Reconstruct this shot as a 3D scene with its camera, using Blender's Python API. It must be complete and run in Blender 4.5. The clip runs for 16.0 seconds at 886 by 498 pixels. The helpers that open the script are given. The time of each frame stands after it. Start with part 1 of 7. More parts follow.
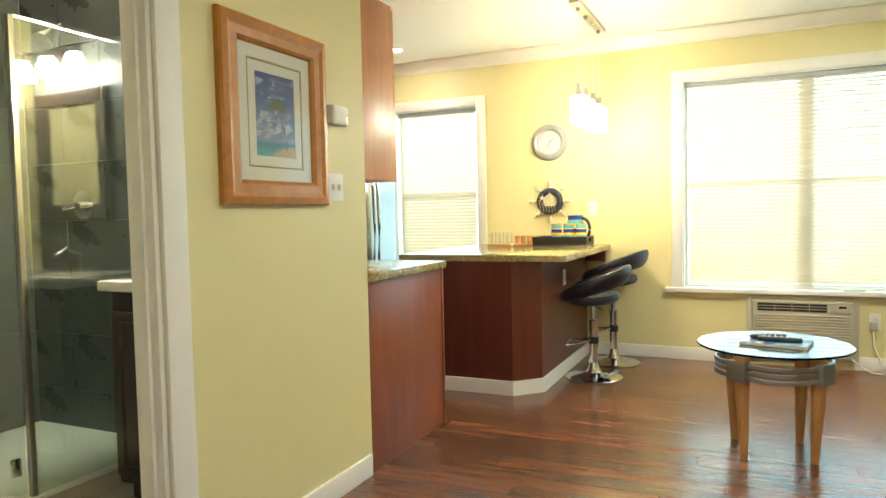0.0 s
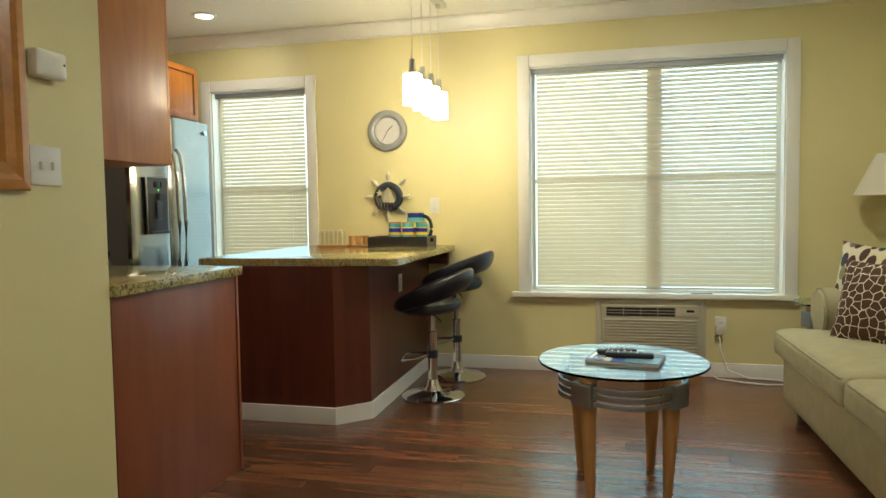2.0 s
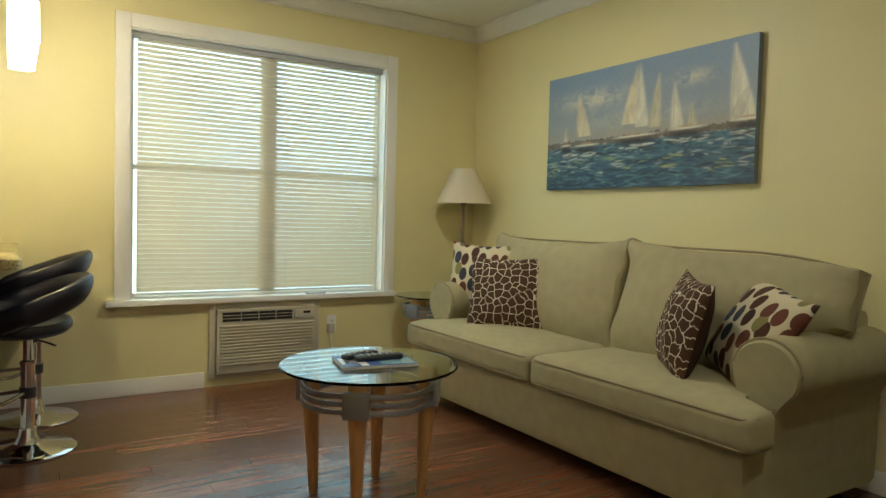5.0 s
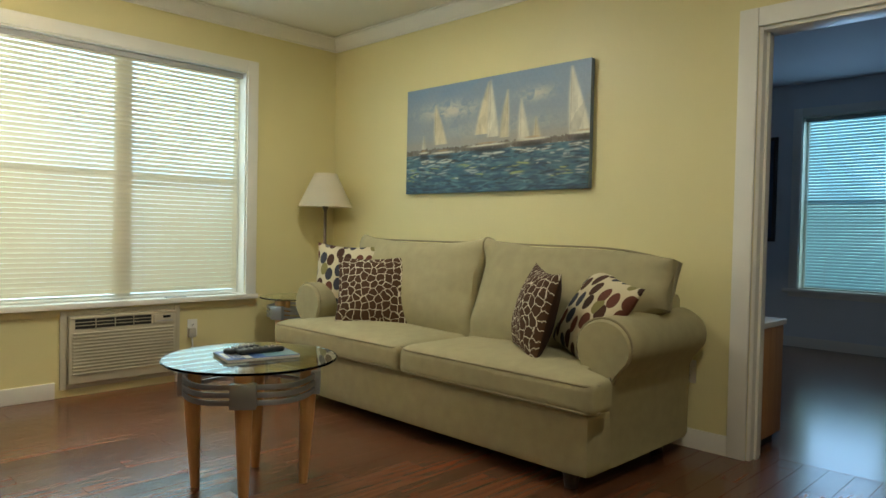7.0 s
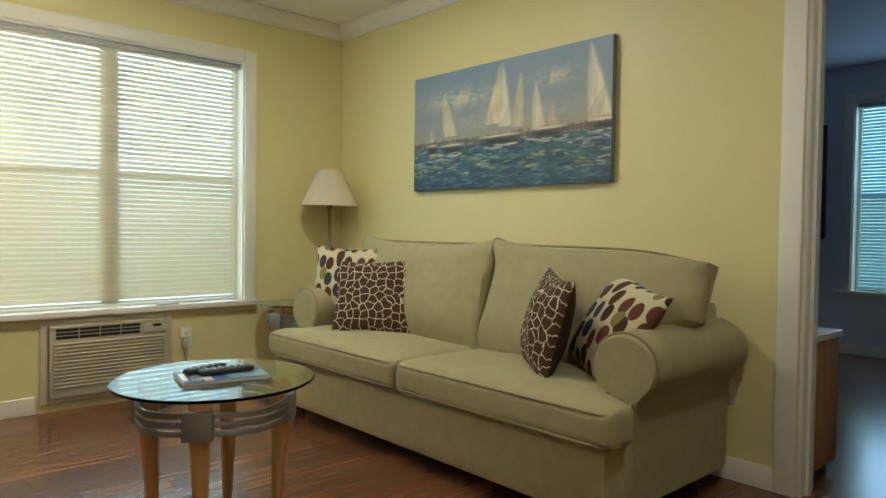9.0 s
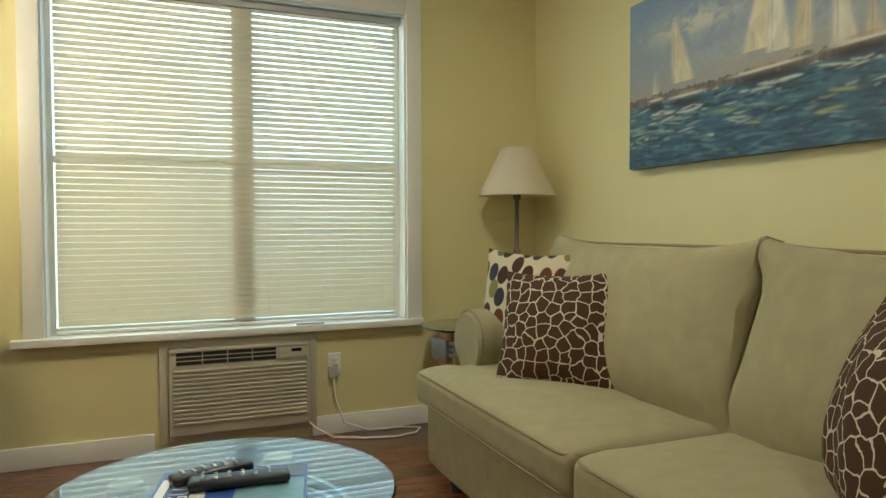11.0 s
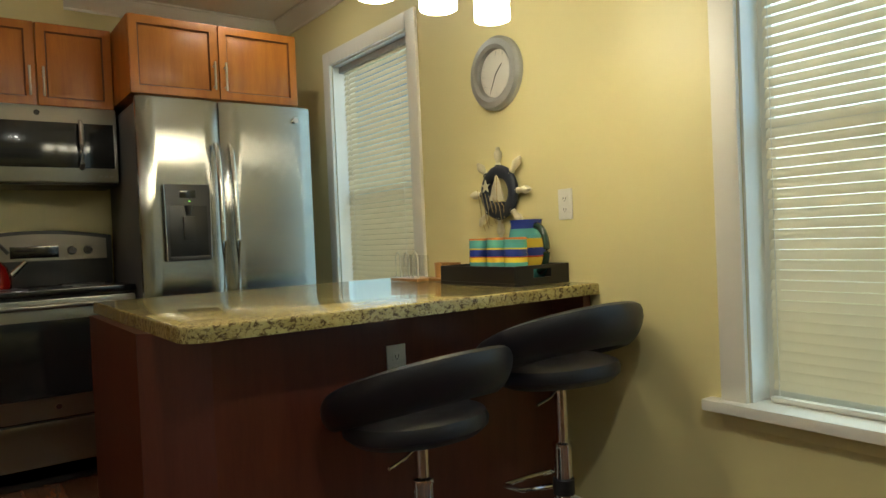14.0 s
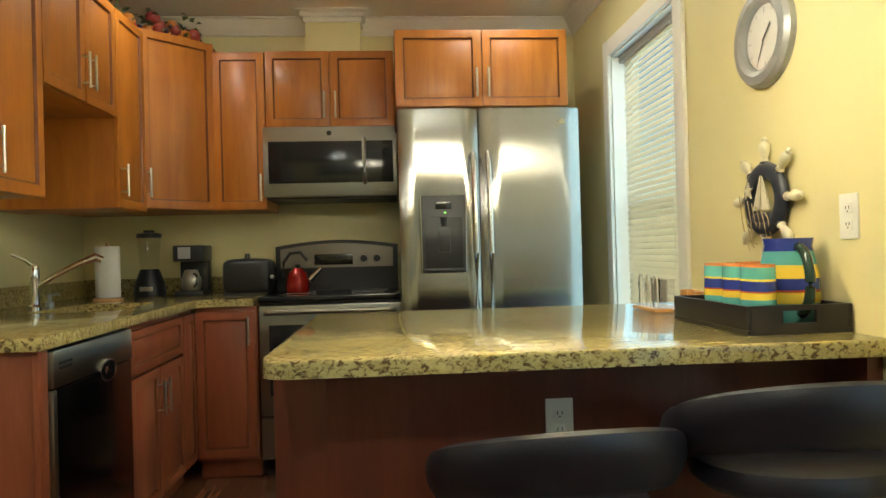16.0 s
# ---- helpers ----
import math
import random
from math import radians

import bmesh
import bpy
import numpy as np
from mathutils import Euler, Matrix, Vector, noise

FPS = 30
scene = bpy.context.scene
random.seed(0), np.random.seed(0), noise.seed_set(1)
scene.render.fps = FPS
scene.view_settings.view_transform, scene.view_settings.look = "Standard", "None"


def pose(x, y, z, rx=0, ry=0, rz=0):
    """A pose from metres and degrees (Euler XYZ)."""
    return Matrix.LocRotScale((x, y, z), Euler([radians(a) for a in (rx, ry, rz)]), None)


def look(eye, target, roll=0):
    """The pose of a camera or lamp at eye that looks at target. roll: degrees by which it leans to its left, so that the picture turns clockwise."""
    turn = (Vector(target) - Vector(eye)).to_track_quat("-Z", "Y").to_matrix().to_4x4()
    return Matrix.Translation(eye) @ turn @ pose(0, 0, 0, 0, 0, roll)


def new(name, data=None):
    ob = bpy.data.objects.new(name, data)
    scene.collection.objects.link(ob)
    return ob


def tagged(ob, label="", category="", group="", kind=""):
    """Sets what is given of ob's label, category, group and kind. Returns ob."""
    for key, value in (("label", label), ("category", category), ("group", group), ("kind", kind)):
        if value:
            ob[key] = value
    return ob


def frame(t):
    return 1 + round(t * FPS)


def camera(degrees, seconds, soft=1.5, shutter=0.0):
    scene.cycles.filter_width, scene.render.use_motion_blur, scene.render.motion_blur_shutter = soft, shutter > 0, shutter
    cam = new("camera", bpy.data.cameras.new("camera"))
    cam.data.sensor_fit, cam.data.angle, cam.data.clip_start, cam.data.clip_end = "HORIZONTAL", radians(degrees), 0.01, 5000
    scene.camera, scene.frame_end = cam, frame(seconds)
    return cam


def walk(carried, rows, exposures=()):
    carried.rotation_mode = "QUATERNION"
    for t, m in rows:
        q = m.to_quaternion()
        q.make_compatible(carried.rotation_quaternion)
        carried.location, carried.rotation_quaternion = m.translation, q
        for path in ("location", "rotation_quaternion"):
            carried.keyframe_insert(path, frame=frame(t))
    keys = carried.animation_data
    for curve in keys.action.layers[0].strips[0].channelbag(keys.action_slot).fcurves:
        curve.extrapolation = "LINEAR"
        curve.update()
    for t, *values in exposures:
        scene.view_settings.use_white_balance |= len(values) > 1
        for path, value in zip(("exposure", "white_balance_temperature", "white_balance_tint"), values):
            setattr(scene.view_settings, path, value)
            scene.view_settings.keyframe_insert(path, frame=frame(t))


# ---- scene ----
cam = camera(65.9, 16.0)
ROWS = [
    (0.0, 0.040, -0.053, 1.216, 24.54, -2.98, 1.23),
    (0.5, 0.054, 0.120, 1.207, 22.91, -2.96, 1.33),
    (1.0, 0.115, 0.328, 1.209, 21.38, -2.94, 1.33),
    (1.5, 0.136, 0.524, 1.196, 18.61, -2.99, 1.30),
    (2.0, 0.057, 0.680, 1.182, 13.44, -3.13, 0.84),
    (2.5, -0.132, 0.836, 1.162, 4.47, -3.08, 0.36),
    (3.0, -0.313, 1.036, 1.146, -1.77, -2.98, 0.09),
    (3.5, -0.485, 1.195, 1.088, -8.70, -2.17, -0.34),
    (4.0, -0.717, 1.255, 1.119, -18.19, -2.50, -0.76),
    (4.2, -0.797, 1.262, 1.122, -22.06, -2.51, -0.91),
    (6.3, -1.349, 1.129, 1.095, -41.04, -1.91, -1.54),
    (6.5, -1.347, 1.128, 1.088, -42.68, -1.71, -1.36),
    (7.0, -1.345, 1.113, 1.077, -45.32, -1.48, -1.22),
    (7.5, -1.316, 1.121, 1.081, -46.29, -1.57, -1.27),
    (8.0, -1.251, 1.125, 1.090, -45.98, -1.76, -1.17),
    (8.2, -1.214, 1.135, 1.096, -45.69, -1.86, -1.12),
    (10.3, -0.282, 1.818, 1.071, -30.18, -1.84, 0.06),
    (10.5, -0.187, 1.923, 1.084, -27.84, -2.16, 0.18),
    (11.0, 0.015, 2.210, 1.081, -22.15, -1.87, 0.16),
    (11.5, 0.325, 2.442, 1.097, -11.00, -1.98, 0.55),
    (12.0, 0.484, 2.697, 1.126, 0.92, -2.45, 0.90),
    (12.5, 0.604, 3.027, 1.189, 14.48, -3.67, 1.77),
    (13.0, 0.660, 3.308, 1.189, 28.54, -3.27, 2.51),
    (13.5, 0.674, 3.563, 1.151, 43.66, -1.81, 2.53),
    (14.0, 0.629, 3.781, 1.124, 53.78, -1.05, 2.44),
    (14.5, 0.581, 4.013, 1.134, 63.12, -0.57, 2.28),
    (15.0, 0.561, 4.215, 1.148, 72.28, -0.31, 2.17),
    (15.5, 0.541, 4.401, 1.161, 80.52, -0.05, 1.94),
    (16.0, 0.474, 4.539, 1.165, 85.81, 0.18, 1.49),
]
walk(cam, [(t, pose(x, y, z, 90 + pitch, roll, yaw)) for t, x, y, z, yaw, pitch, roll in ROWS],
     exposures=[(0.0, 1.0), (0.5, 0.75), (1.0, 0.5), (1.5, 0.2), (2.0, 0.04), (3.0, -0.2), (4.0, -0.25), (6.5, -0.07), (8.0, 0.02), (10.5, -0.12), (11.5, -0.3), (12.0, -0.33),
                (13.0, -0.7), (14.0, -0.6), (15.0, -0.1), (16.0, 0.15)])

# ---- world and light ----
world = bpy.data.worlds.new("sky")
scene.world = world
world.use_nodes = True
wn = world.node_tree.nodes
sky = wn.new("ShaderNodeTexSky")
sky.sky_type, sky.sun_disc = 'NISHITA', False
sky.sun_elevation, sky.sun_rotation = radians(50), radians(150)
wn["Background"].inputs[1].default_value = 0.12
world.node_tree.links.new(sky.outputs[0], wn["Background"].inputs[0])

sun = new("sun", bpy.data.lights.new("sun", 'SUN'))
sun.data.energy, sun.data.angle, sun.data.color = 2.0, radians(0.6), (1.0, 0.95, 0.88)
sun.matrix_world = look((8, -6, 12), (0, 0, 0))

WARM = (0.96, 0.98, 0.865)


def can_light(x, y, z, watts, size=0.12, spread=180):
    lamp = new("can_lamp", bpy.data.lights.new("can_lamp", 'AREA'))
    lamp.data.shape, lamp.data.size, lamp.data.energy, lamp.data.color = 'DISK', size, watts, WARM
    lamp.data.spread = radians(spread)
    lamp.matrix_world = pose(x, y, z)
    return lamp


bed = new("bedroom_daylight", bpy.data.lights.new("bedroom_daylight", 'AREA'))
bed.data.shape, bed.data.size, bed.data.size_y, bed.data.energy, bed.data.color = 'RECTANGLE', 0.62, 1.3, 8.0, (0.36, 0.62, 1.0)
bed.matrix_world = pose(5.985, 2.915, 1.43, 90, 0, 90)
for wx, wz, ww, wh, we in ((0.379, 1.40, 1.66, 1.58, 5.5), (-2.66, 1.38, 0.78, 1.52, 4.0)):
    day = new("window_daylight", bpy.data.lights.new("window_daylight", 'AREA'))
    day.data.shape, day.data.size, day.data.size_y, day.data.energy, day.data.color = 'RECTANGLE', ww, wh, we, (0.28, 0.72, 1.0)
    day.matrix_world = pose(wx, 5.755, wz, -90, 0, 0)
# Added: second can for the sink, fourth for the hall; neither fixture known
CANS = [(-2.75, 5.14, 4.4), (-2.75, 3.5, 4), (0.66, 4.1, 20), (0.5, 1.6, 16)]
CEIL = 2.615
for cx, cy, cw in CANS:
    can_light(cx, cy, CEIL - 0.02, cw)

# ---- materials ----
MATS = {}


def mat(name, col, rough=0.5, metal=0.0, var=0.06, scale=6.0, bump=0.0, bscale=200.0, coat=0.0, spec=0.5):
    """A painted or plain surface with broad tone variation and fine relief."""
    if name in MATS:
        return MATS[name]
    m = bpy.data.materials.new(name)
    m.use_nodes = True
    n, l = m.node_tree.nodes, m.node_tree.links
    b = n["Principled BSDF"]
    b.inputs["Roughness"].default_value, b.inputs["Metallic"].default_value = rough, metal
    b.inputs["Coat Weight"].default_value = coat
    b.inputs["Specular IOR Level"].default_value = spec
    tc = n.new("ShaderNodeTexCoord")
    ns = n.new("ShaderNodeTexNoise")
    ns.inputs["Scale"].default_value, ns.inputs["Detail"].default_value = scale, 6
    l.new(tc.outputs["Object"], ns.inputs["Vector"])
    ramp = n.new("ShaderNodeMix")
    ramp.data_type = 'RGBA'
    ramp.inputs[6].default_value = (*[c * (1 - var) for c in col], 1)
    ramp.inputs[7].default_value = (*[min(1, c * (1 + var)) for c in col], 1)
    l.new(ns.outputs["Fac"], ramp.inputs[0])
    l.new(ramp.outputs[2], b.inputs["Base Color"])
    if var > 0:
        mr = n.new("ShaderNodeMapRange")
        mr.inputs["To Min"].default_value, mr.inputs["To Max"].default_value = rough * 0.85, min(1, rough * 1.15)
        l.new(ns.outputs["Fac"], mr.inputs[0])
        l.new(mr.outputs[0], b.inputs["Roughness"])
    if bump:
        nb = n.new("ShaderNodeTexNoise")
        nb.inputs["Scale"].default_value = bscale
        l.new(tc.outputs["Object"], nb.inputs["Vector"])
        bp = n.new("ShaderNodeBump")
        bp.inputs["Strength"].default_value, bp.inputs["Distance"].default_value = bump, 0.002
        l.new(nb.outputs["Fac"], bp.inputs["Height"])
        l.new(bp.outputs[0], b.inputs["Normal"])
    MATS[name] = m
    return m


def wood(name, dark, light, rough=0.35, stretch=(1, 12, 12), scale=3.0, coat=0.2, rand=0.0, bump=0.08):
    """Stained wood: grain stretched along one axis, shifted from piece to piece."""
    m = bpy.data.materials.new(name)
    m.use_nodes = True
    n, l = m.node_tree.nodes, m.node_tree.links
    b = n["Principled BSDF"]
    b.inputs["Roughness"].default_value, b.inputs["Coat Weight"].default_value = rough, coat
    b.inputs["Coat Roughness"].default_value = 0.15
    tc, oi = n.new("ShaderNodeTexCoord"), n.new("ShaderNodeObjectInfo")
    mp = n.new("ShaderNodeMapping")
    mp.inputs["Scale"].default_value = stretch
    l.new(tc.outputs["Object"], mp.inputs["Vector"])
    off = n.new("ShaderNodeVectorMath")
    off.operation = 'MULTIPLY_ADD'
    off.inputs[1].default_value, off.inputs[2].default_value = (0, 0, 0), (0, 0, 0)
    comb = n.new("ShaderNodeCombineXYZ")
    mu = n.new("ShaderNodeMath")
    mu.operation = 'MULTIPLY'
    mu.inputs[1].default_value = 40.0
    l.new(oi.outputs["Random"], mu.inputs[0])
    l.new(mu.outputs[0], comb.inputs[0])
    l.new(mu.outputs[0], comb.inputs[2])
    add = n.new("ShaderNodeVectorMath")
    l.new(mp.outputs[0], add.inputs[0])
    l.new(comb.outputs[0], add.inputs[1])
    n1 = n.new("ShaderNodeTexNoise")
    n1.inputs["Scale"].default_value, n1.inputs["Detail"].default_value, n1.inputs["Distortion"].default_value = scale, 8, 0.6
    l.new(add.outputs[0], n1.inputs["Vector"])
    n2 = n.new("ShaderNodeTexNoise")
    n2.inputs["Scale"].default_value, n2.inputs["Detail"].default_value = scale * 9, 4
    l.new(add.outputs[0], n2.inputs["Vector"])
    mixf = n.new("ShaderNodeMath")
    mixf.operation = 'MULTIPLY_ADD'
    mixf.inputs[1].default_value = 0.35
    l.new(n2.outputs["Fac"], mixf.inputs[0])
    l.new(n1.outputs["Fac"], mixf.inputs[2])
    cr = n.new("ShaderNodeValToRGB")
    cr.color_ramp.elements[0].position, cr.color_ramp.elements[1].position = 0.42, 0.9
    cr.color_ramp.elements[0].color, cr.color_ramp.elements[1].color = (*dark, 1), (*light, 1)
    l.new(mixf.outputs[0], cr.inputs[0])
    hs = n.new("ShaderNodeHueSaturation")
    mr = n.new("ShaderNodeMapRange")
    mr.inputs["To Min"].default_value, mr.inputs["To Max"].default_value = 1 - rand, 1 + rand
    l.new(oi.outputs["Random"], mr.inputs[0])
    l.new(mr.outputs[0], hs.inputs["Value"])
    l.new(cr.outputs[0], hs.inputs["Color"])
    l.new(hs.outputs[0], b.inputs["Base Color"])
    bp = n.new("ShaderNodeBump")
    bp.inputs["Strength"].default_value, bp.inputs["Distance"].default_value = bump, 0.001
    l.new(n2.outputs["Fac"], bp.inputs["Height"])
    l.new(bp.outputs[0], b.inputs["Normal"])
    return m


def glow(name, col, strength):
    m = bpy.data.materials.new(name)
    m.use_nodes = True
    b = m.node_tree.nodes["Principled BSDF"]
    b.inputs["Base Color"].default_value = (*col, 1)
    b.inputs["Emission Color"].default_value, b.inputs["Emission Strength"].default_value = (*col, 1), strength
    return m


def clear_glass(name, tint=(1, 1, 1), rough=0.0, ior=1.45):
    m = bpy.data.materials.new(name)
    m.use_nodes = True
    b = m.node_tree.nodes["Principled BSDF"]
    b.inputs["Base Color"].default_value = (*tint, 1)
    b.inputs["Transmission Weight"].default_value, b.inputs["Roughness"].default_value, b.inputs["IOR"].default_value = 1.0, rough, ior
    return m


def thin_glass(name, tint=(0.95, 0.98, 0.97), gloss=0.07):
    """A thin pane: lets light straight through, with a weak mirror image."""
    m = bpy.data.materials.new(name)
    m.use_nodes = True
    n, l = m.node_tree.nodes, m.node_tree.links
    n.remove(n["Principled BSDF"])
    t, g, mx = n.new("ShaderNodeBsdfTransparent"), n.new("ShaderNodeBsdfGlossy"), n.new("ShaderNodeMixShader")
    t.inputs[0].default_value, g.inputs["Roughness"].default_value = (*tint, 1), 0.01
    mx.inputs[0].default_value = gloss * 0.5
    l.new(t.outputs[0], mx.inputs[1])
    l.new(g.outputs[0], mx.inputs[2])
    l.new(mx.outputs[0], n["Material Output"].inputs[0])
    return m


def slat_mat(name, col, through_col, amount):
    m = bpy.data.materials.new(name)
    m.use_nodes = True
    n, l = m.node_tree.nodes, m.node_tree.links
    b = n["Principled BSDF"]
    b.inputs["Base Color"].default_value, b.inputs["Roughness"].default_value = (*col, 1), 0.4
    t, mx = n.new("ShaderNodeBsdfTranslucent"), n.new("ShaderNodeMixShader")
    t.inputs[0].default_value = (*through_col, 1)
    mx.inputs[0].default_value = amount
    l.new(b.outputs[0], mx.inputs[1])
    l.new(t.outputs[0], mx.inputs[2])
    l.new(mx.outputs[0], n["Material Output"].inputs[0])
    return m


def granite(name):
    m = bpy.data.materials.new(name)
    m.use_nodes = True
    n, l = m.node_tree.nodes, m.node_tree.links
    b = n["Principled BSDF"]
    b.inputs["Roughness"].default_value, b.inputs["Coat Weight"].default_value = 0.10, 0.0
    tc = n.new("ShaderNodeTexCoord")
    mp = n.new("ShaderNodeMapping")
    mp.inputs["Scale"].default_value, mp.inputs["Rotation"].default_value = (2.4, 0.8, 1.1), (0, 0, 0.5)
    l.new(tc.outputs["Object"], mp.inputs[0])
    big, mid, fine = n.new("ShaderNodeTexNoise"), n.new("ShaderNodeTexNoise"), n.new("ShaderNodeTexNoise")
    for q, s, d in ((big, 14, 5), (mid, 84, 5), (fine, 260, 3)):
        q.inputs["Scale"].default_value, q.inputs["Detail"].default_value, q.inputs["Distortion"].default_value = s, d, 0.8
        l.new(mp.outputs[0], q.inputs["Vector"])
    base = n.new("ShaderNodeValToRGB")
    e = base.color_ramp.elements
    e[0].position, e[0].color = 0.35, (0.37, 0.295, 0.105, 1)
    e[1].position, e[1].color = 0.65, (0.52, 0.435, 0.185, 1)
    l.new(big.outputs["Fac"], base.inputs[0])
    dark = n.new("ShaderNodeValToRGB")
    e = dark.color_ramp.elements
    e[0].position, e[0].color = 0.48, (0, 0, 0, 1)
    e[1].position, e[1].color = 0.63, (1, 1, 1, 1)
    l.new(mid.outputs["Fac"], dark.inputs[0])
    m1 = n.new("ShaderNodeMix")
    m1.data_type = 'RGBA'
    m1.inputs[7].default_value = (0.11, 0.07, 0.03, 1)
    l.new(dark.outputs[0], m1.inputs[0])
    l.new(base.outputs[0], m1.inputs[6])
    lite = n.new("ShaderNodeValToRGB")
    e = lite.color_ramp.elements
    e[0].position, e[0].color = 0.6, (0, 0, 0, 1)
    e[1].position, e[1].color = 0.72, (1, 1, 1, 1)
    l.new(fine.outputs["Fac"], lite.inputs[0])
    m2 = n.new("ShaderNodeMix")
    m2.data_type = 'RGBA'
    m2.inputs[7].default_value = (0.58, 0.50, 0.30, 1)
    l.new(lite.outputs[0], m2.inputs[0])
    l.new(m1.outputs[2], m2.inputs[6])
    l.new(m2.outputs[2], b.inputs["Base Color"])
    return m


YELLOW = mat("yellow_wall_paint", (0.73, 0.645, 0.335), 0.45, var=0.03, scale=3, bump=0.10, bscale=350)
CEILW = mat("ceiling_paint", (0.80, 0.76, 0.66), 0.7, var=0.02, scale=3)
WHITE = mat("white_trim_paint", (0.80, 0.77, 0.70), 0.35, var=0.03, scale=8)
GREYW = mat("bedroom_wall_paint", (0.68, 0.70, 0.73), 0.6, var=0.03, scale=3, bump=0.1, bscale=350)
PLANKM = wood("floor_plank_wood", (0.085, 0.029, 0.014), (0.19, 0.074, 0.033), 0.27, (1.2, 14, 14), 2.2, 0.25, 0.30, 0.03)
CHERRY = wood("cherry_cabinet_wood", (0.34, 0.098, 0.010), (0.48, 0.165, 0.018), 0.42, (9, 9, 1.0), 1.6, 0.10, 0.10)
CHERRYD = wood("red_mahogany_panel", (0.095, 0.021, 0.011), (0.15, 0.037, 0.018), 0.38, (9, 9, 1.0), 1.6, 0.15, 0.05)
# Red end panel; on base fronts, cherry with shade put into its colour
REDPANEL_SHADED_CHERRY = wood("red_panel_and_shaded_cherry", (0.20, 0.047, 0.018), (0.28, 0.075, 0.03), 0.38, (9, 9, 1.0), 1.6, 0.15, 0.05)
BEECH = wood("beech_wood", (0.42, 0.19, 0.06), (0.60, 0.32, 0.12), 0.35, (9, 9, 1.0), 2.0, 0.3, 0.06)
OAK = wood("golden_oak_frame", (0.36, 0.128, 0.012), (0.50, 0.20, 0.024), 0.36, (6, 6, 6), 3.0, 0.15, 0.05)
GRANITE = granite("beige_granite")
STEEL = mat("brushed_stainless_steel", (0.40, 0.39, 0.36), 0.29, 1.0, 0.0, 2.0)
geo_, tan_ = STEEL.node_tree.nodes.new("ShaderNodeNewGeometry"), STEEL.node_tree.nodes.new("ShaderNodeVectorMath")
tan_.operation = 'CROSS_PRODUCT'
tan_.inputs[1].default_value = (0.02, 0.03, 1)
STEEL.node_tree.links.new(geo_.outputs["Normal"], tan_.inputs[0])
STEEL.node_tree.links.new(tan_.outputs[0], STEEL.node_tree.nodes["Principled BSDF"].inputs["Tangent"])
STEEL.node_tree.nodes["Principled BSDF"].inputs["Anisotropic"].default_value = 0.95
STEELV = STEEL.copy()
STEELV.name = "upright_brushed_steel"
STEELV.node_tree.nodes["Principled BSDF"].inputs["Anisotropic"].default_value = 1.0
STEELV.node_tree.nodes["Principled BSDF"].inputs["Roughness"].default_value = 0.2
CHROME = mat("polished_chrome", (0.78, 0.78, 0.78), 0.08, 1.0, 0.0)
NICKEL = mat("satin_nickel", (0.58, 0.54, 0.46), 0.3, 1.0, 0.04)
PEWTER = mat("grey_cast_metal", (0.34, 0.35, 0.37), 0.42, 0.8, 0.08, 12)
BLACK = mat("black_plastic", (0.018, 0.018, 0.02), 0.35, var=0.1)
BLACKGLASS = mat("black_glass", (0.012, 0.012, 0.014), 0.13, var=0.0, coat=0.1)
LEATHER = mat("black_leatherette", (0.010, 0.009, 0.015), 0.42, var=0.15, scale=20, bump=0.25, bscale=260, spec=0.45)
PLASTICW = mat("white_plastic", (0.78, 0.76, 0.70), 0.35, var=0.02)
GREYPL = mat("grey_plastic", (0.42, 0.42, 0.42), 0.4, var=0.03)
SOFA = mat("sage_beige_chenille", (0.365, 0.315, 0.18), 0.9, var=0.16, scale=16, bump=0.6, bscale=260, spec=0.15)
SHADE = slat_mat("cream_lampshade", (0.84, 0.76, 0.58), (0.84, 0.72, 0.5), 0.35)
SLAT = slat_mat("cream_blind_slat", (0.78, 0.75, 0.64), (0.90, 0.80, 0.61), 0.41)
SLATB = slat_mat("white_blind_slat", (0.62, 0.66, 0.68), (0.50, 0.76, 0.86), 0.45)
PANE = thin_glass("window_pane")
SCREEN = thin_glass("dark_insect_mesh", (0.93, 0.90, 0.85), 0.01)
GLASS = clear_glass("table_glass", (0.80, 0.93, 0.88))
GLASSC = thin_glass("clear_thin_glass", (0.97, 0.97, 0.97), 0.06)
LAMPGLOW = glow("lit_frosted_glass", (1.0, 0.93, 0.70), 30.0)
CANGLOW = glow("lit_can_lens", (1.0, 0.85, 0.62), 12.0)

# ---- mesh helpers ----


def box(bm, x0, x1, y0, y1, z0, z1, bevel=0.0, seg=2):
    r = bmesh.ops.create_cube(bm, size=1)
    vs = r["verts"]
    bmesh.ops.transform(bm, matrix=Matrix.Translation(((x0 + x1) / 2, (y0 + y1) / 2, (z0 + z1) / 2)) @ Matrix.Diagonal((abs(x1 - x0), abs(y1 - y0), abs(z1 - z0), 1)), verts=vs)
    if bevel:
        es = list({e for v in vs for e in v.link_edges})
        bmesh.ops.bevel(bm, geom=es, offset=bevel, segments=seg, affect='EDGES', profile=0.6)
    return bm


def B(*args, bevel=0.0, seg=2):
    return box(bmesh.new(), *args, bevel=bevel, seg=seg)


def cyl(bm, p, q, r0, r1=None, n=20):
    p, q = Vector(p), Vector(q)
    d = q - p
    m = Matrix.Translation((p + q) / 2) @ d.to_track_quat('Z', 'Y').to_matrix().to_4x4()
    bmesh.ops.create_cone(bm, cap_ends=True, segments=n, radius1=r0, radius2=r0 if r1 is None else r1, depth=d.length, matrix=m)
    return bm


def C(*args, **kw):
    return cyl(bmesh.new(), *args, **kw)


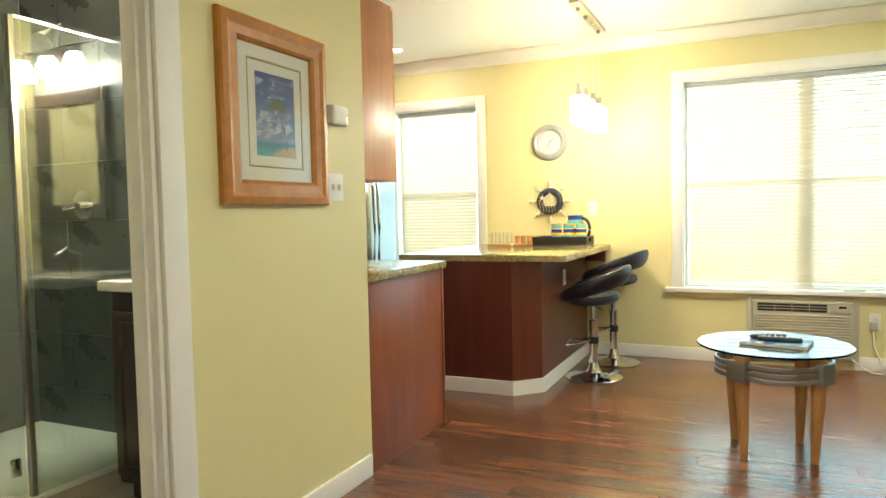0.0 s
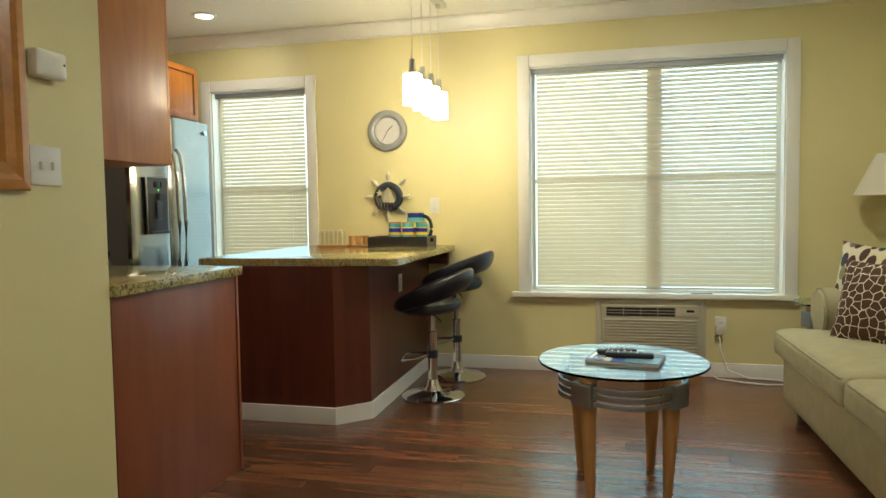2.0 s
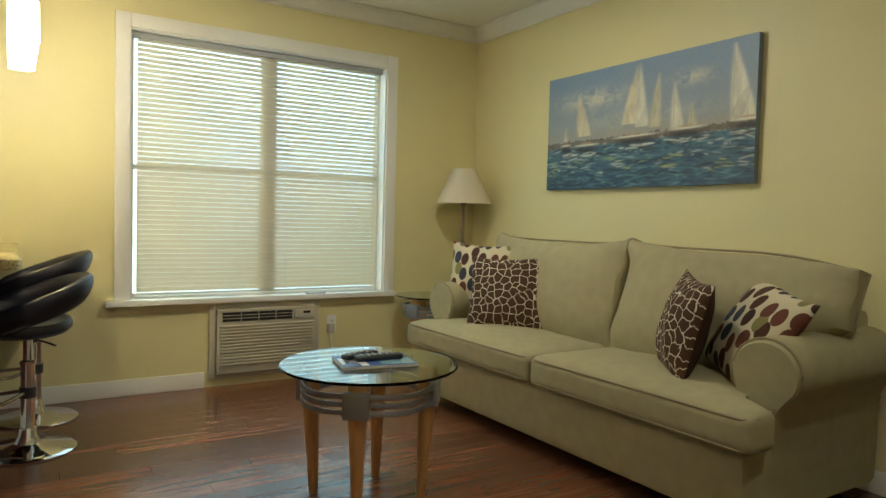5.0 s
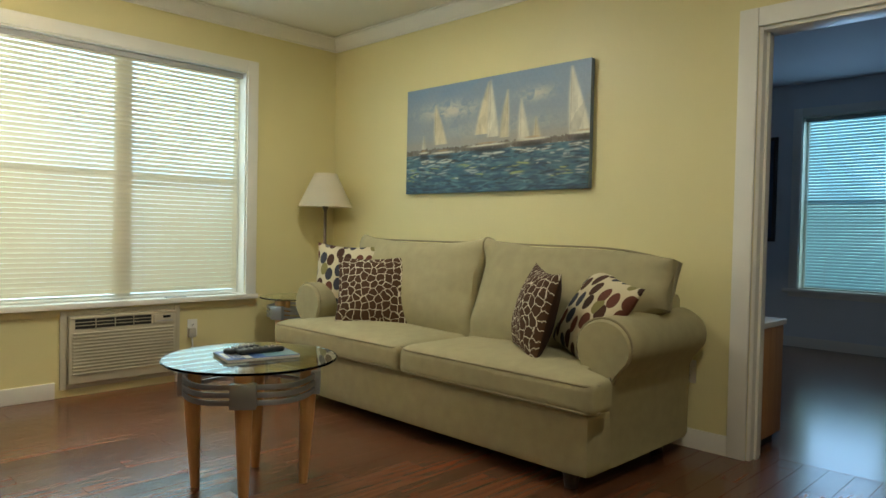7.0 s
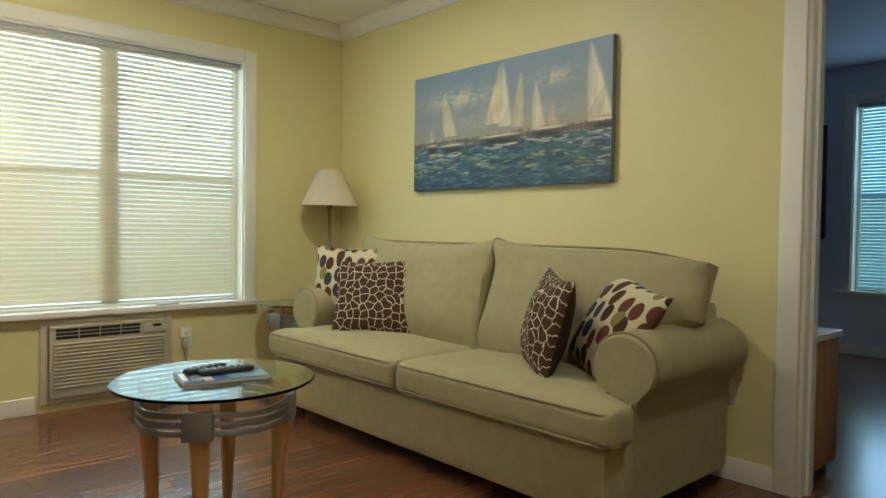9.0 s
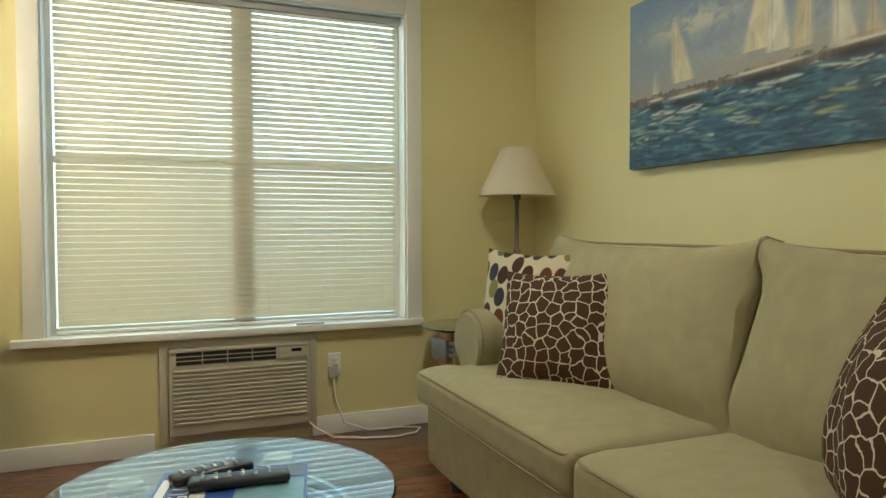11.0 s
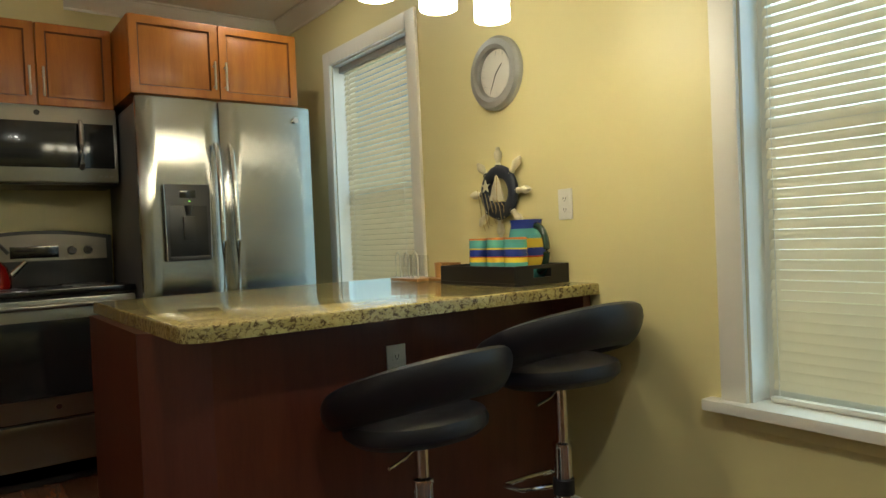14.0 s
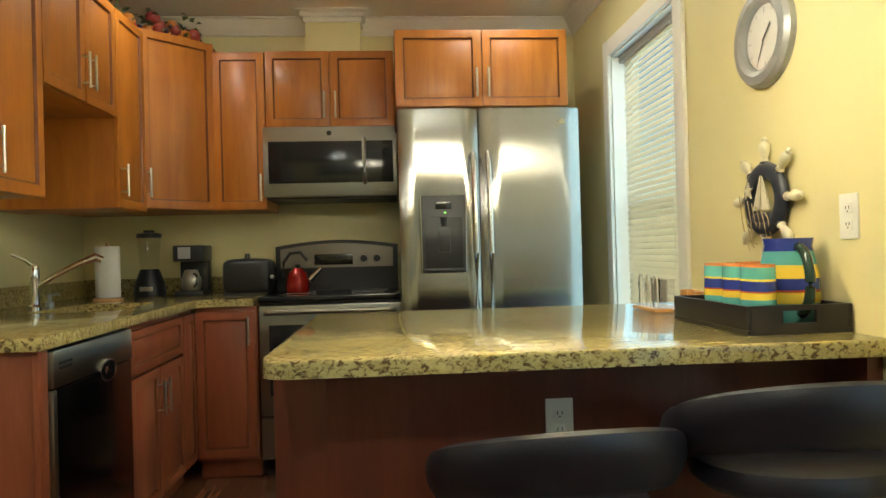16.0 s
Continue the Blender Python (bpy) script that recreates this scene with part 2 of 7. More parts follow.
def lathe(bm, profile, n=32, m=None):
    """Turns a profile of (radius, height) pairs round z."""
    rings = []
    for r, z in profile:
        ring = [bm.verts.new(((m or Matrix()) @ Vector((max(r, 1e-4) * math.cos(2 * math.pi * k / n), max(r, 1e-4) * math.sin(2 * math.pi * k / n), z)))) for k in range(n)]
        rings.append(ring)
    for a, b in zip(rings, rings[1:]):
        for k in range(n):
            bm.faces.new((a[k], a[(k + 1) % n], b[(k + 1) % n], b[k]))
    return bm


def L(profile, n=32, m=None):
    return lathe(bmesh.new(), profile, n, m)


def tube(bm, pts, r, n=10, cap=True):
    pts = [Vector(p) for p in pts]
    rings = []
    up = Vector((0, 0, 1))
    for i, p in enumerate(pts):
        d = (pts[min(i + 1, len(pts) - 1)] - pts[max(i - 1, 0)]).normalized()
        a = d.cross(up)
        if a.length < 0.05:
            a = d.cross(Vector((1, 0, 0)))
        a.normalize()
        b = d.cross(a)
        rr = r[i] if isinstance(r, (list, tuple)) else r
        rings.append([bm.verts.new(p + rr * (math.cos(2 * math.pi * k / n) * a + math.sin(2 * math.pi * k / n) * b)) for k in range(n)])
    for s, t in zip(rings, rings[1:]):
        for k in range(n):
            bm.faces.new((s[k], s[(k + 1) % n], t[(k + 1) % n], t[k]))
    if cap:
        bm.faces.new(rings[0][::-1])
        bm.faces.new(rings[-1])
    return bm


def T(pts, r, n=10):
    return tube(bmesh.new(), pts, r, n)


def arc(c, r, a0, a1, n, z=None):
    return [(c[0] + r * math.cos(radians(a0 + (a1 - a0) * k / n)), c[1] + r * math.sin(radians(a0 + (a1 - a0) * k / n))) + ((z,) if z is not None else ()) for k in range(n + 1)]


def prism(bm, outline, z0, z1, bevel=0.0):
    """A flat outline in plan, raised from z0 to z1."""
    lo = [bm.verts.new((x, y, z0)) for x, y in outline]
    hi = [bm.verts.new((x, y, z1)) for x, y in outline]
    n = len(lo)
    for k in range(n):
        bm.faces.new((lo[k], lo[(k + 1) % n], hi[(k + 1) % n], hi[k]))
    bm.faces.new(lo[::-1])
    top = bm.faces.new(hi)
    if bevel:
        bmesh.ops.bevel(bm, geom=list(top.edges), offset=bevel, segments=3, affect='EDGES', profile=0.5)
    return bm


def moved(bm, m):
    bmesh.ops.transform(bm, matrix=m, verts=bm.verts)
    return bm


def finish(bm, name, material, smooth=35):
    bmesh.ops.recalc_face_normals(bm, faces=bm.faces)
    me = bpy.data.meshes.new(name)
    bm.to_mesh(me)
    bm.free()
    me.materials.append(material)
    if smooth:
        me.shade_smooth()
        me.set_sharp_from_angle(angle=radians(smooth))
    return me


def part(name, bm, material, parent=None, label="", local=False, smooth=35):
    """One mesh under a thing or a part. Unless local, bm is in world places and the thing stands unturned."""
    if parent is not None and not local:
        o, p = Vector((0, 0, 0)), parent
        while p is not None:
            o += p.location
            p = p.parent
        bmesh.ops.translate(bm, vec=-o, verts=bm.verts)
    ob = new(name, finish(bm, name, material, smooth))
    if parent is not None:
        ob.parent = parent
    return tagged(ob, label)


def thing(name, m, label, category, group=""):
    ob = new(name)
    ob.empty_display_size = 0.1
    ob.matrix_basis = m if isinstance(m, Matrix) else Matrix.Translation(m)
    return tagged(ob, label, category, group)


def struct(name, bm, material, label="", category=""):
    ob = new(name, finish(bm, name, material))
    return tagged(ob, label or name.replace("_", " "), category or name.split("_")[0], kind="structure")


# ---- plan ----
WY, EX, WX, SY = 5.72, 2.03, -3.80, 2.68   # window wall, sofa wall, kitchen wall, sink wall
HX, FY = -1.60, -0.10                      # hall wall, entrance wall
BEDX = 6.0
WIN = (-0.49, 1.228, 0.58, 2.218)          # large window opening
SWIN = (-3.076, -2.243, 0.58, 2.177)         # small window opening
DOOR_E = (1.51, 2.36, 2.08)                # bedroom doorway in the sofa wall
DOOR_B = (0.62, 1.47, 2.06)                # bathroom doorway in the hall wall
TH = 0.14

bm = bmesh.new()
box(bm, WX - TH, SWIN[0], WY, WY + TH, 0, CEIL)
box(bm, SWIN[0], SWIN[1], WY, WY + TH, 0, SWIN[2])
box(bm, SWIN[0], SWIN[1], WY, WY + TH, SWIN[3], CEIL)
box(bm, SWIN[1], WIN[0], WY, WY + TH, 0, CEIL)
box(bm, WIN[0], WIN[1], WY, WY + TH, 0, WIN[2])
box(bm, WIN[0], WIN[1], WY, WY + TH, WIN[3], CEIL)
box(bm, WIN[1], EX + TH, WY, WY + TH, 0, CEIL)
struct("wall_north", bm, YELLOW, "pale yellow painted wall with two windows", "wall")
bm = bmesh.new()
box(bm, EX, EX + TH, DOOR_E[1], WY, 0, CEIL)
box(bm, EX, EX + TH, DOOR_E[0], DOOR_E[1], DOOR_E[2], CEIL)
box(bm, EX, EX + TH, FY, DOOR_E[0], 0, CEIL)
struct("wall_east", bm, YELLOW, "pale yellow painted wall with an open doorway", "wall")
struct("wall_west", B(WX - TH, WX, SY - 0.12, WY, 0, CEIL), YELLOW, "pale yellow painted kitchen wall", "wall")
struct("wall_sink", B(WX, HX - 0.105, SY - 0.12, SY, 0, CEIL), YELLOW, "pale yellow painted wall behind the sink", "wall")
bm = bmesh.new()
box(bm, HX - 0.105, HX, DOOR_B[1], SY, 0, CEIL)
box(bm, HX - 0.105, HX, DOOR_B[0], DOOR_B[1], DOOR_B[2], CEIL)
box(bm, HX - 0.105, HX, FY, DOOR_B[0], 0, CEIL)
struct("wall_hall", bm, YELLOW, "pale yellow painted hall wall", "wall")
bm = bmesh.new()
box(bm, HX - 0.105, -0.30, FY - TH, FY, 0, CEIL)
box(bm, -0.30, 0.64, FY - TH, FY, 2.06, CEIL)
box(bm, 0.64, EX + TH, FY - TH, FY, 0, CEIL)
struct("wall_entrance", bm, YELLOW, "pale yellow entrance wall with a doorway", "wall")
struct("ceiling", B(WX - TH, EX + TH, FY - TH, WY + TH, CEIL, CEIL + 0.1), CEILW, "smooth off-white painted ceiling", "ceiling")
struct("floor", B(WX - TH, EX + TH + 0.02, FY - TH, WY + TH, -0.12, -0.014), mat("subfloor", (0.05, 0.03, 0.02), 0.8), "floor base under wood planks", "floor")

# bedroom shell
bm = bmesh.new()
BW = (2.45, 3.38, 0.575, 2.285)
box(bm, BEDX, BEDX + TH, 0.2, BW[0], 0, CEIL)
box(bm, BEDX, BEDX + TH, BW[1], 5.2, 0, CEIL)
box(bm, BEDX, BEDX + TH, BW[0], BW[1], 0, BW[2])
box(bm, BEDX, BEDX + TH, BW[0], BW[1], BW[3], CEIL)
struct("wall_bedroom_east", bm, GREYW, "grey painted bedroom wall with a window", "wall")
struct("wall_bedroom_north", B(EX + TH, BEDX, 5.2, 5.3, 0, CEIL), GREYW, "grey painted bedroom wall", "wall")
struct("wall_bedroom_south", B(EX + TH, BEDX, 0.1, 0.2, 0, CEIL), GREYW, "grey painted bedroom wall", "wall")
bm = bmesh.new()
box(bm, EX + TH, EX + TH + 0.01, DOOR_E[1] + 0.0, 5.2, 0, CEIL)
box(bm, EX + TH, EX + TH + 0.01, 0.2, DOOR_E[0], 0, CEIL)
struct("wall_bedroom_west", bm, GREYW, "grey painted bedroom side of the doorway wall", "wall")
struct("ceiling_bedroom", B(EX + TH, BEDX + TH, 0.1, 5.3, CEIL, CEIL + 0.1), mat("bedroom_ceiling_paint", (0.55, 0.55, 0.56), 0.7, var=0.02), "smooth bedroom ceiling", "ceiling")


def plank_floor_mat():
    m = wood("bedroom_floor_wood", (0.07, 0.025, 0.014), (0.20, 0.085, 0.045), 0.22, (1.0, 14, 14), 2.0, 0.3, 0.0, 0.05)
    return m


struct("floor_bedroom", B(EX + TH + 0.02, BEDX + TH, 0.1, 5.3, -0.12, 0.0), plank_floor_mat(), "dark red-brown wood bedroom floor", "floor")


def crown(name, a, b, inward, size=0.085):
    """Crown moulding from a to b along a wall; inward: unit way into the room."""
    prof = [(0, 0), (0.012, 0), (0.016, 0.012), (0.03, 0.02), (0.05, 0.045), (0.066, 0.07), (0.072, 0.085), (0.085, 0.088), (0.085, 0.098), (0, 0.098)]
    bm = bmesh.new()
    rings = []
    for p in (a, b):
        rings.append([bm.verts.new((p[0] + inward[0] * u, p[1] + inward[1] * u, CEIL - 0.1 + v)) for u, v in prof])
    n = len(prof)
    for k in range(n):
        bm.faces.new((rings[0][k], rings[0][(k + 1) % n], rings[1][(k + 1) % n], rings[1][k]))
    bm.faces.new(rings[0]), bm.faces.new(rings[1][::-1])
    struct(name, bm, WHITE, "white painted crown moulding under the ceiling", "crown moulding")


crown("trim_crown_north", (WX, WY), (EX, WY), (0, -1))
crown("trim_crown_east", (EX, FY), (EX, WY - 0.002), (-1, 0))
crown("trim_crown_west", (WX, SY), (WX, WY - 0.002), (1, 0))
crown("trim_crown_sink", (WX, SY), (HX, SY), (0, 1))
crown("trim_crown_hall", (HX, FY), (HX, SY), (1, 0))


def baseboard(name, x0, x1, y0, y1, h=0.10):
    struct(name, B(x0, x1, y0, y1, 0.0, h, bevel=0.005), WHITE, "white painted wooden baseboard", "baseboard")


baseboard("baseboard_north_a", -1.24, -0.045, WY - 0.016, WY)
baseboard("baseboard_north_b", 0.705, EX, WY - 0.016, WY)
baseboard("baseboard_east_a", EX - 0.016, EX, DOOR_E[1] + 0.09, WY - 0.02)
baseboard("baseboard_east_b", EX - 0.016, EX, FY, DOOR_E[0] - 0.09)
baseboard("baseboard_hall", HX, HX + 0.016, DOOR_B[1] + 0.10, SY - 0.02)
baseboard("baseboard_bedroom", BEDX - 0.016, BEDX, 0.2, 5.2)


def casing_y(name, o, y, face, w=0.085, sill=True):
    """Window trim on a wall of constant y; o = x0, x1, z0, z1 of the opening."""
    x0, x1, z0, z1 = o
    bm = bmesh.new()
    f = y - face
    box(bm, x0 - w, x0, f, y, z0, z1 + w, bevel=0.006)
    box(bm, x1, x1 + w, f, y, z0, z1 + w, bevel=0.006)
    box(bm, x0 + 0.0005, x1 - 0.0005, f, y, z1, z1 + w, bevel=0.006)
    return bm


def blind_window(name, o, y0, slat_m, pitch, tilt, groups, mull=True, out=1, label="", back=None, screen=True):
    """A sash window with frame, panes and a lowered slat blind, built along local x with the room at -y."""
    x0, x1, z0, z1 = o
    root = thing(name, Matrix.Identity(4) if back is None else back, label, "window")
    root["kind"] = "structure"
    part("window_casing", casing_y(name, o, y0, 0.02), WHITE, root, local=True)
    part("window_sill", B(x0 - 0.13, x1 + 0.085, y0 - 0.055, y0 + 0.0975, z0 - 0.03, z0 + 0.004, bevel=0.003), WHITE, root, local=True)
    part("apron", B(x0 - 0.085, x1 + 0.085, y0 - 0.014, y0, z0 - 0.075, z0 - 0.03, bevel=0.004), WHITE if back is not None else YELLOW, root, local=True)
    for ja, jb in ((x0 + 0.0005, x0 + 0.008), (x1 - 0.008, x1 - 0.0005)):
        part("jamb", B(ja, jb, y0 + 0.0005, y0 + 0.0975, z0 + 0.0042, z1 - 0.009), WHITE, root, local=True)
    part("head_jamb", B(x0 + 0.0005, x1 - 0.0005, y0 + 0.0005, y0 + 0.0975, z1 - 0.0085, z1 - 0.0005), WHITE, root, local=True)
    fr = bmesh.new()
    f0, f1, w = y0 + 0.098, y0 + 0.137, 0.032
    box(fr, x0, x0 + w, f0, f1, z0, z1)
    box(fr, x1 - w, x1, f0, f1, z0, z1)
    box(fr, x0 + w, x1 - w, f0, f1, z0, z0 + w)
    box(fr, x0 + w, x1 - w, f0, f1, z1 - w, z1)
    part("window_frame", fr, WHITE, root, local=True)
    lights = [(x0 + w, x1 - w)]
    if mull:
        xm = (x0 + x1) / 2 + 0.02
        part("mullion", B(xm - 0.05, xm + 0.05, f0 - 0.01, f1, z0 + w, z1 - w), WHITE, root, local=True)
        lights = [(x0 + w, xm - 0.05), (xm + 0.05, x1 - w)]
    zm = (z0 + z1) / 2 + 0.0
    for a, b in lights:
        part("meeting_rail", B(a, b, f0 + 0.005, f1 - 0.005, zm - 0.016, zm + 0.016), WHITE, root, local=True)
        for c, d in ((z0 + w, zm - 0.016), (zm + 0.016, z1 - w)):
            p = part("pane", B(a, b, f0 + 0.02, f0 + 0.024, c, d), PANE, root, local=True)
            p.visible_shadow = False
        if screen:
            q = part("insect_screen", B(a, b, f1 + 0.002, f1 + 0.004, z0 + w, zm), SCREEN, root, local=True)
    # blind hung inside the reveal
    yb = y0 + 0.058
    bl = thing(name + "_blind", Matrix.Identity(4) if back is None else back, "cream slatted venetian blind, lowered and closed, in the window", "blind")
    bl.name = "venetian_blind"
    part("headrail", B(x0 + 0.012, x1 - 0.012, yb - 0.02, yb + 0.02, z1 - 0.045, z1 - 0.0095, bevel=0.003), GREYPL, bl, local=True)
    part("bottom_rail", B(x0 + 0.038, x1 - 0.038, yb - 0.013, yb + 0.013, z0 + 0.006, z0 + 0.022, bevel=0.004), PLASTICW, bl, local=True)
    bm = bmesh.new()
    wd, nseg = 0.0303, 4
    prof = [((k / nseg - 0.5) * wd, 0.0024 * (1 - (2 * k / nseg - 1) ** 2)) for k in range(nseg + 1)]
    ends = []
    for xx in (x0 + 0.046, x1 - 0.040):
        ends.append([bm.verts.new((xx, u, v)) for u, v in prof] + [bm.verts.new((xx, u, v - 0.0008)) for u, v in prof[::-1]])
    n = len(ends[0])
    for k in range(n):
        bm.faces.new((ends[0][k], ends[0][(k + 1) % n], ends[1][(k + 1) % n], ends[1][k]))
    bm.faces.new(ends[0]), bm.faces.new(ends[1][::-1])
    me = finish(bm, "slat", slat_m)
    z = z1 - 0.05
    k = 0
    rnd = random.Random(7)
    while z > z0 + 0.030:
        s = new("slat", me)
        s.parent = bl
        s.matrix_basis = pose(0, yb, z, tilt + rnd.uniform(-0.5, 0.5), 0, rnd.uniform(-0.04, 0.04))
        z -= pitch
        k += 1
    for xc in groups:
        part("ladder_cord", T([(xc, yb - 0.019, z1 - 0.03), (xc, yb - 0.019, z0 + 0.03)], 0.0013, 6), PLASTICW, bl, local=True)
    return root, bl


blind_window("window_1", WIN, WY, SLAT, 0.030, 68, (-0.42, 0.17, 0.5, 1.1), label="large double sash window with white trim")
blind_window("window_2", SWIN, WY, SLAT, 0.030, 68, (-2.95, -2.40), mull=False, label="narrow sash window with white trim")
# bedroom window looks east: local x runs along -y of the room
blind_window("window_3", (-BW[1], -BW[0], BW[2], BW[3]), 0.0, SLATB, 0.030, 62, (-3.15, -2.62), mull=False, label="bedroom sash window with white trim", back=pose(BEDX, 0, 0, 0, 0, -90))


def outdoors(name, green, bright, strength, scale, warm_span=(-80.0, -90.0)):
    """Bright daylight and foliage beyond the panes."""
    m = bpy.data.materials.new(name)
    m.use_nodes = True
    n, l = m.node_tree.nodes, m.node_tree.links
    n.remove(n["Principled BSDF"])
    tc, ns, cr, em = n.new("ShaderNodeTexCoord"), n.new("ShaderNodeTexNoise"), n.new("ShaderNodeValToRGB"), n.new("ShaderNodeEmission")
    ns.inputs["Scale"].default_value, ns.inputs["Detail"].default_value = scale, 5
    l.new(tc.outputs["Object"], ns.inputs["Vector"])
    e = cr.color_ramp.elements
    e[0].position, e[0].color = 0.40, (*green, 1)
    e[1].position, e[1].color = 0.62, (*bright, 1)
    l.new(ns.outputs["Fac"], cr.inputs[0])
    sp, gx, mx = n.new("ShaderNodeSeparateXYZ"), n.new("ShaderNodeMapRange"), n.new("ShaderNodeMix")
    l.new(tc.outputs["Object"], sp.inputs[0])
    l.new(sp.outputs[0], gx.inputs[0])
    gx.interpolation_type = 'SMOOTHSTEP'
    gx.inputs["From Min"].default_value, gx.inputs["From Max"].default_value = warm_span
    mx.data_type, mx.blend_type = 'RGBA', 'MULTIPLY'
    # Added tint: backdrop light is made warmer towards one end
    mx.inputs[7].default_value = (1.14, 0.92, 0.72, 1)
    l.new(gx.outputs[0], mx.inputs[0])
    l.new(cr.outputs[0], mx.inputs[6])
    l.new(mx.outputs[2], em.inputs[0])
    em.inputs[1].default_value = strength
    l.new(em.outputs[0], n["Material Output"].inputs[0])
    return m


struct("backdrop_north", B(-6, 4, WY + 2.5, WY + 2.52, -1, 5), outdoors("garden_daylight", (0.40, 0.65, 0.86), (0.60, 0.92, 1.22), 5.0, 1.0, (0.8, 0.0)), "bright garden daylight outside the windows", "backdrop")
struct("backdrop_east", B(BEDX + 2.0, BEDX + 2.02, -1, 6, -1, 5), outdoors("shaded_daylight", (0.22, 0.42, 0.48), (0.42, 0.74, 0.92), 5.0, 1.3), "bluish daylight outside the bedroom window", "backdrop")
ground = struct("ground", B(-40, 40, -40, 40, -0.35, -0.2), mat("dry_grass_ground", (0.16, 0.17, 0.09), 0.9, var=0.3, scale=1.5), "plain ground outside the house", "ground")


def door_casing(name, axis, at, o, side, w=0.09, th=0.14, mat_=None):
    """Jambs and casing for an opening in a wall of constant x; o = y0, y1, top; side: way into the living room."""
    y0, y1, z = o
    root = thing(name, (at, (y0 + y1) / 2, 0), "white painted door casing and jambs of an open doorway", "doorway")
    root["kind"] = "structure"
    a, b = (at, at + side * 0.02)
    part("casing", B(a, b, y1, y1 + w, 0, z + w, bevel=0.006), WHITE, root)
    part("casing", B(a, b, y0 - w, y0, 0, z + w, bevel=0.006), WHITE, root)
    part("head_casing", B(a, b, y0, y1, z, z + w, bevel=0.006), WHITE, root)
    c = at - side * th
    part("jamb", B(a, c, y1 - 0.018, y1, 0, z, bevel=0.002), WHITE, root)
    part("jamb", B(a, c, y0, y0 + 0.018, 0, z, bevel=0.002), WHITE, root)
    part("head_jamb", B(a, c, y0 + 0.018, y1 - 0.018, z - 0.018, z, bevel=0.002), WHITE, root)
    m = (a + c) / 2
    part("stop", B(m - 0.02, m + 0.02, y1 - 0.03, y1 - 0.018, 0, z - 0.018), WHITE, root)
    return root


door_casing("door_1", "x", EX, DOOR_E, -1)
door_casing("door_2", "x", HX, DOOR_B, 1, 0.098, 0.105)

# ---- kitchen ----


def panel_door(w, h, frame=0.055, t=0.02):
    """A raised-panel door: local x across, z up, front towards -y."""
    bm = bmesh.new()
    box(bm, 0.0015, w - 0.0015, -t, 0, 0.0015, h - 0.0015, bevel=0.003, seg=2)
    bm.faces.ensure_lookup_table()
    f = max((f for f in bm.faces if f.normal.y < -0.9), key=lambda f: f.calc_area())
    frame = min(frame, w * 0.24, h * 0.24)
    bmesh.ops.inset_individual(bm, faces=[f], thickness=frame, depth=0)
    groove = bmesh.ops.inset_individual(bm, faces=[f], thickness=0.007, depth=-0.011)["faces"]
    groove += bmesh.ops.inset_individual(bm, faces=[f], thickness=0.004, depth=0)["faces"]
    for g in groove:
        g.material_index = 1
    bmesh.ops.inset_individual(bm, faces=[f], thickness=0.024, depth=0.009)
    return bm


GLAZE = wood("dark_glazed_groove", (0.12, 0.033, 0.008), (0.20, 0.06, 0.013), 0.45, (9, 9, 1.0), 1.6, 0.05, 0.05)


def bar_handle(x, z, length, upright=True, y=-0.02):
    bm = bmesh.new()
    d = Vector((0, 0, length / 2)) if upright else Vector((length / 2, 0, 0))
    c = Vector((x, y - 0.032, z))
    cyl(bm, c - d, c + d, 0.006, n=12)
    for s in (-0.72, 0.72):
        cyl(bm, c + d * s, c + d * s + Vector((0, 0.034, 0)), 0.0045, n=8)
    return bm


def cabinet(name, m, w, h, depth, doors, label, group, material=CHERRY, kick=0.0):
    """doors: x0, x1, z0, z1, handle x or None, handle z, upright."""
    c = thing(name, m, label, "cabinet", group)
    bm = B(0, w, 0.0, depth, kick, h, bevel=0.002)
    if kick:
        box(bm, 0, w, 0.06, depth, 0, kick)
    part("body", bm, material, c, local=True)
    for x0, x1, z0, z1, hx, hz, up in doors:
        d = part("door" if z1 - z0 > 0.25 else "drawer_front", moved(panel_door(x1 - x0, z1 - z0), Matrix.Translation((x0, -0.001, z0))), material, c, local=True)
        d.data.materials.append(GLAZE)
        if hx is not None:
            part("handle", bar_handle(hx, hz, 0.15, up), NICKEL, d, "slim satin nickel bar handle", local=True)
    return c


UP = "upper kitchen cabinets"
LOW = "lower kitchen cabinets"
CL = "cherry-stained wooden upper cabinet with raised-panel doors, hung on the kitchen wall"
BL = "cherry-stained wooden base cabinet with raised-panel doors, under the granite worktop"
YF = 3.265         # fronts over the sink run
ZU = 1.425
# west wall, facing the room
cabinet("wall_cabinet", pose(-3.06, 4.573, 1.91, 0, 0, 90), 0.90, 0.40, 0.73,
        [(0.0, 0.448, 0.0, 0.40, 0.42, 0.12, True), (0.452, 0.90, 0.0, 0.40, 0.48, 0.12, True)], "cherry-stained two-door wooden cabinet above the refrigerator", UP)
cabinet("wall_cabinet", pose(-3.44, 3.846, 1.885, 0, 0, 90), 0.722, 0.43, 0.355,
        [(0.0, 0.358, 0.0, 0.43, 0.33, 0.12, True), (0.364, 0.722, 0.0, 0.43, 0.392, 0.12, True)], "cherry-stained two-door wooden cabinet above the microwave", UP)
cabinet("wall_cabinet", pose(-3.44, 3.553, ZU, 0, 0, 90), 0.29, 0.885, 0.355, [(0.0, 0.29, 0.0, 0.885, 0.262, 0.12, True)], "narrow cherry-stained wooden upper cabinet beside the microwave", UP)
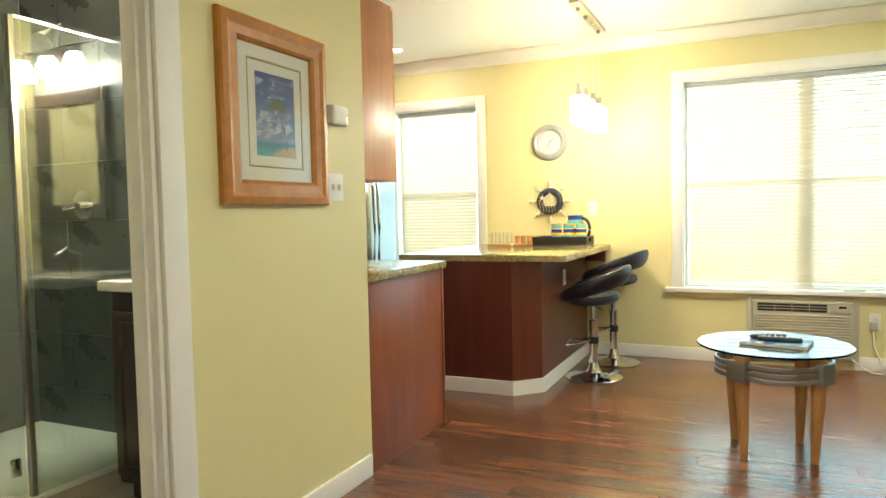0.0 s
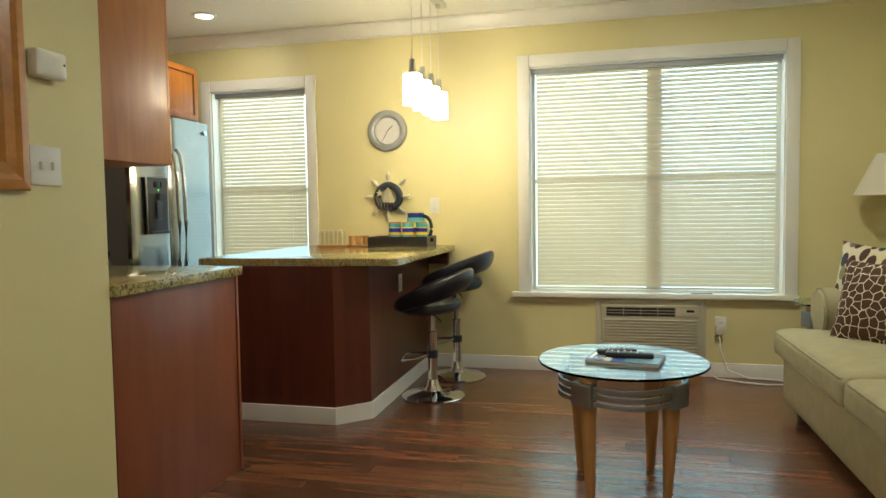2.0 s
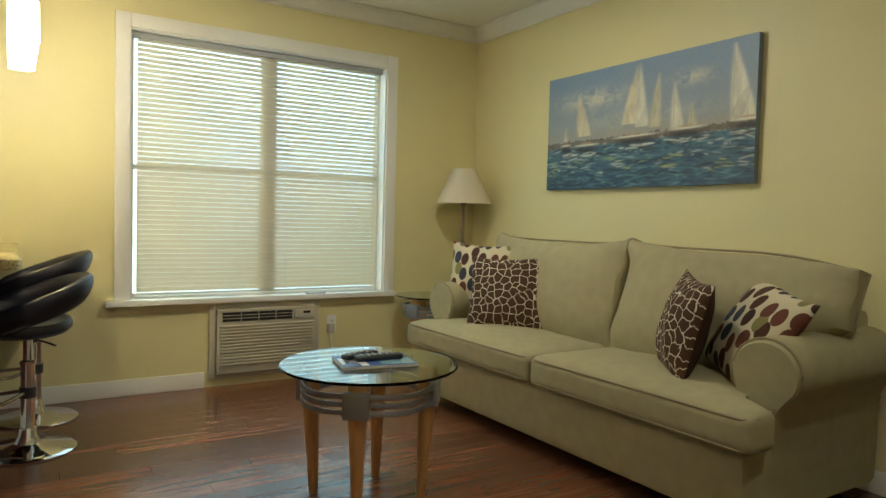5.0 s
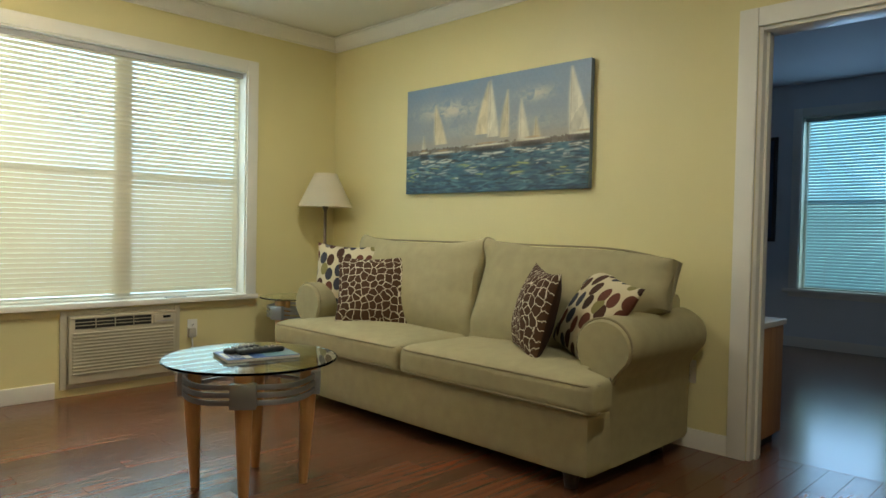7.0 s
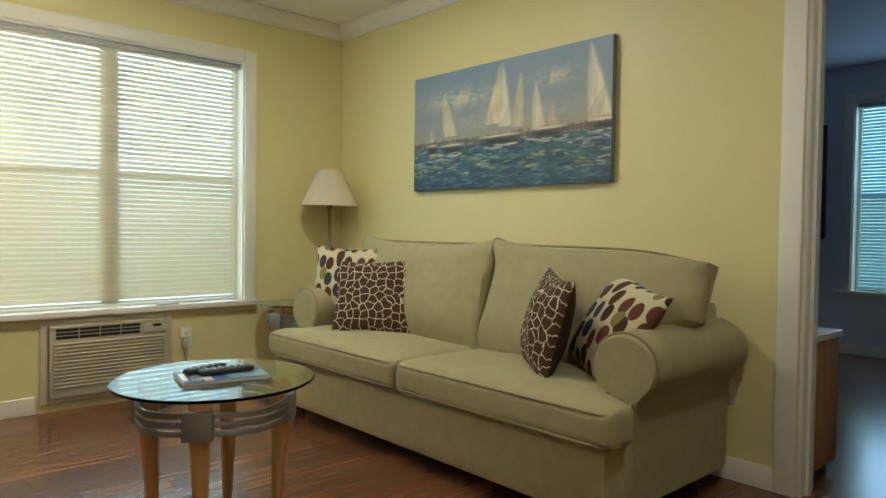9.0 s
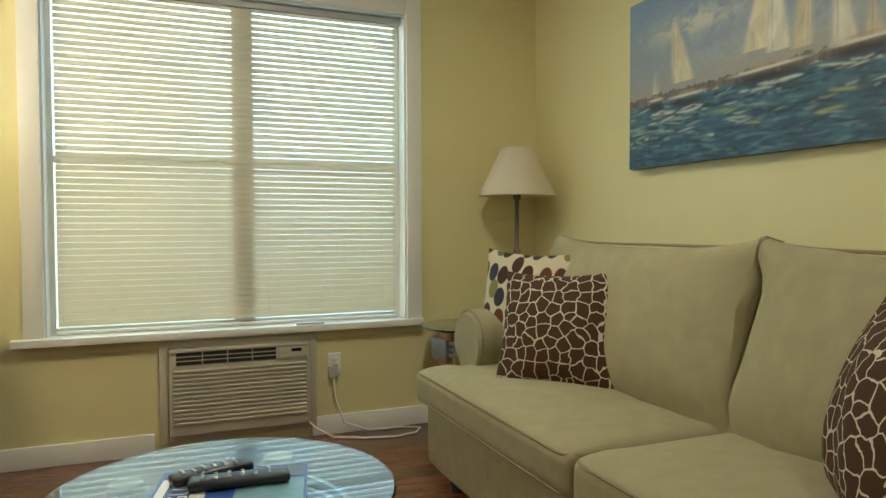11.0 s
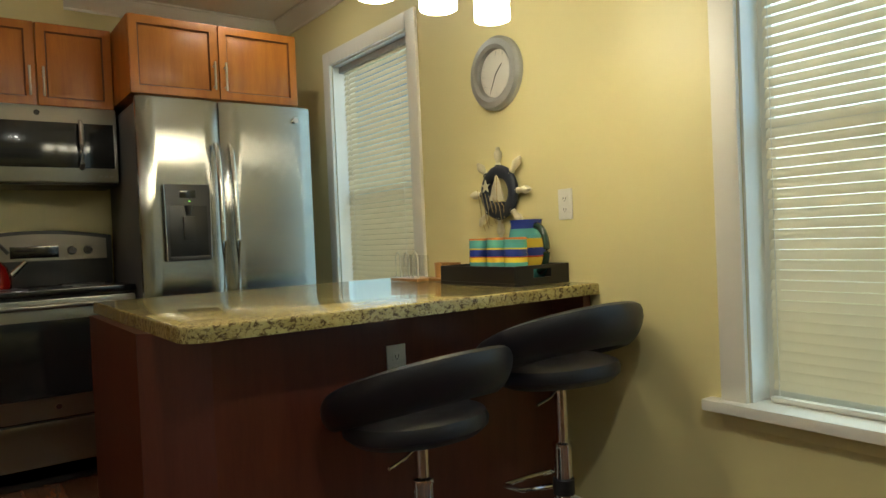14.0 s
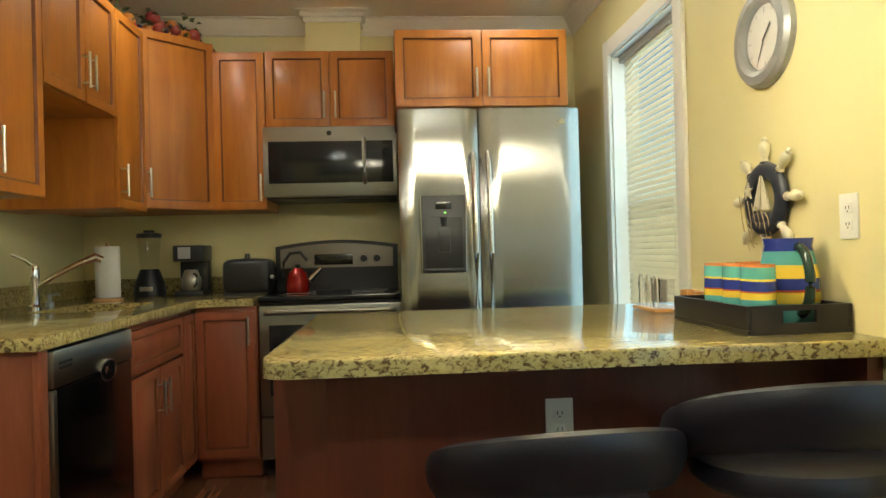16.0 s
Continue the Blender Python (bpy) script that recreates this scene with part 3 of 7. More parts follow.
# diagonal corner unit
c = thing("corner_cabinet", (WX + 0.3, SY + 0.3, ZU), "cherry-stained wooden corner cabinet with a diagonal door", "cabinet", UP)
diag = [(WX + 0.004, SY + 0.004), (-3.14, SY + 0.004), (-3.14, YF - 0.01), (-3.44, 3.549), (WX + 0.004, 3.549)]
part("body", prism(bmesh.new(), diag, ZU, ZU + 0.93), CHERRY, c)
dx, dy = -3.44 + 3.14, 3.549 - (YF - 0.01)
dl, da = math.hypot(dx, dy), math.degrees(math.atan2(dy, dx))
d = part("door", moved(panel_door(dl, 0.93), pose(-3.14 + 0.002, YF - 0.008, ZU, 0, 0, da)), CHERRY, c)
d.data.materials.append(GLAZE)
part("handle", moved(bar_handle(0.03, 0.13, 0.15), pose(-3.14 + 0.002, YF - 0.008, ZU, 0, 0, da)), NICKEL, d, "slim satin nickel bar handle")
# sink wall, facing north
cabinet("wall_cabinet", pose(-2.785, YF, ZU - 0.02, 0, 0, 180), 0.352, 0.93, 0.582, [(0.0, 0.352, 0.0, 0.93, 0.03, 0.13, True)], "narrow cherry-stained wooden upper cabinet", UP)
cabinet("wall_cabinet", pose(-2.115, YF, 1.82, 0, 0, 180), 0.665, 0.515, 0.582,
        [(0.0, 0.345, 0.0, 0.515, 0.318, 0.13, True), (0.35, 0.665, 0.0, 0.515, 0.377, 0.13, True)], "short cherry-stained wooden cabinet above the sink", UP)
cabinet("wall_cabinet", pose(-1.76, YF, 1.395, 0, 0, 180), 0.35, 0.945, 0.582, [(0.0, 0.35, 0.0, 0.93, 0.03, 0.13, True)], "cherry-stained wooden upper cabinet at the end of the run", UP)

# base run
ZC = 0.945
YB = 3.485
# Lower fronts: same cherry as the uppers, darkened and reddened for dimmer light
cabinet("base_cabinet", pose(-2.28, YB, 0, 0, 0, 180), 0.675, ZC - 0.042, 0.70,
        [(0.0, 0.675, 0.70, 0.88, None, 0, False), (0.0, 0.335, 0.12, 0.69, 0.302, 0.56, True), (0.339, 0.675, 0.12, 0.69, 0.372, 0.56, True)], "cherry-stained wooden sink cabinet with two doors", LOW, REDPANEL_SHADED_CHERRY, 0.10)
cabinet("base_cabinet", pose(-2.957, YB, 0, 0, 0, 180), 0.21, ZC - 0.042, 0.70, [(0.0, 0.205, 0.12, 0.88, None, 0, True)], "narrow cherry-stained wooden corner cabinet front", LOW, REDPANEL_SHADED_CHERRY, 0.10)
cabinet("base_cabinet", pose(-3.17, YB + 0.022, 0, 0, 0, 90), 0.312, ZC - 0.042, 0.60, [(0.0, 0.305, 0.12, 0.88, 0.275, 0.78, True)], "cherry-stained wooden base cabinet beside the range", LOW, REDPANEL_SHADED_CHERRY, 0.10)
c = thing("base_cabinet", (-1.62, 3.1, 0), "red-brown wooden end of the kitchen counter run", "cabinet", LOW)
part("panel", B(-1.64, HX + 0.002, SY + 0.004, YB + 0.0, 0.0, ZC - 0.042, bevel=0.002), REDPANEL_SHADED_CHERRY, c)
part("edge_strip", B(-1.645, HX + 0.008, YB + 0.001, YB + 0.02, 0.0, ZC - 0.042, bevel=0.003), REDPANEL_SHADED_CHERRY, c)

# granite worktop round the sink hole
SX0, SX1, SY0, SY1 = -3.07, -2.55, 2.97, 3.34
wt = thing("worktop", (-2.6, 3.1, ZC - 0.04), "polished beige speckled granite worktop on the base cabinets", "worktop")
z0, z1 = ZC - 0.04, ZC
part("end_slab", B(SX1, HX + 0.025, SY + 0.003, 3.52, z0, z1, bevel=0.004), GRANITE, wt)
part("front_slab", B(SX0, SX1, SY1, 3.52, z0, z1), GRANITE, wt)
part("back_slab", B(SX0, SX1, SY + 0.003, SY0, z0, z1), GRANITE, wt)
part("side_slab", B(-3.14, SX0, SY + 0.003, 3.52, z0, z1), GRANITE, wt)
bm = prism(bmesh.new(), [(WX + 0.003, SY + 0.003), (-3.1405, SY + 0.003), (-3.1405, 3.52), (-3.15, 3.62), (-3.15, 3.806), (WX + 0.003, 3.806)], z0, z1)
part("corner_slab", bm, GRANITE, wt)
part("backsplash", B(WX + 0.023, -1.72, SY + 0.003, SY + 0.023, z1, z1 + 0.10, bevel=0.003), GRANITE, wt)
part("backsplash", B(WX + 0.003, WX + 0.023, SY + 0.003, 3.806, z1, z1 + 0.10, bevel=0.003), GRANITE, wt)
sink = thing("kitchen_sink", (-2.81, 3.15, z0 - 0.18), "stainless steel undermount sink bowl in the worktop", "sink")
bm = bmesh.new()
box(bm, SX0 - 0.012, SX1 + 0.012, SY0 - 0.012, SY1 + 0.012, z0 - 0.19, z0 - 0.178)
for a in ((SX0 - 0.012, SX0, SY0 - 0.012, SY1 + 0.012), (SX1, SX1 + 0.012, SY0 - 0.012, SY1 + 0.012), (SX0, SX1, SY0 - 0.012, SY0), (SX0, SX1, SY1, SY1 + 0.012)):
    box(bm, *a, z0 - 0.18, z0 - 0.001)
part("bowl", bm, STEEL, sink)
part("drain", L([(0, z0 - 0.177), (0.045, z0 - 0.177), (0.045, z0 - 0.172), (0.03, z0 - 0.174), (0, z0 - 0.174)], 20, Matrix.Translation((-2.81, 3.15, 0))), CHROME, sink)
fa = thing("kitchen_faucet", (-2.86, 2.86, ZC), "chrome single-lever pull-out kitchen faucet behind the sink", "faucet")
fm = Matrix.Translation((-2.86, 2.86, 0))
part("body", L([(0, ZC), (0.03, ZC), (0.03, ZC + 0.012), (0.022, ZC + 0.02), (0.021, ZC + 0.13), (0.024, ZC + 0.14), (0.024, ZC + 0.19), (0.015, ZC + 0.205), (0, ZC + 0.207)], 24, fm), CHROME, fa)
part("spout", T([(-2.86, 2.87, ZC + 0.10), (-2.88, 2.94, ZC + 0.15), (-2.925, 3.03, ZC + 0.205), (-2.96, 3.10, ZC + 0.235), (-2.97, 3.125, ZC + 0.22)], [0.013, 0.013, 0.014, 0.02, 0.018], 14), CHROME, fa)
part("lever", T([(-2.86, 2.855, ZC + 0.2), (-2.845, 2.83, ZC + 0.225), (-2.80, 2.79, ZC + 0.255)], [0.012, 0.009, 0.006], 10), CHROME, fa)
so = thing("soap_dispenser", (-3.00, 2.86, ZC), "small dark soap dispenser pump beside the faucet", "soap dispenser")
part("base", L([(0, ZC), (0.02, ZC), (0.02, ZC + 0.02), (0.01, ZC + 0.025), (0.01, ZC + 0.06), (0, ZC + 0.062)], 16, Matrix.Translation((-3.00, 2.86, 0))), PEWTER, so)
part("nozzle", T([(-3.00, 2.86, ZC + 0.055), (-3.015, 2.90, ZC + 0.06)], 0.006, 8), PEWTER, so)

# dishwasher
dw = thing("dishwasher", (-1.93, 3.2, 0), "stainless steel dishwasher with a dark glossy door under the worktop", "dishwasher")
part("body", B(-2.275, -1.65, SY + 0.05, YB - 0.01, 0.10, ZC - 0.045), BLACK, dw)
d = part("door", B(-2.27, -1.655, YB - 0.008, YB + 0.028, 0.12, 0.775, bevel=0.004), mat("dark_steel_door", (0.10, 0.095, 0.09), 0.18, 1.0, 0.05), dw, "dark mirror-like steel door")
part("side_trim", B(-1.675, -1.652, YB - 0.006, YB + 0.031, 0.12, 0.775, bevel=0.003), STEEL, d)
part("control_panel", B(-2.27, -1.655, YB - 0.008, YB + 0.032, 0.78, ZC - 0.05, bevel=0.006), STEEL, dw)
part("handle_pocket", L([(0, 0), (0.055, 0), (0.07, 0.012), (0.06, 0.014), (0, 0.006)], 24, pose(-2.03, YB + 0.029, 0.775, -90, 0, 0) @ Matrix.Diagonal((1.0, 0.55, 1, 1))), CHROME, dw)
part("vent", B(-1.77, -1.69, YB + 0.030, YB + 0.034, 0.85, 0.858), BLACK, dw)
part("vent", B(-1.77, -1.69, YB + 0.030, YB + 0.034, 0.835, 0.843), BLACK, dw)
part("kick_plate", B(-2.27, -1.655, YB - 0.06, YB - 0.04, 0.0, 0.11), BLACK, dw)

# refrigerator
HANDLE = mat("satin_steel_handle", (0.60, 0.58, 0.53), 0.24, 1.0, 0.0)
DARKGREY = mat("dark_grey_plastic", (0.055, 0.055, 0.058), 0.4, var=0.04)
fr = thing("refrigerator", (-3.35, 5.025, 0), "side-by-side stainless steel refrigerator with an ice dispenser", "refrigerator")
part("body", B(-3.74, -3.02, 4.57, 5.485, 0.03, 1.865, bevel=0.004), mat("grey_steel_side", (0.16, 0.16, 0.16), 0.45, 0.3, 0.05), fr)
part("grille", B(-3.02, -2.97, 4.58, 5.475, 0.02, 0.10), BLACK, fr)


def fridge_door(y0, y1):
    """A gently bowed door with rounded upright edges."""
    n = 14
    out = [(-3.015, y0), (-3.015, y1)]
    for k in range(n + 1):
        u = 1 - k / n
        y = y0 + (y1 - y0) * u
        edge = min(u, 1 - u) * (y1 - y0)
        out.append((-2.965 + 0.002 * (1 - (2 * u - 1) ** 2) - 0.018 * max(0, 1 - edge / 0.02) ** 2, y))
    return prism(bmesh.new(), out, 0.10, 1.885, bevel=0.004)


for a, b, hy in ((4.562, 4.968, 4.935), (4.974, 5.492, 5.01)):
    d = part("door", fridge_door(a, b), STEELV, fr, "brushed stainless steel door")
    bm = bmesh.new()
    pts = [(-2.955 + 0.012, hy, 0.62), (-2.91, hy, 0.66), (-2.885, hy, 0.85), (-2.878, hy, 1.15), (-2.885, hy, 1.45), (-2.91, hy, 1.615), (-2.955 + 0.012, hy, 1.655)]
    tube(bm, pts, [0.013, 0.014, 0.015, 0.015, 0.015, 0.014, 0.013], 12)
    part("handle", bm, HANDLE, d, "curved stainless steel bar handle")
    if a < 4.9:
        di = part("ice_dispenser", B(-2.952, -2.938, 4.668, 4.892, 1.055, 1.445, bevel=0.006), DARKGREY, d, "grey and black ice and water dispenser")
        # Flat black plate: the hollow's shade put into colour, nothing is cut
        part("recess", B(-2.9375, -2.935, 4.685, 4.875, 1.08, 1.335, bevel=0.001), BLACK, di)
        part("rim", T([(-2.938, 4.668, 1.44), (-2.938, 4.668, 1.06), (-2.938, 4.892, 1.06), (-2.938, 4.892, 1.44)], 0.0045, 8), HANDLE, di, "bright steel rim")
        part("display", B(-2.9375, -2.933, 4.74, 4.82, 1.375, 1.415, bevel=0.001), BLACKGLASS, di)
        part("indicator", B(-2.937, -2.932, 4.785, 4.79, 1.355, 1.36), glow("green_indicator", (0.2, 1.0, 0.1), 3.0), di)
        part("paddle", B(-2.9345, -2.922, 4.75, 4.81, 1.16, 1.28, bevel=0.004), BLACK, di)
        part("spigot", C((-2.928, 4.78, 1.335), (-2.928, 4.78, 1.29), 0.02, 0.012), BLACK, di)
        part("drip_tray", B(-2.9375, -2.918, 4.68, 4.88, 1.062, 1.078, bevel=0.003), DARKGREY, di)
    else:
        part("badge", C((-2.962, 5.395, 1.81), (-2.944, 5.395, 1.81), 0.016), CHROME, d)

# range
rg = thing("range", (-3.45, 4.185, 0), "stainless steel electric range with a black glass cooktop", "range")
part("body", B(-3.76, -3.20, 3.812, 4.558, 0.03, 0.915), BLACK, rg)
part("cooktop", B(-3.74, -3.155, 3.810, 4.560, 0.917, 0.948, bevel=0.006), BLACKGLASS, rg)
for bx, by, br in ((-3.32, 3.99, 0.1), (-3.32, 4.38, 0.085), (-3.57, 3.99, 0.075), (-3.57, 4.38, 0.1)):
    part("burner_ring", L([(br, 0.949), (br + 0.003, 0.9495), (br + 0.003, 0.9485)], 32, Matrix.Translation((bx, by, 0))), GREYPL, rg)
d = part("oven_door", B(-3.20, -3.155, 3.815, 4.555, 0.325, 0.90, bevel=0.006), STEEL, rg, "stainless steel oven door with a dark window")
part("window", B(-3.156, -3.150, 3.865, 4.505, 0.43, 0.80, bevel=0.003), BLACKGLASS, d)
bm = T([(-3.15, 3.85, 0.865), (-3.105, 3.87, 0.87), (-3.10, 4.185, 0.872), (-3.105, 4.50, 0.87), (-3.15, 4.52, 0.865)], 0.013, 12)
part("handle", bm, STEEL, d, "stainless steel bar handle")
part("badge", C((-3.157, 4.185, 0.38), (-3.151, 4.185, 0.38), 0.013), CHROME, d)
part("drawer", B(-3.20, -3.158, 3.815, 4.555, 0.10, 0.312, bevel=0.006), STEEL, rg)
part("toe_kick", B(-3.22, -3.2, 3.83, 4.54, 0.0, 0.095), BLACK, rg)
bm = bmesh.new()
out = [(3.82, 0.945)] + [(3.82 + 0.73 * k / 16, 1.195 + 0.055 * math.sin(math.pi * (0.12 + 0.76 * k / 16))) for k in range(17)] + [(4.55, 0.945)]
prism(bm, out, 0, 0.06, bevel=0.006)
moved(bm, Matrix(((0, 0, 1, -3.735), (1, 0, 0, 0), (0, 1, 0, 0), (0, 0, 0, 1))))
bg = part("backguard", bm, BLACK, rg)
out = [(3.85, 1.085)] + [(3.85 + 0.67 * k / 16, 1.18 + 0.05 * math.sin(math.pi * (0.12 + 0.76 * k / 16))) for k in range(17)] + [(4.52, 1.085)]
bm = moved(prism(bmesh.new(), out, 0, 0.004), Matrix(((0, 0, 1, -3.675), (1, 0, 0, 0), (0, 1, 0, 0), (0, 0, 0, 1))))
part("control_face", bm, mat("bronze_tinted_steel", (0.22, 0.20, 0.17), 0.35, 1.0, 0.0), bg)
part("display", B(-3.671, -3.667, 4.05, 4.28, 1.10, 1.165, bevel=0.002), BLACKGLASS, bg)
for ky in (4.345, 4.425):
    part("knob", C((-3.672, ky, 1.135), (-3.645, ky, 1.135), 0.024, 0.02), BLACK if ky > 4.1 else STEEL, bg)

# microwave
mw = thing("microwave", (-3.6, 4.18, 1.475), "stainless steel over-the-range microwave with a black window", "microwave")
part("body", B(WX + 0.004, -3.43, 3.812, 4.552, 1.478, 1.882, bevel=0.003), BLACK, mw)
d = part("door", B(-3.43, -3.40, 3.812, 4.552, 1.49, 1.882, bevel=0.005), STEEL, mw, "stainless steel door with a dark window")
part("window", B(-3.4015, -3.3965, 3.84, 4.535, 1.565, 1.80, bevel=0.002), BLACKGLASS, d)
part("handle", T([(-3.395, 4.375, 1.56), (-3.365, 4.375, 1.585), (-3.36, 4.375, 1.685), (-3.365, 4.375, 1.785), (-3.395, 4.375, 1.81)], 0.012, 12), STEEL, d, "curved stainless steel handle")
part("badge", C((-3.402, 4.18, 1.845), (-3.396, 4.18, 1.845), 0.014), BLACK, d)
for k in range(3):
    part("button", B(-3.402, -3.397, 4.455 + 0.027 * k, 4.473 + 0.027 * k, 1.515, 1.528), GREYPL, d)

for ob_, dy_ in ((fr, 0.016), (rg, 0.018), (mw, 0.018)):
    ob_.location.y += dy_
# boxed chase above the cabinets
struct("trim_chase", B(WX, WX + 0.17, 4.053, 4.377, 2.32, CEIL), YELLOW, "boxed vent chase above the cabinets", "vent chase")
bm = bmesh.new()
for k, (o, zz) in enumerate(((0.012, 2.545), (0.03, 2.575), (0.052, 2.605), (0.07, 2.632))):
    box(bm, WX + 0.001, WX + 0.17 + o, 4.053 - o, 4.377 + o, zz, zz + 0.03 if k < 3 else CEIL - 0.001, bevel=0.004)
struct("trim_chase_crown", bm, WHITE, "white crown moulding round the vent chase", "crown moulding")

# peninsula
pen = thing("peninsula", (-1.7, 4.9, 0), "dark red-brown wooden kitchen peninsula with a white baseboard", "kitchen island")
ZP = 0.93
out = [(-2.17, 4.205), (-1.42, 4.205), (-1.263, 4.362), (-1.263, WY - 0.002), (-2.17, WY - 0.002)]
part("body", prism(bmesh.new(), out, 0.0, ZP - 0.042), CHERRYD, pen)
bm = bmesh.new()
pts = [(-2.17, 4.205), (-1.42, 4.205), (-1.263, 4.362), (-1.263, WY - 0.018)]
off = [(-2.17, 4.190), (-1.414, 4.190), (-1.248, 4.356), (-1.248, WY - 0.018)]
prism(bm, pts + off[::-1], 0.0, 0.095, bevel=0.003)
part("baseboard", bm, WHITE, pen, "white painted baseboard round the peninsula")
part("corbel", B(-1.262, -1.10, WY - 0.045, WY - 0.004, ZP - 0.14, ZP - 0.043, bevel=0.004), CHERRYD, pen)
bt = thing("granite_worktop", (-1.7, 4.9, ZP - 0.04), "polished beige speckled granite bar top on the peninsula", "worktop")
out = [(-2.27, WY - 0.003), (-2.27, 4.235)] + arc((-1.12, 4.295), 0.06, -90, 0, 6) + [(-1.06, WY - 0.003)]
part("slab", prism(bmesh.new(), out, ZP - 0.041, ZP, bevel=0.008), GRANITE, bt)


def wall_plate(name, m, label, kind="outlet", w=0.072, h=0.118, cat="outlet"):
    """A cover plate: local x across, z up, front towards -y."""
    p = thing(name, m, label, cat)
    part("plate", B(-w / 2, w / 2, -0.006, -0.0005, -h / 2, h / 2, bevel=0.003), PLASTICW, p, local=True)
    if kind == "outlet":
        for s in (-0.021, 0.021):
            so = part("socket", B(-0.017, 0.017, -0.008, -0.0055, s - 0.014, s + 0.014, bevel=0.002), PLASTICW, p, local=True)
            for q in (-0.006, 0.006):
                part("slot", B(q - 0.0012, q + 0.0012, -0.0086, -0.0075, s - 0.003, s + 0.006), BLACK, so, local=True)
            part("slot", C((0, -0.0086, s - 0.008), (0, -0.0075, s - 0.008), 0.0022, n=8), BLACK, so, local=True)
    else:
        for q in ((-0.023, 0.023) if w > 0.1 else (0,)):
            part("toggle", B(q - 0.005, q + 0.005, -0.016, -0.005, -0.012, 0.012, bevel=0.003), PLASTICW, p, local=True)
    return p


wall_plate("wall_outlet", pose(-1.263, 4.955, 0.72, 0, 0, 90), "white duplex wall outlet on the peninsula side")
wall_plate("wall_outlet", pose(-1.21, WY, 1.228, 0, 0, 0), "white duplex wall outlet above the bar top")
wall_plate("wall_outlet", pose(0.828, WY, 0.365, 0, 0, 0), "white wall outlet with a grey plug beside the air conditioner")
wall_plate("wall_outlet", pose(EX, 2.654, 0.39, 0, 0, -90), "white duplex wall outlet beside the sofa")
wall_plate("light_switch", pose(HX, 2.427, 1.338, 0, 0, 90), "white double light switch below the thermostat", "switch", 0.118, 0.118, "light switch")

# ---- living room ----


def soft_box(x0, x1, y0, y1, z0, z1, r=0.04, puff=0.0, cuts=9, side=0.0):
    """A stuffed block: rounded edges, a domed top."""
    bm = bmesh.new()
    bmesh.ops.create_cube(bm, size=2)
    bmesh.ops.subdivide_edges(bm, edges=bm.edges[:], cuts=cuts, use_grid_fill=True)
    h = Vector(((x1 - x0) / 2, (y1 - y0) / 2, (z1 - z0) / 2))
    c = Vector(((x0 + x1) / 2, (y0 + y1) / 2, (z0 + z1) / 2))
    for v in bm.verts:
        u = Vector([math.sin(a * math.pi / 2) for a in v.co])
        p = Vector([u[k] * h[k] for k in range(3)])
        q = Vector([max(-(h[k] - r), min(h[k] - r, p[k])) for k in range(3)])
        d = p - q
        if d.length > 1e-6:
            p = q + d.normalized() * min(r, d.length * 1.0 if d.length < r else r)
        if u.z > 0.2:
            p.z += puff * (1 - u.x ** 2) * (1 - u.y ** 2)
        p.x += side * math.copysign(1, u.x) * (1 - u.y ** 2) * (1 - u.z ** 2) * abs(u.x)
        v.co = c + p
    return bm


def rect_loop(x0, x1, y0, y1, z, r, n=5):
    pts = []
    for cx, cy, a in ((x1 - r, y1 - r, 0), (x0 + r, y1 - r, 90), (x0 + r, y0 + r, 180), (x1 - r, y0 + r, 270)):
        pts += arc((cx, cy), r, a, a + 90, n, z)
    return pts + [pts[0]]


SY0_, SY1_ = 2.52, 4.95
sofa = thing("sofa", (1.5, 3.73, 0), "sage-beige upholstered two-seat sofa with rolled arms and dark feet", "sofa")
part("base", soft_box(1.05, 1.93, 2.60, 4.91, 0.07, 0.36, 0.025, 0, 6), SOFA, sofa)
PIPE = mat("sage_piping", (0.30, 0.25, 0.15), 0.9, var=0.1, spec=0.1)
for a, b in ((2.545, 3.705), (3.715, 4.90)):
    bm = soft_box(0.995, 1.62, a, b, 0.345, 0.49, 0.035, 0.035, 15)
    for v in bm.verts:                       # T shape: wide only in front of the arms
        if v.co.x > 1.15:
            v.co.y = max(2.70, min(4.80, v.co.y))
        else:
            v.co.z += 0.006 * noise.noise(v.co * 6) - 0.010 * max(0, (1.06 - v.co.x) / 0.065) * (v.co.z > 0.45)
    s = part("seat_cushion", bm, SOFA, sofa)
    for zz in (0.470, 0.36):
        lp = [(x, y if x < 1.15 else max(2.71, min(4.79, y)), z) for x, y, z in rect_loop(1.002, 1.6, a + 0.008, b - 0.008, zz, 0.05)]
        part("piping", T(lp, 0.006, 6), PIPE, s)
part("back_frame", soft_box(1.74, 1.965, 2.64, 4.86, 0.07, 0.80, 0.05, 0, 6), SOFA, sofa)


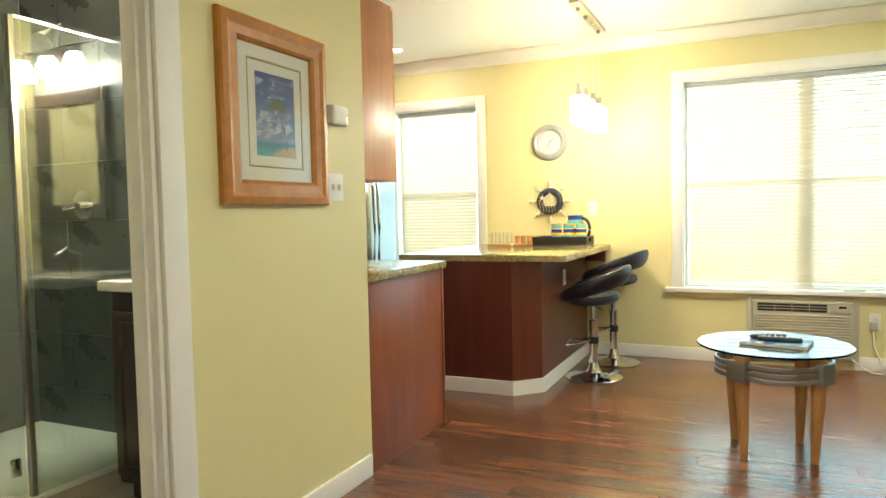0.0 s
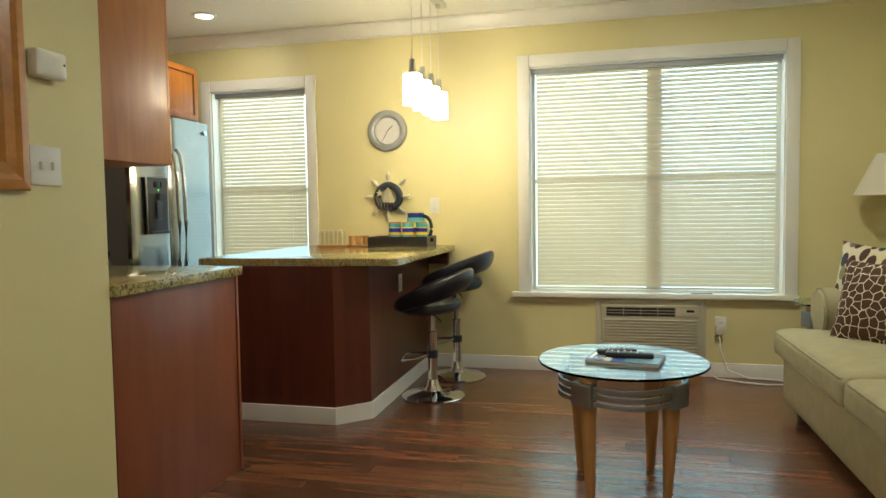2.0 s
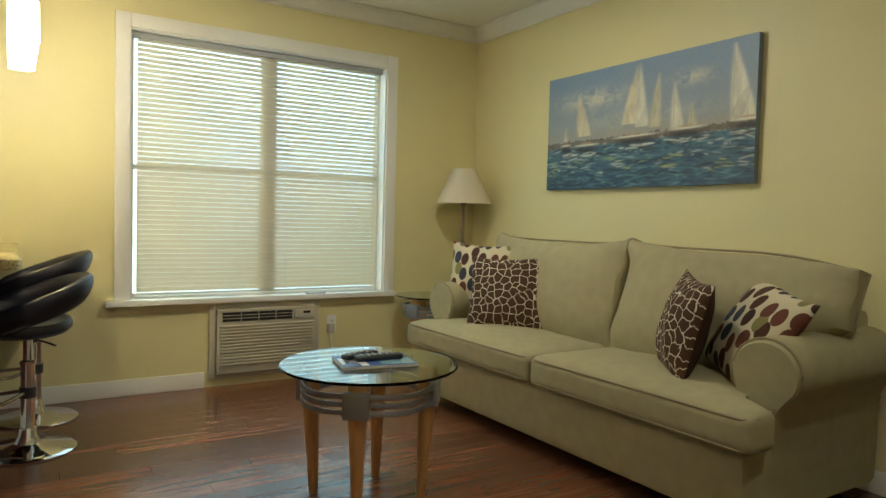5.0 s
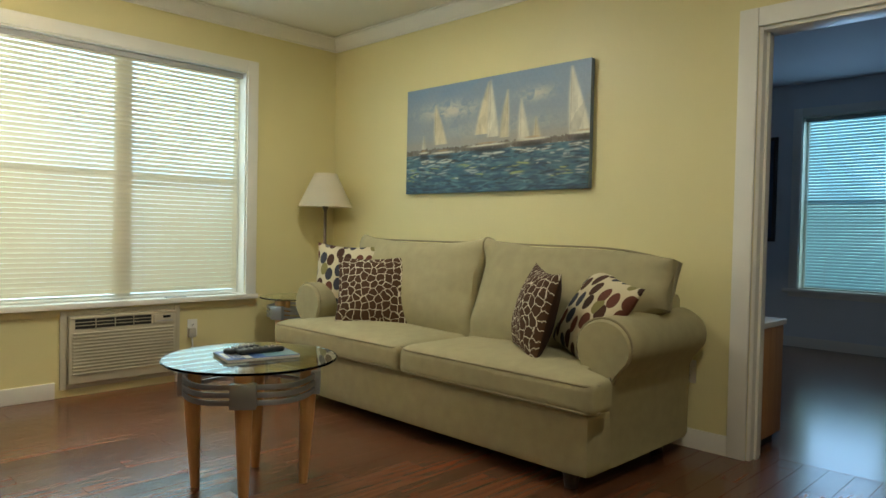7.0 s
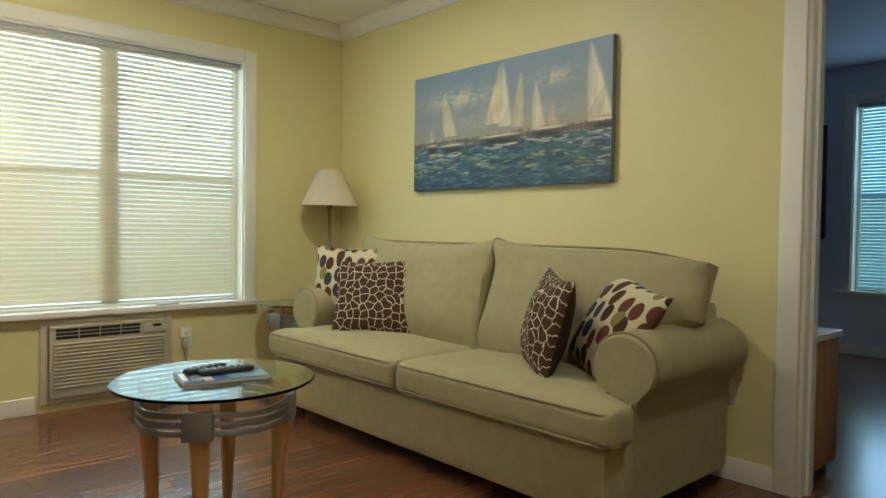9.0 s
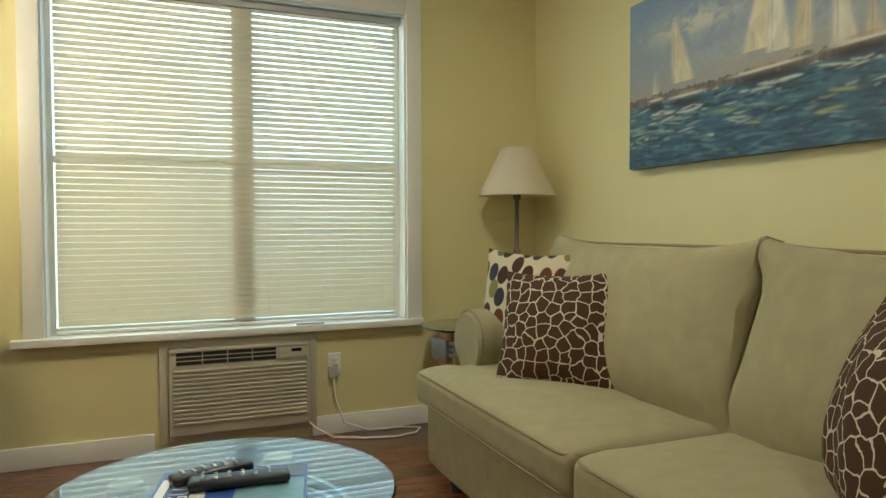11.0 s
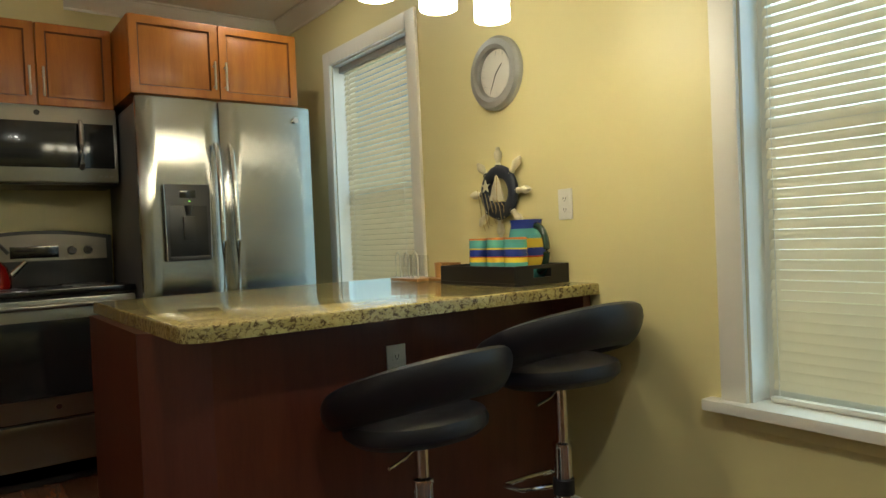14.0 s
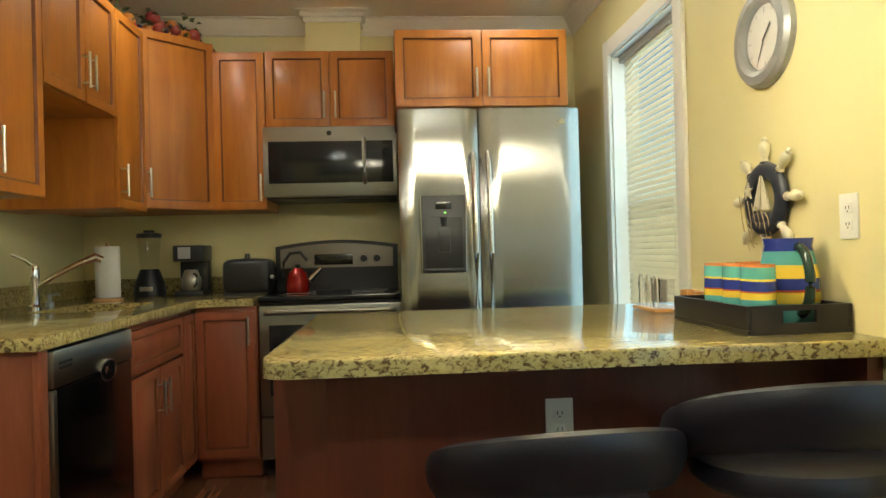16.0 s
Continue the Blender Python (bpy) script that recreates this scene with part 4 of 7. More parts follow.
def back_cushion(y0, y1, lean=14, droop=0.02):
    """A plump loose-back cushion that leans on the back frame, with slack corners."""
    bm = bmesh.new()
    bmesh.ops.create_cube(bm, size=2)
    bmesh.ops.subdivide_edges(bm, edges=bm.edges[:], cuts=13, use_grid_fill=True)
    w, h, t = (y1 - y0) / 2, 0.295, 0.14
    seed = Vector((y0 * 3.1, 2.7, 5.3))
    for v in bm.verts:
        u = Vector([math.sin(a * math.pi / 2) for a in v.co])
        fat = (max(0.0, 1 - abs(u.y) ** 2.3) * max(0.0, 1 - abs(u.z) ** 2.3)) ** 0.5
        x = u.x * (0.035 + (t - 0.035) * fat)
        y = u.y * w * (1 - 0.03 * (1 - u.z ** 2))
        z = u.z * h * (1 - 0.09 * (1 - u.y ** 2) * (u.z > 0)) + 0.022 * abs(u.y) ** 6 * (u.z > 0)
        crease = 0.012 * math.sin(9 * u.z + 4 * u.y) * abs(u.y) ** 2 * (u.x < 0)
        rump = noise.noise(Vector((y * 5, z * 5, 0)) + seed) * 0.030 + noise.noise(Vector((y * 13, z * 9, 1)) + seed) * 0.014 * (0.3 + abs(u.y) ** 2 + abs(u.z) ** 3)
        if u.z < -0.1:
            y = max(2.69 - (y0 + y1) / 2, min(4.81 - (y0 + y1) / 2, y))
        v.co = (x + crease + rump * (u.x < 0.3), y, z - droop * (u.z > 0) * u.z * max(0, -u.y) ** 3)
    return moved(bm, pose(1.615, (y0 + y1) / 2, 0.735, 0, lean, 0))


for a, b, dr_ in ((2.53, 3.70, 0.085), (3.685, 4.84, 0.0)):
    s = part("back_cushion", back_cushion(a, b, 14, dr_), SOFA, sofa)
    w = (b - a) / 2
    ring = [Vector((0, math.copysign(min(1, abs(q[0])), q[0]) * w, q[1] * 0.295 + (0.022 * abs(q[0]) ** 6 - dr_ * q[1] * max(0, -q[0]) ** 3) * (q[1] > 0))) for q in
            [(-1 + k / 8, 0.97) for k in range(17)] + [(0.985, 1 - k / 4) for k in range(1, 8)] + [(1 - k / 8, -0.985) for k in range(17)] + [(-0.985, -1 + k / 4) for k in range(1, 8)]]
    ring = [Vector((q.x, max(2.69 - (a + b) / 2, min(4.81 - (a + b) / 2, q.y)) if q.z < -0.02 else q.y, q.z)) for q in ring]
    mm = pose(1.615, (a + b) / 2, 0.735, 0, 14, 0)
    part("piping", T([mm @ q for q in ring + ring[:1]], 0.006, 6), PIPE, s)


def rolled_arm(y_in, y_out):
    """Arm with a scrolled top: profile in y and z, run from front to back."""
    s = 1 if y_out > y_in else -1
    c = y_in + s * 0.105
    prof = [(y_in, 0.07), (y_in, 0.50)]
    prof += [(c - s * 0.135 * math.cos(radians(a)), 0.60 + 0.125 * math.sin(radians(a))) for a in range(-20, 215, 15)]
    prof += [(y_in + s * 0.175, 0.485), (y_in + s * 0.155, 0.44), (y_in + s * 0.150, 0.08)]
    bm = bmesh.new()
    rings = []
    xs = [(1.215, 0.93), (1.235, 0.985), (1.26, 1.0), (1.5, 1.0), (1.8, 1.0), (1.93, 1.0), (1.96, 0.96)]
    cy, cz = sum(p[0] for p in prof) / len(prof), 0.45
    for x, k in xs:
        rings.append([bm.verts.new((x, cy + (p[0] - cy) * k, max(0.07, cz + (p[1] - cz) * k))) for p in prof])
    n = len(prof)
    for a, b in zip(rings, rings[1:]):
        for k in range(n):
            bm.faces.new((a[k], a[(k + 1) % n], b[(k + 1) % n], b[k]))
    bm.faces.new(rings[0][::-1]), bm.faces.new(rings[-1])
    return bm, [Vector((1.232, cy + (p[0] - cy) * 0.985, max(0.07, cz + (p[1] - cz) * 0.985))) for p in prof[1:-1]]


for a, b in ((2.75, 2.57), (4.75, 4.96)):
    bm, rim = rolled_arm(a, b)
    s = part("arm", bm, SOFA, sofa)
    part("piping", T(rim, 0.006, 6), PIPE, s)
DARKWOOD = mat("dark_wood_foot", (0.03, 0.02, 0.014), 0.4, var=0.1)
for fx in (1.12, 1.88):
    for fy in (2.72, 4.73):
        part("foot", C((fx, fy, 0), (fx, fy, 0.072), 0.028, 0.04), DARKWOOD, sofa, "dark wooden foot")


def giraffe(name):
    m = mat(name, (0.1, 0.05, 0.03), 0.85, var=0.0, bump=0.3, bscale=500, spec=0.2)
    n, l = m.node_tree.nodes, m.node_tree.links
    tc = next(q for q in n if q.type == 'TEX_COORD')
    vo = n.new("ShaderNodeTexVoronoi")
    vo.feature = 'DISTANCE_TO_EDGE'
    vo.voronoi_dimensions = '2D'
    vo.inputs["Scale"].default_value, vo.inputs["Randomness"].default_value = 22, 0.7
    sp_, cb = n.new("ShaderNodeSeparateXYZ"), n.new("ShaderNodeCombineXYZ")
    l.new(tc.outputs["Object"], sp_.inputs[0])
    l.new(sp_.outputs[0], cb.inputs[0])
    l.new(sp_.outputs[2], cb.inputs[1])
    ns = n.new("ShaderNodeTexNoise")
    ns.inputs["Scale"].default_value = 6
    mx = n.new("ShaderNodeMix")
    mx.data_type = 'RGBA'
    mx.blend_type = 'LINEAR_LIGHT'
    mx.inputs[0].default_value = 0.018
    l.new(cb.outputs[0], mx.inputs[6])
    l.new(ns.outputs["Color"], mx.inputs[7])
    l.new(mx.outputs[2], vo.inputs["Vector"])
    cr = n.new("ShaderNodeValToRGB")
    e = cr.color_ramp.elements
    e[0].position, e[0].color = 0.035, (0.62, 0.54, 0.40, 1)
    e[1].position, e[1].color = 0.055, (0.075, 0.035, 0.018, 1)
    l.new(vo.outputs["Distance"], cr.inputs[0])
    l.new(cr.outputs[0], n["Principled BSDF"].inputs["Base Color"])
    return m


def pebbles(name):
    m = mat(name, (0.6, 0.52, 0.38), 0.85, var=0.0, bump=0.3, bscale=500, spec=0.2)
    n, l = m.node_tree.nodes, m.node_tree.links
    tc = next(q for q in n if q.type == 'TEX_COORD')
    mp = n.new("ShaderNodeMapping")
    mp.inputs["Scale"].default_value = (16, 10, 1)
    sp_, cb = n.new("ShaderNodeSeparateXYZ"), n.new("ShaderNodeCombineXYZ")
    l.new(tc.outputs["Object"], sp_.inputs[0])
    l.new(sp_.outputs[0], cb.inputs[0])
    l.new(sp_.outputs[2], cb.inputs[1])
    l.new(cb.outputs[0], mp.inputs[0])
    vo = n.new("ShaderNodeTexVoronoi")
    vo.voronoi_dimensions = '2D'
    vo.inputs["Scale"].default_value, vo.inputs["Randomness"].default_value = 1.0, 0.6
    l.new(mp.outputs[0], vo.inputs["Vector"])
    edge = n.new("ShaderNodeValToRGB")
    e = edge.color_ramp.elements
    e[0].position, e[0].color = 0.40, (1, 1, 1, 1)
    e[1].position, e[1].color = 0.43, (0, 0, 0, 1)
    l.new(vo.outputs["Distance"], edge.inputs[0])
    sep = n.new("ShaderNodeSeparateColor")
    l.new(vo.outputs["Color"], sep.inputs[0])
    cr = n.new("ShaderNodeValToRGB")
    cr.color_ramp.interpolation = 'CONSTANT'
    e = cr.color_ramp.elements
    e[0].position, e[0].color = 0.0, (0.07, 0.03, 0.018, 1)
    e[1].position, e[1].color = 0.34, (0.045, 0.046, 0.06, 1)
    for p, col in ((0.55, (0.13, 0.045, 0.028, 1)), (0.68, (0.15, 0.13, 0.12, 1)), (0.84, (0.05, 0.025, 0.018, 1)), (0.95, (0.22, 0.19, 0.07, 1))):
        k = e.new(p)
        k.color = col
    l.new(sep.outputs[0], cr.inputs[0])
    mx = n.new("ShaderNodeMix")
    mx.data_type = 'RGBA'
    mx.inputs[6].default_value = (0.56, 0.48, 0.32, 1)
    l.new(edge.outputs[0], mx.inputs[0])
    l.new(cr.outputs[0], mx.inputs[7])
    l.new(mx.outputs[2], n["Principled BSDF"].inputs["Base Color"])
    return m


GIRAFFE, PEBBLE = giraffe("giraffe_print_cloth"), pebbles("pebble_print_cloth")
BROWNCLOTH = mat("dark_brown_cloth", (0.045, 0.022, 0.014), 0.85, var=0.1, bump=0.3, bscale=500, spec=0.2)


def pillow_side(s, sign, t=0.085, n=18):
    bm = bmesh.new()
    g = {}
    for i in range(n + 1):
        for j in range(n + 1):
            u, v = math.sin((2 * i / n - 1) * math.pi / 2), math.sin((2 * j / n - 1) * math.pi / 2)
            z = sign * t * (max(0, 1 - abs(u) ** 2.4) * max(0, 1 - abs(v) ** 2.4)) ** 0.6
            z += sign * 0.006 * math.sin(7 * u + 3 * v) * (1 - u * u) * (1 - v * v)
            g[i, j] = bm.verts.new((u * s * (1 - 0.085 * (1 - v * v)), z, v * s * (1 - 0.085 * (1 - u * u)) - 0.03 * s * (1 - u * u) * (v > 0) * v))
    for i in range(n):
        for j in range(n):
            bm.faces.new((g[i, j], g[i + 1, j], g[i + 1, j + 1], g[i, j + 1]))
    return bm


def pillow(m, s, front, back, label):
    """Front towards local -y."""
    p = thing("throw_pillow", m, label, "pillow", "throw pillows on the sofa")
    part("front_panel", pillow_side(s, -1), front, p, local=True)
    part("back_panel", pillow_side(s, 1), back, p, local=True)
    return p


GL = "square throw pillow with a brown giraffe print, on the sofa"
PL = "square throw pillow with a multicoloured pebble print, on the sofa"
sofa.location += Vector((-0.01, 0.02, 0))
pillow(pose(1.45, 4.76, 0.755, -16, 1, -54), 0.235, PEBBLE, PEBBLE, PL)
pillow(pose(1.365, 4.40, 0.70, -22, -2, -49), 0.23, GIRAFFE, BROWNCLOTH, GL)
pillow(pose(1.31, 3.10, 0.70, -14, 4, -128), 0.22, GIRAFFE, BROWNCLOTH, GL)
pillow(pose(1.43, 2.85, 0.70, -30, 12, -122), 0.225, PEBBLE, PEBBLE, PL)

# coffee table
TC = (0.12, 3.67)
TZ = 0.54


def band_table(name, c, r, z, leg_r, n_legs, a0, label):
    t = thing(name, (c[0], c[1], 0), label, "table", "glass tables")
    top = part("glass_top", L([(0, z - 0.011), (r - 0.004, z - 0.011), (r, z - 0.007), (r, z - 0.003), (r - 0.004, z), (0, z)], 64, Matrix.Translation((*c, 0))), GLASS, t, "round clear glass top with a green edge")
    for k in range(n_legs):
        a = radians(a0 + 360 * k / n_legs)
        ca, sa = math.cos(a), math.sin(a)
        bm = bmesh.new()
        rings = []
        for zz, w, rr in ((0.0, 0.018, leg_r * 0.93), (0.03, 0.02, leg_r * 0.935), (z * 0.55, 0.031, leg_r * 0.985), (z * 0.78, 0.036, leg_r), (z - 0.03, 0.038, leg_r), (z - 0.0135, 0.034, leg_r)):
            rings.append([bm.verts.new((c[0] + ca * rr + w * math.cos(q), c[1] + sa * rr + w * math.sin(q), zz)) for q in [a + math.pi / 4 + math.pi / 8 * j for j in range(16)]])
        for p, q in zip(rings, rings[1:]):
            for j in range(16):
                bm.faces.new((p[j], p[(j + 1) % 16], q[(j + 1) % 16], q[j]))
        bm.faces.new(rings[0][::-1]), bm.faces.new(rings[-1])
        lg = part("leg", bm, BEECH, t, "tapered beech leg")
        br = bmesh.new()
        rr = leg_r + 0.024
        moved(box(br, -0.013, 0.026, -0.05, 0.05, z - 0.155, z - 0.055, bevel=0.008), Matrix.Translation((c[0] + ca * rr, c[1] + sa * rr, 0)) @ pose(0, 0, 0, 0, 0, math.degrees(a)))
        part("bracket", br, PEWTER, lg, "grey cast metal bracket")
    for k, zz in enumerate((z - 0.075, z - 0.105, z - 0.135)):
        bm = bmesh.new()
        R = leg_r + 0.03
        pts = [(c[0] + R * math.cos(radians(q)), c[1] + R * math.sin(radians(q)), zz + 0.004 * math.cos(radians(q * n_legs - a0 * n_legs))) for q in range(0, 361, 6)]
        rings = []
        for p in pts:
            d = (Vector((p[0] - c[0], p[1] - c[1], 0))).normalized()
            rings.append([bm.verts.new(Vector(p) + d * u + Vector((0, 0, v))) for u, v in ((-0.006, -0.009), (0.004, -0.010), (0.006, 0.0), (0.004, 0.010), (-0.006, 0.009))])
        for p, q in zip(rings, rings[1:]):
            for j in range(5):
                bm.faces.new((p[j], p[(j + 1) % 5], q[(j + 1) % 5], q[j]))
        part("band", bm, PEWTER, t, "curved grey metal band")
    return t


band_table("coffee_table", TC, 0.355, TZ, 0.235, 4, 54, "round glass-topped coffee table with beech legs and metal bands")
band_table("end_table", (1.47, 5.43), 0.25, 0.575, 0.16, 3, 80, "round glass-topped end table with metal bands, in the corner")

# magazine and remotes
mg = thing("magazine", pose(0.135, 3.655, TZ, 0, 0, -12), "glossy blue guest magazine lying on the glass table", "magazine")
BLUE = mat("blue_print", (0.035, 0.09, 0.32), 0.3, var=0.15, scale=25)
part("page_block", B(-0.15, 0.15, -0.105, 0.105, 0.0008, 0.012, bevel=0.002), mat("paper", (0.72, 0.68, 0.6), 0.7, var=0.05), mg, local=True)
cv = part("cover", B(-0.15, 0.15, -0.105, 0.105, 0.0122, 0.0135), BLUE, mg, local=True)
part("white_band", B(-0.075, -0.045, -0.105, 0.105, 0.0137, 0.0142), PLASTICW, cv, local=True)
part("photo", B(0.01, 0.145, -0.098, 0.02, 0.0137, 0.0142), mat("photo_print", (0.16, 0.30, 0.34), 0.3, var=0.6, scale=22), cv, local=True)
part("photo", B(0.05, 0.145, 0.03, 0.098, 0.0137, 0.0142), mat("photo_print_dark", (0.08, 0.07, 0.09), 0.3, var=0.6, scale=22), cv, local=True)
part("text_bar", B(-0.143, -0.125, -0.07, 0.05, 0.0137, 0.0142), PLASTICW, cv, local=True)
cu = bpy.data.curves.new("title", 'FONT')
cu.body, cu.size, cu.extrude, cu.align_x = "GUEST", 0.055, 0.0003, 'CENTER'
cu.materials.append(PLASTICW)
tx = new("title", cu)
tx.parent = cv
tx.matrix_basis = pose(-0.078, 0.0, 0.0146, 0, 0, 90)


def remote(m, l, w, label):
    r = thing("remote_control", m, label, "remote control", "remotes on the table")
    part("case", soft_box(-l / 2, l / 2, -w / 2, w / 2, 0.0003, 0.021, 0.008, 0.002, 7), BLACK, r, local=True)
    for i in range(6):
        for j in (-1, 0, 1):
            part("button", C((-l * 0.36 + l * 0.13 * i, j * w * 0.25, 0.0205), (-l * 0.36 + l * 0.13 * i, j * w * 0.25, 0.0255), 0.004, n=8), GREYPL if (i + j) % 3 else PLASTICW, r, local=True)
    return r


remote(pose(0.10, 3.715, TZ + 0.0145, 0, 0, 16), 0.17, 0.045, "slim black remote control on the magazine")
remote(pose(0.15, 3.65, TZ + 0.0145, 0, 0, -4), 0.20, 0.05, "long black remote control with pale buttons on the magazine")

# air conditioner in the wall
ac = thing("air_conditioner", (0.33, WY, 0.06), "beige through-wall air conditioner below the window", "air conditioner")
BEIGE = mat("beige_plastic", (0.52, 0.47, 0.35), 0.45, var=0.03)
bm = bmesh.new()
box(bm, -0.04, 0.0, WY - 0.022, WY - 0.0005, 0.05, 0.535, bevel=0.004)
box(bm, 0.67, 0.71, WY - 0.022, WY - 0.0005, 0.05, 0.535, bevel=0.004)
box(bm, 0.0, 0.67, WY - 0.022, WY - 0.0005, 0.505, 0.535, bevel=0.004)
box(bm, 0.0, 0.67, WY - 0.022, WY - 0.0005, 0.05, 0.085, bevel=0.004)
part("sleeve_frame", bm, BEIGE, ac)
fy = WY - 0.065
bm = bmesh.new()
box(bm, 0.002, 0.668, fy + 0.012, WY - 0.0005, 0.086, 0.504, bevel=0.006)
fp = part("front_panel", bm, BEIGE, ac)
part("vent_recess", B(0.035, 0.50, fy + 0.008, fy + 0.0125, 0.425, 0.485), BLACK, fp)
for k in range(2):
    part("vent_louvre", B(0.035, 0.50, fy + 0.002, fy + 0.009, 0.4435 + 0.0205 * k, 0.447 + 0.0205 * k), BEIGE, fp)
for k in range(1, 4):
    part("vent_divider", B(0.035 + 0.116 * k, 0.039 + 0.116 * k, fy + 0.001, fy + 0.0095, 0.425, 0.485), BEIGE, fp)
for k in range(13):
    part("louvre", B(0.02, 0.65, fy, fy + 0.013, 0.140 + 0.0208 * k, 0.152 + 0.0208 * k, bevel=0.003, seg=1), BEIGE, fp)
part("top_rail", B(0.004, 0.666, fy, fy + 0.0125, 0.487, 0.502, bevel=0.003), BEIGE, fp)
cp = part("control_panel", B(0.515, 0.655, fy, fy + 0.0125, 0.425, 0.484, bevel=0.003), BEIGE, fp)
part("display", B(0.575, 0.625, fy - 0.0015, fy + 0.001, 0.458, 0.474), BLACKGLASS, cp)
part("button_strip", B(0.535, 0.64, fy - 0.0015, fy + 0.001, 0.435, 0.443), GREYPL, cp)
ac.location.x += 0.02
plug = thing("power_plug", (0.815, WY - 0.02, 0.33), "grey power plug of the air conditioner in the wall outlet", "plug")
part("body", B(0.79, 0.84, WY - 0.045, WY - 0.009, 0.30, 0.365, bevel=0.008), mat("beige_grey_plastic", (0.5, 0.46, 0.38), 0.5, var=0.03), plug)
cable = thing("power_cable", (0.9, WY - 0.1, 0), "white power cable lying along the baseboard", "cable")
part("cord", T([(0.67, WY - 0.035, 0.10), (0.72, WY - 0.05, 0.05), (0.80, WY - 0.09, 0.008), (0.95, WY - 0.16, 0.006), (1.10, WY - 0.20, 0.006), (1.22, WY - 0.17, 0.006), (1.27, WY - 0.10, 0.006), (1.18, WY - 0.05, 0.006), (1.0, WY - 0.04, 0.008), (0.87, WY - 0.04, 0.06), (0.82, WY - 0.035, 0.2), (0.815, WY - 0.03, 0.30)], 0.0055, 8), PLASTICW, cable)
latch = thing("sash_latch", (0.70, WY - 0.02, WIN[2]), "small grey object lying on the window sill", "latch")
part("plate", B(0.63, 0.77, WY - 0.035, WY + 0.0, WIN[2] + 0.0043, WIN[2] + 0.013, bevel=0.003), GREYPL, latch)

# floor lamp
fl = thing("floor_lamp", (1.79, 5.505, 0), "bronze floor lamp with a cream cone shade in the corner", "floor lamp")
lm = Matrix.Translation((1.79, 5.505, 0))
part("base", L([(0, 0), (0.13, 0), (0.13, 0.012), (0.05, 0.03), (0.015, 0.045), (0, 0.045)], 32, lm), PEWTER, fl)
part("pole", L([(0.012, 0.04), (0.012, 0.9), (0.02, 0.92), (0.02, 0.95), (0.012, 0.97), (0.012, 1.22), (0.022, 1.235), (0.022, 1.27), (0.008, 1.28), (0.008, 1.40)], 16, lm), mat("bronze_lamp_metal", (0.21, 0.165, 0.13), 0.4, 0.6, 0.05), fl)
part("shade", L([(0.205, 1.245), (0.208, 1.247), (0.085, 1.505), (0.083, 1.505), (0.203, 1.249)], 40, lm), SHADE, fl, "cream fabric cone shade")
part("harp", T([(1.79, 5.505, 1.40), (1.79, 5.505, 1.512)], 0.004, 8), PEWTER, fl)

# pendant lights over the bar
pl = thing("pendant_light", (-1.05, 4.92, CEIL), "four-light pendant with lit frosted glass cylinders over the bar", "pendant light")
bar = part("canopy_bar", B(-1.085, -1.015, 4.47, 5.36, CEIL - 0.035, CEIL - 0.0005, bevel=0.006), NICKEL, pl, "long satin nickel ceiling bar")
for py in (4.59, 4.81, 5.03, 5.245):
    part("knuckle", C((-1.05, py, CEIL - 0.035), (-1.05, py, CEIL - 0.06), 0.014), NICKEL, bar)
    part("cord", C((-1.05, py, CEIL - 0.06), (-1.05, py, 2.076), 0.0022, n=6), PLASTICW, pl)
    part("socket", L([(0, 2.081), (0.016, 2.076), (0.02, 2.026), (0.03, 1.982), (0.03, 1.991), (0, 1.991)], 20, Matrix.Translation((-1.05, py, 0))), NICKEL, pl)
    part("glass_shade", L([(0.0, 1.990), (0.05, 1.989), (0.056, 1.981), (0.058, 1.816), (0.055, 1.814), (0.052, 1.976), (0.0, 1.982)], 28, Matrix.Translation((-1.05, py, 0))), LAMPGLOW, pl, "lit frosted white glass cylinder")

# recessed ceiling lights; those at the sink and in the hall are added
for cx, cy, cw in CANS:
    rc = thing("recessed_light", (cx, cy, CEIL), "lit recessed ceiling light with a white trim ring, two of four added", "ceiling light", "recessed ceiling lights")
    part("trim_ring", L([(0.062, CEIL - 0.001), (0.088, CEIL - 0.001), (0.09, CEIL - 0.006), (0.064, CEIL - 0.012), (0.062, CEIL - 0.001)], 32, Matrix.Translation((cx, cy, 0))), WHITE, rc)
    part("lens", L([(0, CEIL - 0.004), (0.062, CEIL - 0.004), (0.062, CEIL - 0.002), (0, CEIL - 0.002)], 32, Matrix.Translation((cx, cy, 0))), CANGLOW, rc)


# ---- bar stools ----
def loft(bm, rings):
    n = len(rings[0])
    vs = [[bm.verts.new(p) for p in r] for r in rings]
    for a, b in zip(vs, vs[1:]):
        for k in range(n):
            bm.faces.new((a[k], a[(k + 1) % n], b[(k + 1) % n], b[k]))
    bm.faces.new(vs[0][::-1]), bm.faces.new(vs[-1])
    return bm


